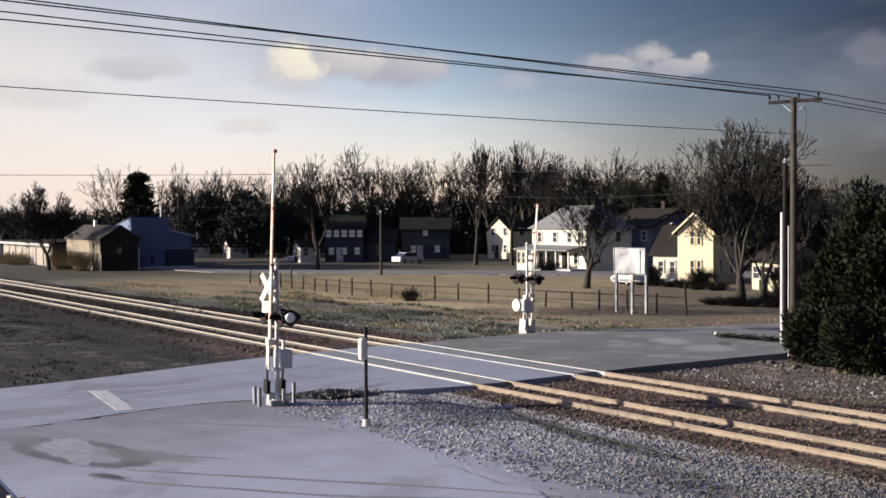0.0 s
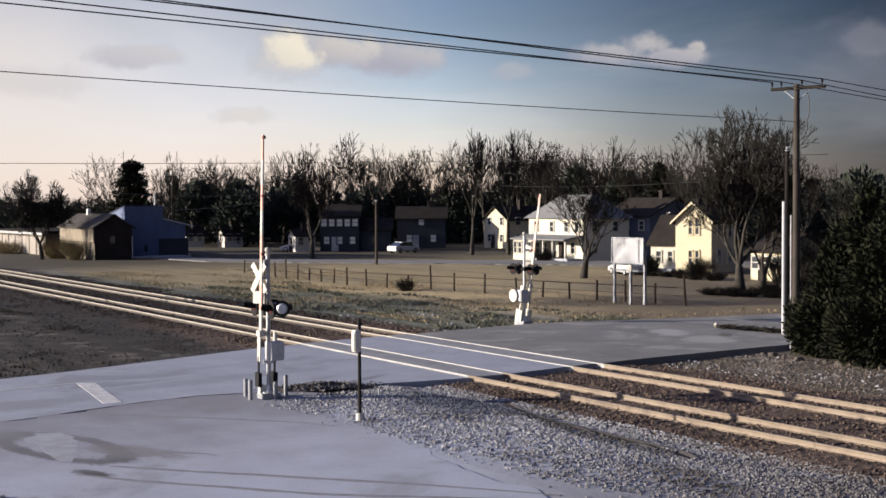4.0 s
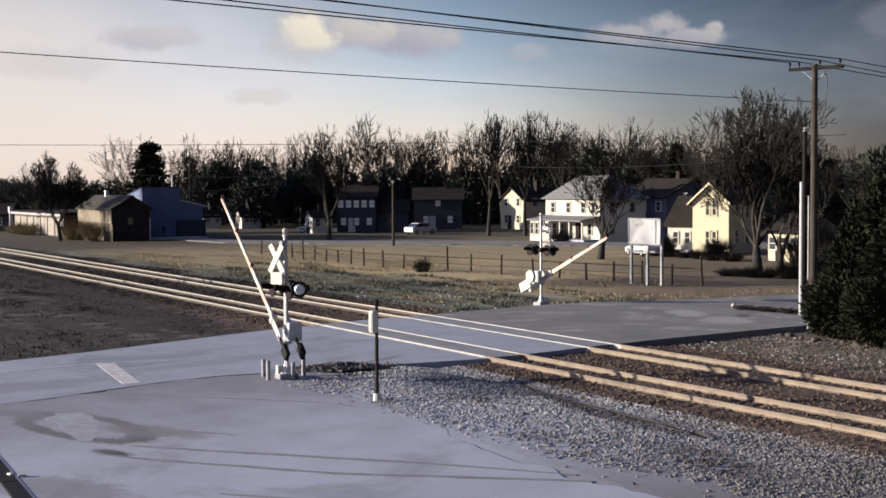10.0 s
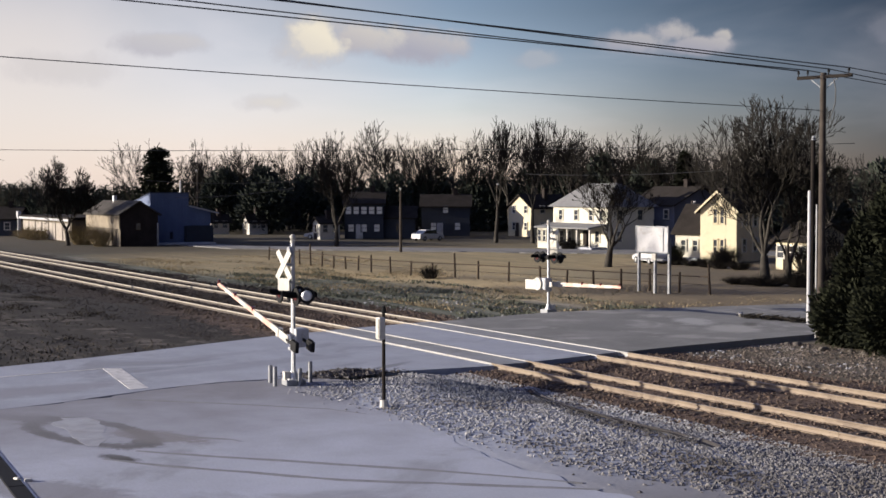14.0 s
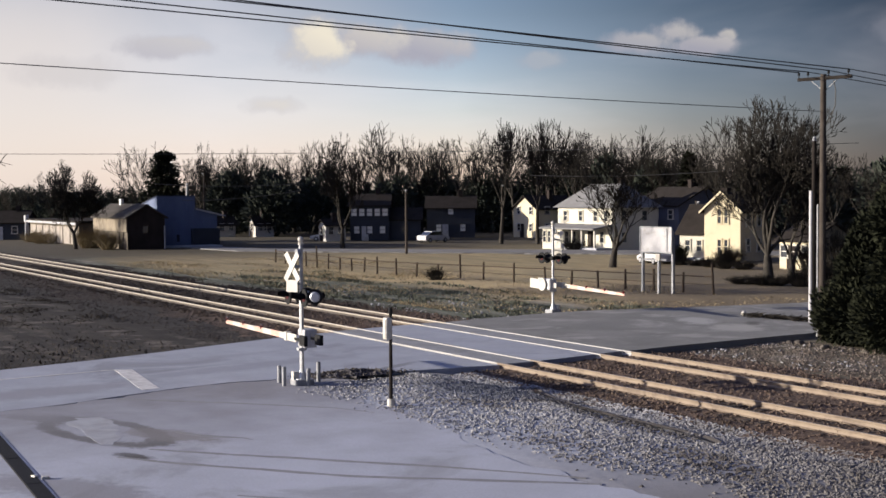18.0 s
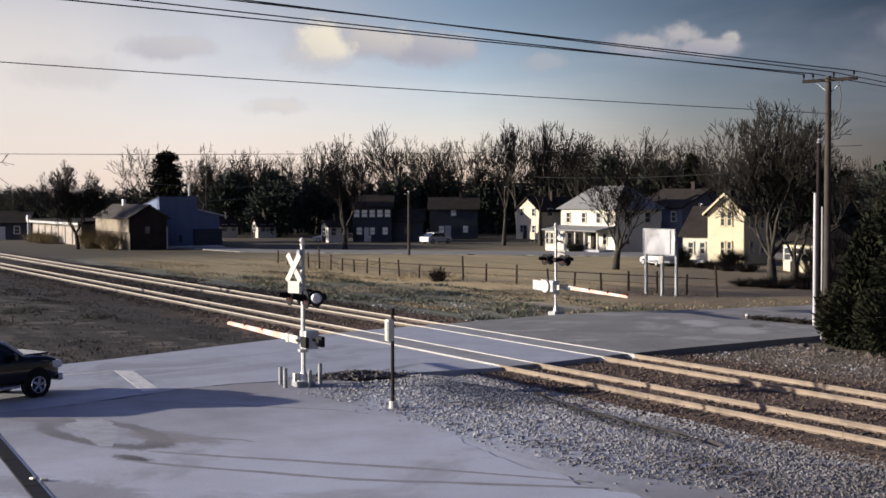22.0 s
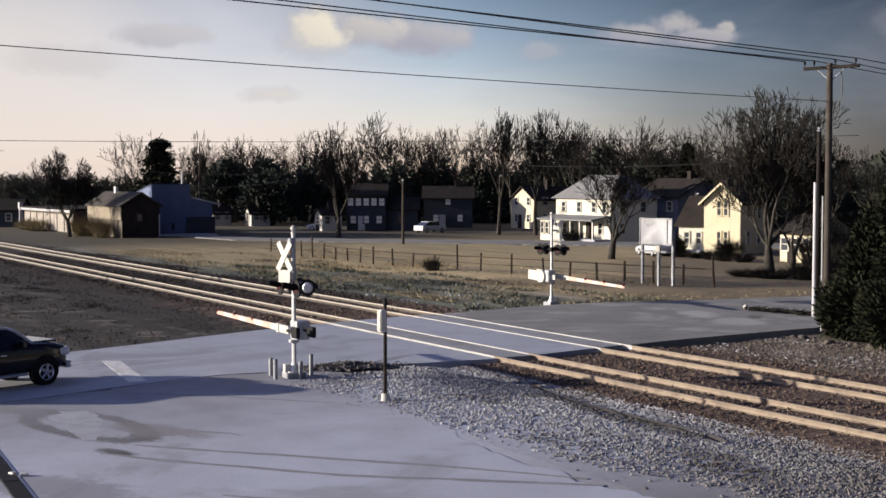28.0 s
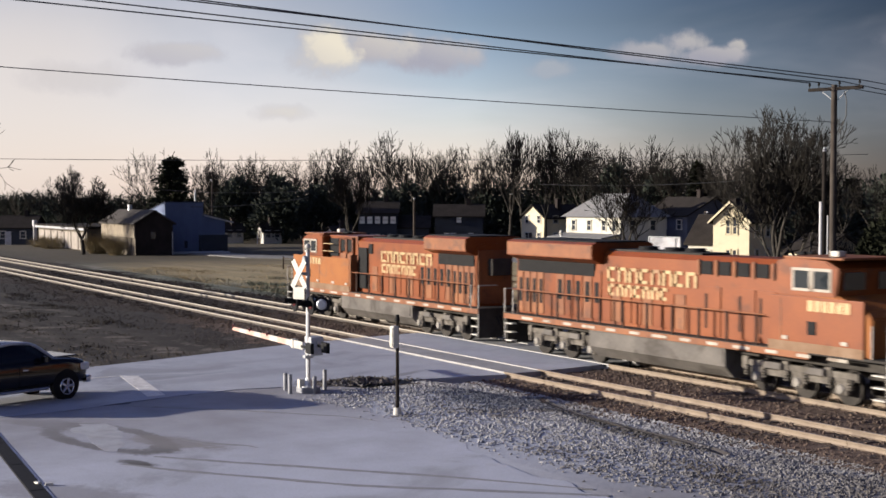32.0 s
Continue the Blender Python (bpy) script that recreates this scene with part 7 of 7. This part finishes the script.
            add("hood_opening", M["black"], ((X(9.55), s * 0.99, 3.86), (0.42, 0.04, 0.5)), bevel=0.01)
    else:
        for s in (-1, 1):
            for k in range(5):
                d = 4.9 + k * 0.92
                add("upper_opening", M["black"], ((X(d), s * 0.985, 4.0), (0.56, 0.05, 0.46)), bevel=0.01, text="dark upper opening")
                add("opening_frame", D, ((X(d + 0.42), s * 0.99, 4.0), (0.10, 0.07, 0.56)), bevel=0.01)
            for d in (5.6, 6.6, 8.3):
                add("hood_door", O, ((X(d), s * 0.965, 2.5), (0.84, 0.05, 1.7)), bevel=0.012)
                add("door_louvre", M["stanchion"], ((X(d + 0.3), s * 0.995, 2.5), (0.12, 0.02, 1.2)), bevel=0.004)
    # long hood
    bm = bmesh.new()
    prism(bm, [(-0.95, 1.6), (0.95, 1.6), (0.95, 4.22), (0.72, 4.40), (-0.72, 4.40), (-0.95, 4.22)], "x", X(min(8.2, side - 0.2)), X(wing[1] + 0.05))
    hood = part("hood", bm, O, e)
    add("roof_walk", M["bogie"], ((X(12.6), 0, 4.43), (6.8, 1.35, 0.08)), bevel=0.02, parent=hood, text="dark sooty roof panels")
    for d in (10.3, 11.5, 13.0):
        bm = bmesh.new()
        rod(bm, (X(d), 0, 4.42), (X(d), 0, 4.60), 0.42, 0.36, 16)
        part("exhaust_cowl", bm, M["black"], hood)
    for s in (-1, 1):
        # hood doors: narrow raised panels with gaps
        for k in range(13):
            d = 10.0 + k * 0.62
            tall = 1.25 if k < 8 else 1.9
            add("hood_door", O if k % 3 else D, ((X(d), s * 0.965, 1.72 + tall / 2), (0.54, 0.05, tall)), bevel=0.012, parent=hood)
            if k >= 8:
                add("door_louvre", M["black"], ((X(d), s * 0.995, 2.75), (0.26, 0.02, 0.80)), bevel=0.004, parent=hood)
        for k in range(4):
            d = wing[1] - 1.75 + k * 0.5
            add("hood_door", D, ((X(d), s * 0.965, 2.55), (0.42, 0.05, 1.75)), bevel=0.012, parent=hood)
            add("door_louvre", M["black"], ((X(d - 0.05), s * 0.995, 2.6), (0.2, 0.02, 1.0)), bevel=0.004, parent=hood)
        # marking in plain blocks: an upper row and a lower row
        for count, step, high, z in ((8, 0.66, 0.56, 3.52), (7, 0.52, 0.46, 2.93)):
            for k in range(count):
                c, w = X(mark + way * k * step), step * 0.42
                bars = [((c - way * (w - 0.07), s * 0.995, z), (0.14, 0.012, high)), ((c + 0.03, s * 0.995, z + high / 2 - 0.06), (w * 1.6, 0.012, 0.12))]
                bars += [((c + way * (w - 0.07), s * 0.995, z - 0.06), (0.12, 0.012, high - 0.12))] if k % 3 else [((c + 0.03, s * 0.995, z - high / 2 + 0.06), (w * 1.6, 0.012, 0.12))]
                add("marking_block", M["cream"], *bars, bevel=0.0, text="cream block of the side marking")
    # radiator with wings; black panels hold the slot and painted shadow under them
    bm = bmesh.new()
    prism(bm, [(-0.95, 3.86), (-1.5, 4.06), (-1.5, 4.62), (-1.3, 4.70), (1.3, 4.70), (1.5, 4.62), (1.5, 4.06), (0.95, 3.86)], "x", X(wing[0]), X(wing[1]))
    rad = part("radiator", bm, O, e, "orange radiator housing with overhanging wings")
    add("radiator_top", M["black"], ((X(sum(wing) / 2), 0, 4.72), (wing[1] - wing[0] - 0.2, 2.5, 0.06)), bevel=0.01, parent=rad, text="dark radiator screen")
    for s in (-1, 1):
        add("radiator_recess", M["black"], ((X(sum(wing) / 2 + 0.2), s * 0.985, 3.62), (wing[1] - wing[0] - 0.6, 0.05, 0.50)), bevel=0.01, parent=rad)
        add("wing_face", D, ((X(sum(wing) / 2), s * 1.51, 4.34), (wing[1] - wing[0] - 0.06, 0.03, 0.50)), bevel=0.008, parent=rad)
    add("rear_box", M["bogie"], ((X(wing[1] + 0.25), 0.1, 3.35), (0.5, 1.0, 0.75)), bevel=0.03)
    add("rear_wall", D, ((X(wing[1] + 0.08), 0, 2.9), (0.06, 1.8, 2.4)), bevel=0.02)
    # tank
    bm = bmesh.new()
    prism(bm, [(-1.05, 0.32), (1.05, 0.32), (1.45, 0.72), (1.45, 1.36), (-1.45, 1.36), (-1.45, 0.72)], "x", X(7.1), X(14.8))
    tank = part("fuel_tank", bm, M["tank"], e, "dusty grey fuel tank")
    for s in (-1, 1):
        add("tank_panel", M["tank"], ((X(10.9), s * 1.46, 1.05), (7.4, 0.02, 0.50)), bevel=0.004, parent=tank, text="pale upper side of the tank")
        bm = bmesh.new()
        rod(bm, (X(9.2), s * 1.32, 1.50), (X(11.6), s * 1.32, 1.50), 0.10, 0.10, 10)
        part("air_pipe", bm, M["tank"], e)
    # bogies
    for centre in (X(4.0), X(16.9)):
        for s in (-1, 1):
            bm = bmesh.new()
            box(bm, (centre, s * 1.08, 0.92), (5.0, 0.16, 0.28), 0.04)
            for k in (-1, 0, 1):
                box(bm, (centre + k * 1.85, s * 1.10, 0.62), (0.50, 0.20, 0.52), 0.05)
                box(bm, (centre + k * 1.85 + 0.55, s * 1.12, 0.95), (0.28, 0.18, 0.42), 0.04)
            box(bm, (centre + 0.92, s * 1.14, 0.72), (0.85, 0.14, 0.20), 0.03)
            box(bm, (centre - 0.92, s * 1.14, 0.72), (0.85, 0.14, 0.20), 0.03)
            frame_part = part("bogie_frame", bm, M["dustybogie"], e)
            for k in (-1, 0, 1):
                for dx in (-0.42, 0.42):
                    bm = bmesh.new()
                    for n in range(4):
                        rod(bm, (centre + k * 1.85 + dx, s * 1.22, 0.55 + n * 0.09), (centre + k * 1.85 + dx, s * 1.22, 0.60 + n * 0.09), 0.095, 0.095, 8)
                    part("spring", bm, M["dustybogie"], frame_part)
            for k in (-1, 1):
                bm = bmesh.new()
                box(bm, (centre + k * 0.92, s * 1.26, 0.98), (0.62, 0.16, 0.22), 0.03)
                rod(bm, (centre + k * 0.92 - 0.3, s * 1.28, 0.98), (centre + k * 0.92 + 0.42, s * 1.28, 0.90), 0.06, 0.05, 8)
                part("brake_cylinder", bm, M["tank"], frame_part)
            for k in (-1, 0, 1):
                bm = bmesh.new()
                rod(bm, (centre + k * 1.85, s * 1.20, 0.54), (centre + k * 1.85, s * 1.27, 0.54), 0.17, 0.14, 12)
                part("axle_box", bm, M["dustymetal"], frame_part)
        for k in (-1, 0, 1):
            bm = bmesh.new()
            for s in (-1, 1):
                rod(bm, (centre + k * 1.85, s * 0.68, 0.53), (centre + k * 1.85, s * 0.82, 0.53), 0.53, 0.53, 24)
                rod(bm, (centre + k * 1.85, s * 0.64, 0.53), (centre + k * 1.85, s * 0.68, 0.53), 0.56, 0.56, 24)
            rod(bm, (centre + k * 1.85, -0.7, 0.53), (centre + k * 1.85, 0.7, 0.53), 0.1, 0.1, 10)
            part("wheelset", bm, M["bogie"], e)
    # ends: pilots, steps, couplers
    for sx in (-1, 1):
        bm = bmesh.new()
        prism(bm, [(-1.42, 0.28), (1.42, 0.28), (1.45, 1.55), (-1.45, 1.55)], "x", sx * 10.30 - 0.06, sx * 10.30 + 0.06)
        part("pilot", bm, M["bogie"], e)
        bm = bmesh.new()
        box(bm, (sx * 10.85, 0, 0.88), (1.0, 0.28, 0.32), 0.05)
        box(bm, (sx * 11.35, 0.06, 0.88), (0.26, 0.36, 0.42), 0.05)
        part("coupler", bm, M["bogie"], e)
        for s in (-1, 1):
            for k, z in enumerate((0.42, 0.78, 1.14)):
                add("step", M["white"], ((sx * 10.05, s * 1.36, z), (0.50, 0.26, 0.05)), bevel=0.006)
            bm = bmesh.new()
            rod(bm, (sx * 10.38, s * 1.46, 0.5), (sx * 10.38, s * 1.46, 2.6), 0.025, 0.025, 8)
            rod(bm, (sx * 9.75, s * 1.46, 1.6), (sx * 9.75, s * 1.46, 2.6), 0.025, 0.025, 8)
            rod(bm, (sx * 10.38, s * 1.46, 2.6), (sx * 10.38, s * 0.5, 2.6), 0.022, 0.022, 8)
            part("step_rail", bm, M["white"], e, "white step handrail")
        for y in (-0.55, -0.35, 0.35, 0.55):
            bm = bmesh.new()
            pts = [Vector((sx * 10.42, y, 1.25)), Vector((sx * 10.75, y, 0.80)), Vector((sx * 10.95, y, 0.55))]
            for p, q in zip(pts, pts[1:]):
                rod(bm, p, q, 0.035, 0.035, 6)
            part("air_hose", bm, M["black"], e)
    # walkway handrails
    for s in (-1, 1):
        for k in range(9 if side > 8 else 11):
            d = 8.9 + k * 1.40 if side > 8 else 5.6 + k * 1.42
            add("stanchion", M["stanchion"], ((X(d), s * 1.46, 2.10), (0.09, 0.06, 1.02)), bevel=0.006)
        bm = bmesh.new()
        rod(bm, (X(side + 0.2), s * 1.46, 2.62), (X(20.2), s * 1.46, 2.62), 0.024, 0.024, 8)
        part("handrail", bm, D, e)
    bm = bmesh.new()
    for y, l in ((-0.12, 0.5), (0, 0.65), (0.12, 0.4)):
        rod(bm, (X(5.2), y, 4.58), (X(5.2 - l), y, 4.60), 0.03, 0.085, 10)
    part("horn", bm, M["black"], e)
    bm = bmesh.new()
    box(bm, (X(3.0), 0.5, 4.66), (0.35, 0.35, 0.18), 0.04)
    part("antenna_dome", bm, M["white"], e)
    return e


LEAD = locomotive("orange-red freight engine leading, with cream side marking", (3.35, 3.72, 4.09, 4.46), (16.0, 19.8), 11.0, 1, 8.1)
TRAIL = locomotive("orange-red freight engine running cab last behind another", (1.65, 1.95, 2.25, 2.55, 2.85, 3.15), (14.6, 20.6), 14.0, -1, 5.0)


# ---- pickup truck ----
def pickup():
    """A black crew-cab pickup; local +x is forward, the ground is z = 0, the front bumper at x = 0."""
    p = thing("pickup_truck", pose(0, 0, 0), "black crew-cab pickup truck waiting at the stop line", "pickup truck")
    K = M["carblack"]
    # body: sections from the nose to the tail gate (x, bottom, top, half width)
    bm = bmesh.new()
    rings = []
    for x, lo, hi, w in ((0.0, 0.62, 1.00, 0.78), (-0.05, 0.55, 1.10, 0.88), (-0.16, 0.50, 1.20, 0.95), (-0.45, 0.47, 1.27, 0.995), (-1.0, 0.46, 1.32, 1.01), (-1.5, 0.45, 1.35, 1.01), (-2.6, 0.45, 1.36, 1.005), (-3.9, 0.45, 1.36, 1.005), (-4.0, 0.47, 1.38, 1.01), (-5.6, 0.52, 1.39, 1.0), (-5.78, 0.60, 1.34, 0.96)):
        half = [(0.0, lo), (w * 0.90, lo), (w * 0.985, lo + 0.12), (w, lo + 0.34), (w * 0.985, hi - 0.20), (w * 0.955, hi - 0.08), (w * 0.86, hi - 0.01), (w * 0.5, hi + 0.015), (0.0, hi + 0.02)]
        rings.append([bm.verts.new((x, y, z)) for y, z in half] + [bm.verts.new((x, -y, z)) for y, z in reversed(half[1:-1])])
    for one, two in zip(rings, rings[1:]):
        for i in range(len(one)):
            bm.faces.new((one[i], one[(i + 1) % len(one)], two[(i + 1) % len(one)], two[i]))
    bm.faces.new(rings[0])
    bm.faces.new(list(reversed(rings[-1])))
    bmesh.ops.recalc_face_normals(bm, faces=bm.faces[:])
    part("body", bm, K, p, "glossy black body", True)
    for x in (-0.93, -4.72):
        for s in (-1, 1):
            part("wheel_arch", quick(rod, (x, s * 0.80, 0.46), (x, s * 1.012, 0.46), 0.50, 0.49, 28), M["black"], p, "dark wheel arch")
    # greenhouse: rounded roof with raked ends and tumblehome
    bm = bmesh.new()
    rings = []
    for x, top, w in ((-1.36, 1.36, 0.92), (-1.62, 1.58, 0.87), (-1.95, 1.81, 0.81), (-2.2, 1.90, 0.78), (-2.8, 1.94, 0.78), (-3.4, 1.92, 0.78), (-3.72, 1.86, 0.78), (-3.86, 1.62, 0.84), (-3.95, 1.34, 0.90)):
        half = [(0.95, 1.30), (w + (0.95 - w) * 0.25, max(1.31, top - 0.14)), (w - 0.03, max(1.32, top - 0.06)), (w - 0.12, max(1.33, top - 0.01)), (w * 0.45, top + 0.02)]
        rings.append([bm.verts.new((x, y, z)) for y, z in half] + [bm.verts.new((x, -y, z)) for y, z in reversed(half)])
    for one, two in zip(rings, rings[1:]):
        for i in range(len(one) - 1):
            bm.faces.new((one[i], one[i + 1], two[i + 1], two[i]))
    bm.faces.new(rings[0])
    bm.faces.new(list(reversed(rings[-1])))
    bmesh.ops.recalc_face_normals(bm, faces=bm.faces[:])
    cab = part("cab", bm, K, p, "", True)
    for s in (-1, 1):
        for pts in (((-1.68, 1.38), (-2.62, 1.38), (-2.62, 1.82), (-2.14, 1.82)), ((-2.74, 1.38), (-3.66, 1.38), (-3.58, 1.82), (-2.74, 1.82))):
            bm = bmesh.new()
            out = [(x, s * (0.945 - (z - 1.30) * 0.262), z) for x, z in pts]
            faces = [bm.faces.new([bm.verts.new(q) for q in out])]
            bmesh.ops.solidify(bm, geom=faces, thickness=0.012)
            part("side_window", bm, M["glass"], cab, "dark side window")
        for d in (-2.66, -3.72):
            bm = bmesh.new()
            box(bm, (d, s * 1.004, 0.85), (0.014, 0.01, 0.72))
            part("door_gap", bm, M["black"], p)
        for d in (-2.45, -3.50):
            bm = bmesh.new()
            box(bm, (d, s * 1.005, 1.06), (0.20, 0.04, 0.045), 0.012)
            part("door_handle", bm, M["chrome"], p, "chrome door handle")
        bm = bmesh.new()
        box(bm, (-1.85, s * 1.13, 1.36), (0.12, 0.26, 0.22), 0.04)
        part("mirror", bm, M["carblack"], p)
        bm = bmesh.new()
        rod(bm, (-1.62, s * 1.02, 0.42), (-4.15, s * 1.02, 0.42), 0.055, 0.055, 10)
        part("running_board", bm, M["chrome"], p, "bright running board")
        bm = bmesh.new()
        box(bm, (-0.17, s * 0.80, 0.98), (0.42, 0.36, 0.26), 0.09)
        part("headlight", bm, M["lamp"], p, "bright headlight")
        bm = bmesh.new()
        box(bm, (-5.72, s * 0.88, 0.98), (0.08, 0.16, 0.40), 0.02)
        part("tail_light", bm, M["lens"], p)
        bm = bmesh.new()
        rod(bm, (-0.02, s * 0.70, 0.50), (0.05, s * 0.70, 0.50), 0.09, 0.08, 12)
        part("fog_light", bm, M["lamp"], p)
    # added pale strips paint the sky's glint along roof edge and front pillars
    for s in (-1, 1):
        bm = bmesh.new()
        edge = [(-3.72, s * 0.765, 1.82), (-2.8, s * 0.765, 1.905), (-2.2, s * 0.765, 1.865), (-1.95, s * 0.795, 1.775), (-1.62, s * 0.86, 1.545), (-1.38, s * 0.92, 1.36)]
        for p0, p1 in zip(edge, edge[1:]):
            rod(bm, p0, p1, 0.045, None, 8)
        part("roof_trim", bm, M["roofglint"], cab, "added pale strip for the sky's reflection on the roof edge")
    bm = bmesh.new()
    faces = [bm.faces.new([bm.verts.new(q) for q in ((-1.42, -0.78, 1.44), (-1.42, 0.78, 1.44), (-1.97, 0.62, 1.855), (-1.97, -0.62, 1.855))])]
    bmesh.ops.solidify(bm, geom=faces, thickness=0.012)
    part("windscreen", bm, M["glass"], cab)
    bm = bmesh.new()
    box(bm, (-0.02, 0, 0.56), (0.22, 1.96, 0.24), 0.07)
    part("front_bumper", bm, M["chrome"], p, "chrome bumper")
    bm = bmesh.new()
    box(bm, (-5.80, 0, 0.62), (0.18, 1.9, 0.22), 0.06)
    part("rear_bumper", bm, M["chrome"], p, "chrome bumper")
    bm = bmesh.new()
    box(bm, (-0.06, 0, 0.90), (0.10, 1.15, 0.36), 0.03)
    part("grille", bm, M["chrome"], p)
    bm = bmesh.new()
    box(bm, (-0.82, 0, 1.335), (1.05, 1.46, 0.06), 0.028)
    part("bonnet_bulge", bm, K, p)
    bm = bmesh.new()
    box(bm, (-4.80, 0, 1.32), (1.55, 1.66, 0.04), 0.01)
    part("bed_cover", bm, M["black"], p)
    for x in (-0.90, -4.72):
        for s in (-1, 1):
            bm = bmesh.new()
            rod(bm, (x, s * 0.76, 0.40), (x, s * 1.0, 0.40), 0.40, 0.40, 28)
            bmesh.ops.bevel(bm, geom=[e for e in bm.edges if abs(e.verts[0].co.y - e.verts[1].co.y) < 0.01 and e.calc_length() < 0.2], offset=0.03, segments=2, affect="EDGES")
            wheel = part("wheel", bm, M["tyre"], p, "black tyre")
            bm = bmesh.new()
            rod(bm, (x, s * 0.99, 0.40), (x, s * 1.004, 0.40), 0.25, 0.24, 24)
            part("brake_disc", bm, M["bogie"], wheel, "dark hollow behind the spokes")
            bm = bmesh.new()
            for k in range(24):
                a, b = radians(15 * k), radians(15 * (k + 1))
                rod(bm, (x + 0.25 * math.cos(a), s * 1.012, 0.40 + 0.25 * math.sin(a)), (x + 0.25 * math.cos(b), s * 1.012, 0.40 + 0.25 * math.sin(b)), 0.022, None, 6, False)
            rod(bm, (x, s * 1.0, 0.40), (x, s * 1.035, 0.40), 0.07, 0.05, 14)
            for k in range(5):
                a = radians(72 * k + 10)
                box(bm, (0, 0, 0.15), (0.09, 0.03, 0.20), 0.01, Matrix.Translation((x, s * 1.02, 0.40)) @ Matrix.Rotation(a, 4, "Y"))
            part("rim", bm, M["chrome"], wheel, "bright spoked rim")
    return p


TRUCK = pickup()


def parked_car(x, y, turn, paint, label, van=False):
    c = thing("parked_car", pose(x, y, -0.28, 0, 0, turn), label, "car", "parked cars")
    bm = bmesh.new()
    top = 1.85 if van else 1.0
    prism(bm, [(0, 0.3), (0, 0.75), (0.9, 0.92), (1.6, top), (4.1, top), (4.5, 0.95), (4.6, 0.85), (4.6, 0.3)] if van else [(0, 0.3), (0, 0.7), (1.1, 0.92), (4.3, 0.98), (4.5, 0.9), (4.5, 0.3)], "y", -0.88, 0.88)
    bmesh.ops.bevel(bm, geom=bm.edges[:], offset=0.05, segments=2, affect="EDGES")
    part("body", bm, paint, c)
    bm = bmesh.new()
    if van:
        box(bm, (2.7, 0, 1.45), (2.5, 1.70, 0.48), 0.05)
    else:
        prism(bm, [(1.05, 0.92), (1.75, 1.42), (3.2, 1.44), (4.0, 0.96)], "y", -0.74, 0.74)
    part("glasshouse", bm, M["glass"], c, "dark glass")
    if not van:
        bm = bmesh.new()
        box(bm, (2.5, 0, 1.44), (1.5, 1.4, 0.06), 0.02)
        part("roof", bm, paint, c)
    for wx in (0.85, 3.7):
        for s in (-1, 1):
            bm = bmesh.new()
            rod(bm, (wx, s * 0.72, 0.32), (wx, s * 0.92, 0.32), 0.32, 0.32, 18)
            wheel = part("wheel", bm, M["tyre"], c)
            part("rim", quick(rod, (wx, s * 0.915, 0.32), (wx, s * 0.93, 0.32), 0.2, 0.18, 14), M["silver"], wheel)


parked_car(-157.5, 93.0, -75, M["carwhite"], "white car parked on the street")
parked_car(-172.5, 80.0, 60, M["carwhite"], "white car parked before a dark house")
parked_car(-98.5, 79.7, -15, M["carwhite"], "white car parked behind the sign board")

# ---- loose stones and the pieces of the tracks ----
make_tracks()
make_stones()
make_bank()
make_gully()


# ---- what moves ----
NEAR_GATE = [(0, 95), (3.5, 95), (4.2, 91), (5.0, 77), (5.5, 70), (6, 66), (7, 61.5), (8, 53.5), (9, 45), (10, 38), (11, 31.5), (12, 24.5), (13, 17.7), (14, 11), (14.5, 8), (15.5, 2), (16.2, -0.3), (17, -0.3), (32, -0.3)]
FAR_GATE = [(0, 84), (3.5, 84), (4.2, 76), (5.0, 63), (5.5, 58), (6, 54), (7, 46), (8, 38), (9, 30.5), (10, 24), (11, 18), (12, 12), (13, 6.2), (14, 1.5), (15, -1.8), (16, -2.4), (32, -2.4)]
# metres by which the truck still has to roll to its stop
TRUCK_WAY = [(0, 165), (6, 110), (12, 56), (16, 26), (18, 14.4), (19, 8.8), (20, 4.2), (20.4, 2.98), (21.0, 1.98), (21.5, 1.35), (22.0, 0.90), (22.5, 0.50), (23.0, 0.17), (23.5, 0.03), (24.0, 0.0), (26, 0.0), (32, 0.0)]


def truck_pose(left):
    """The truck's pose with that many metres to go: straight up the road, then bearing with it."""
    bend = min(left, 8.0)
    turn = 22.0 * (1 - max(0.0, min(1.0, (left - 3.0) / 8.0)))
    return pose(-44.85 + 0.40 * bend, 11.78 - 0.92 * left, -0.06, 0, 0, 90 + turn)


LEAD_FRONT, SPEED, TRACK_Y = -48.83, 22.5, RAILS[2] + GAUGE / 2


def motions():
    walk(NEAR_ARM, [(t, pose(0, -0.28, 1.62, 0, a, 0)) for t, a in NEAR_GATE])
    walk(FAR_ARM, [(t, pose(0, -0.28, 1.55, 0, a, 0)) for t, a in FAR_GATE])
    walk(TRUCK, [(t, truck_pose(left)) for t, left in TRUCK_WAY])
    for engine, behind, turn in ((LEAD, 10.45, 0), (TRAIL, 10.45 + 22.9, 180)):
        walk(engine, [(t, pose(LEAD_FRONT + SPEED * (31 - t) + behind, TRACK_Y, 0, 0, 0, turn)) for t in range(0, 33, 2)])


motions()
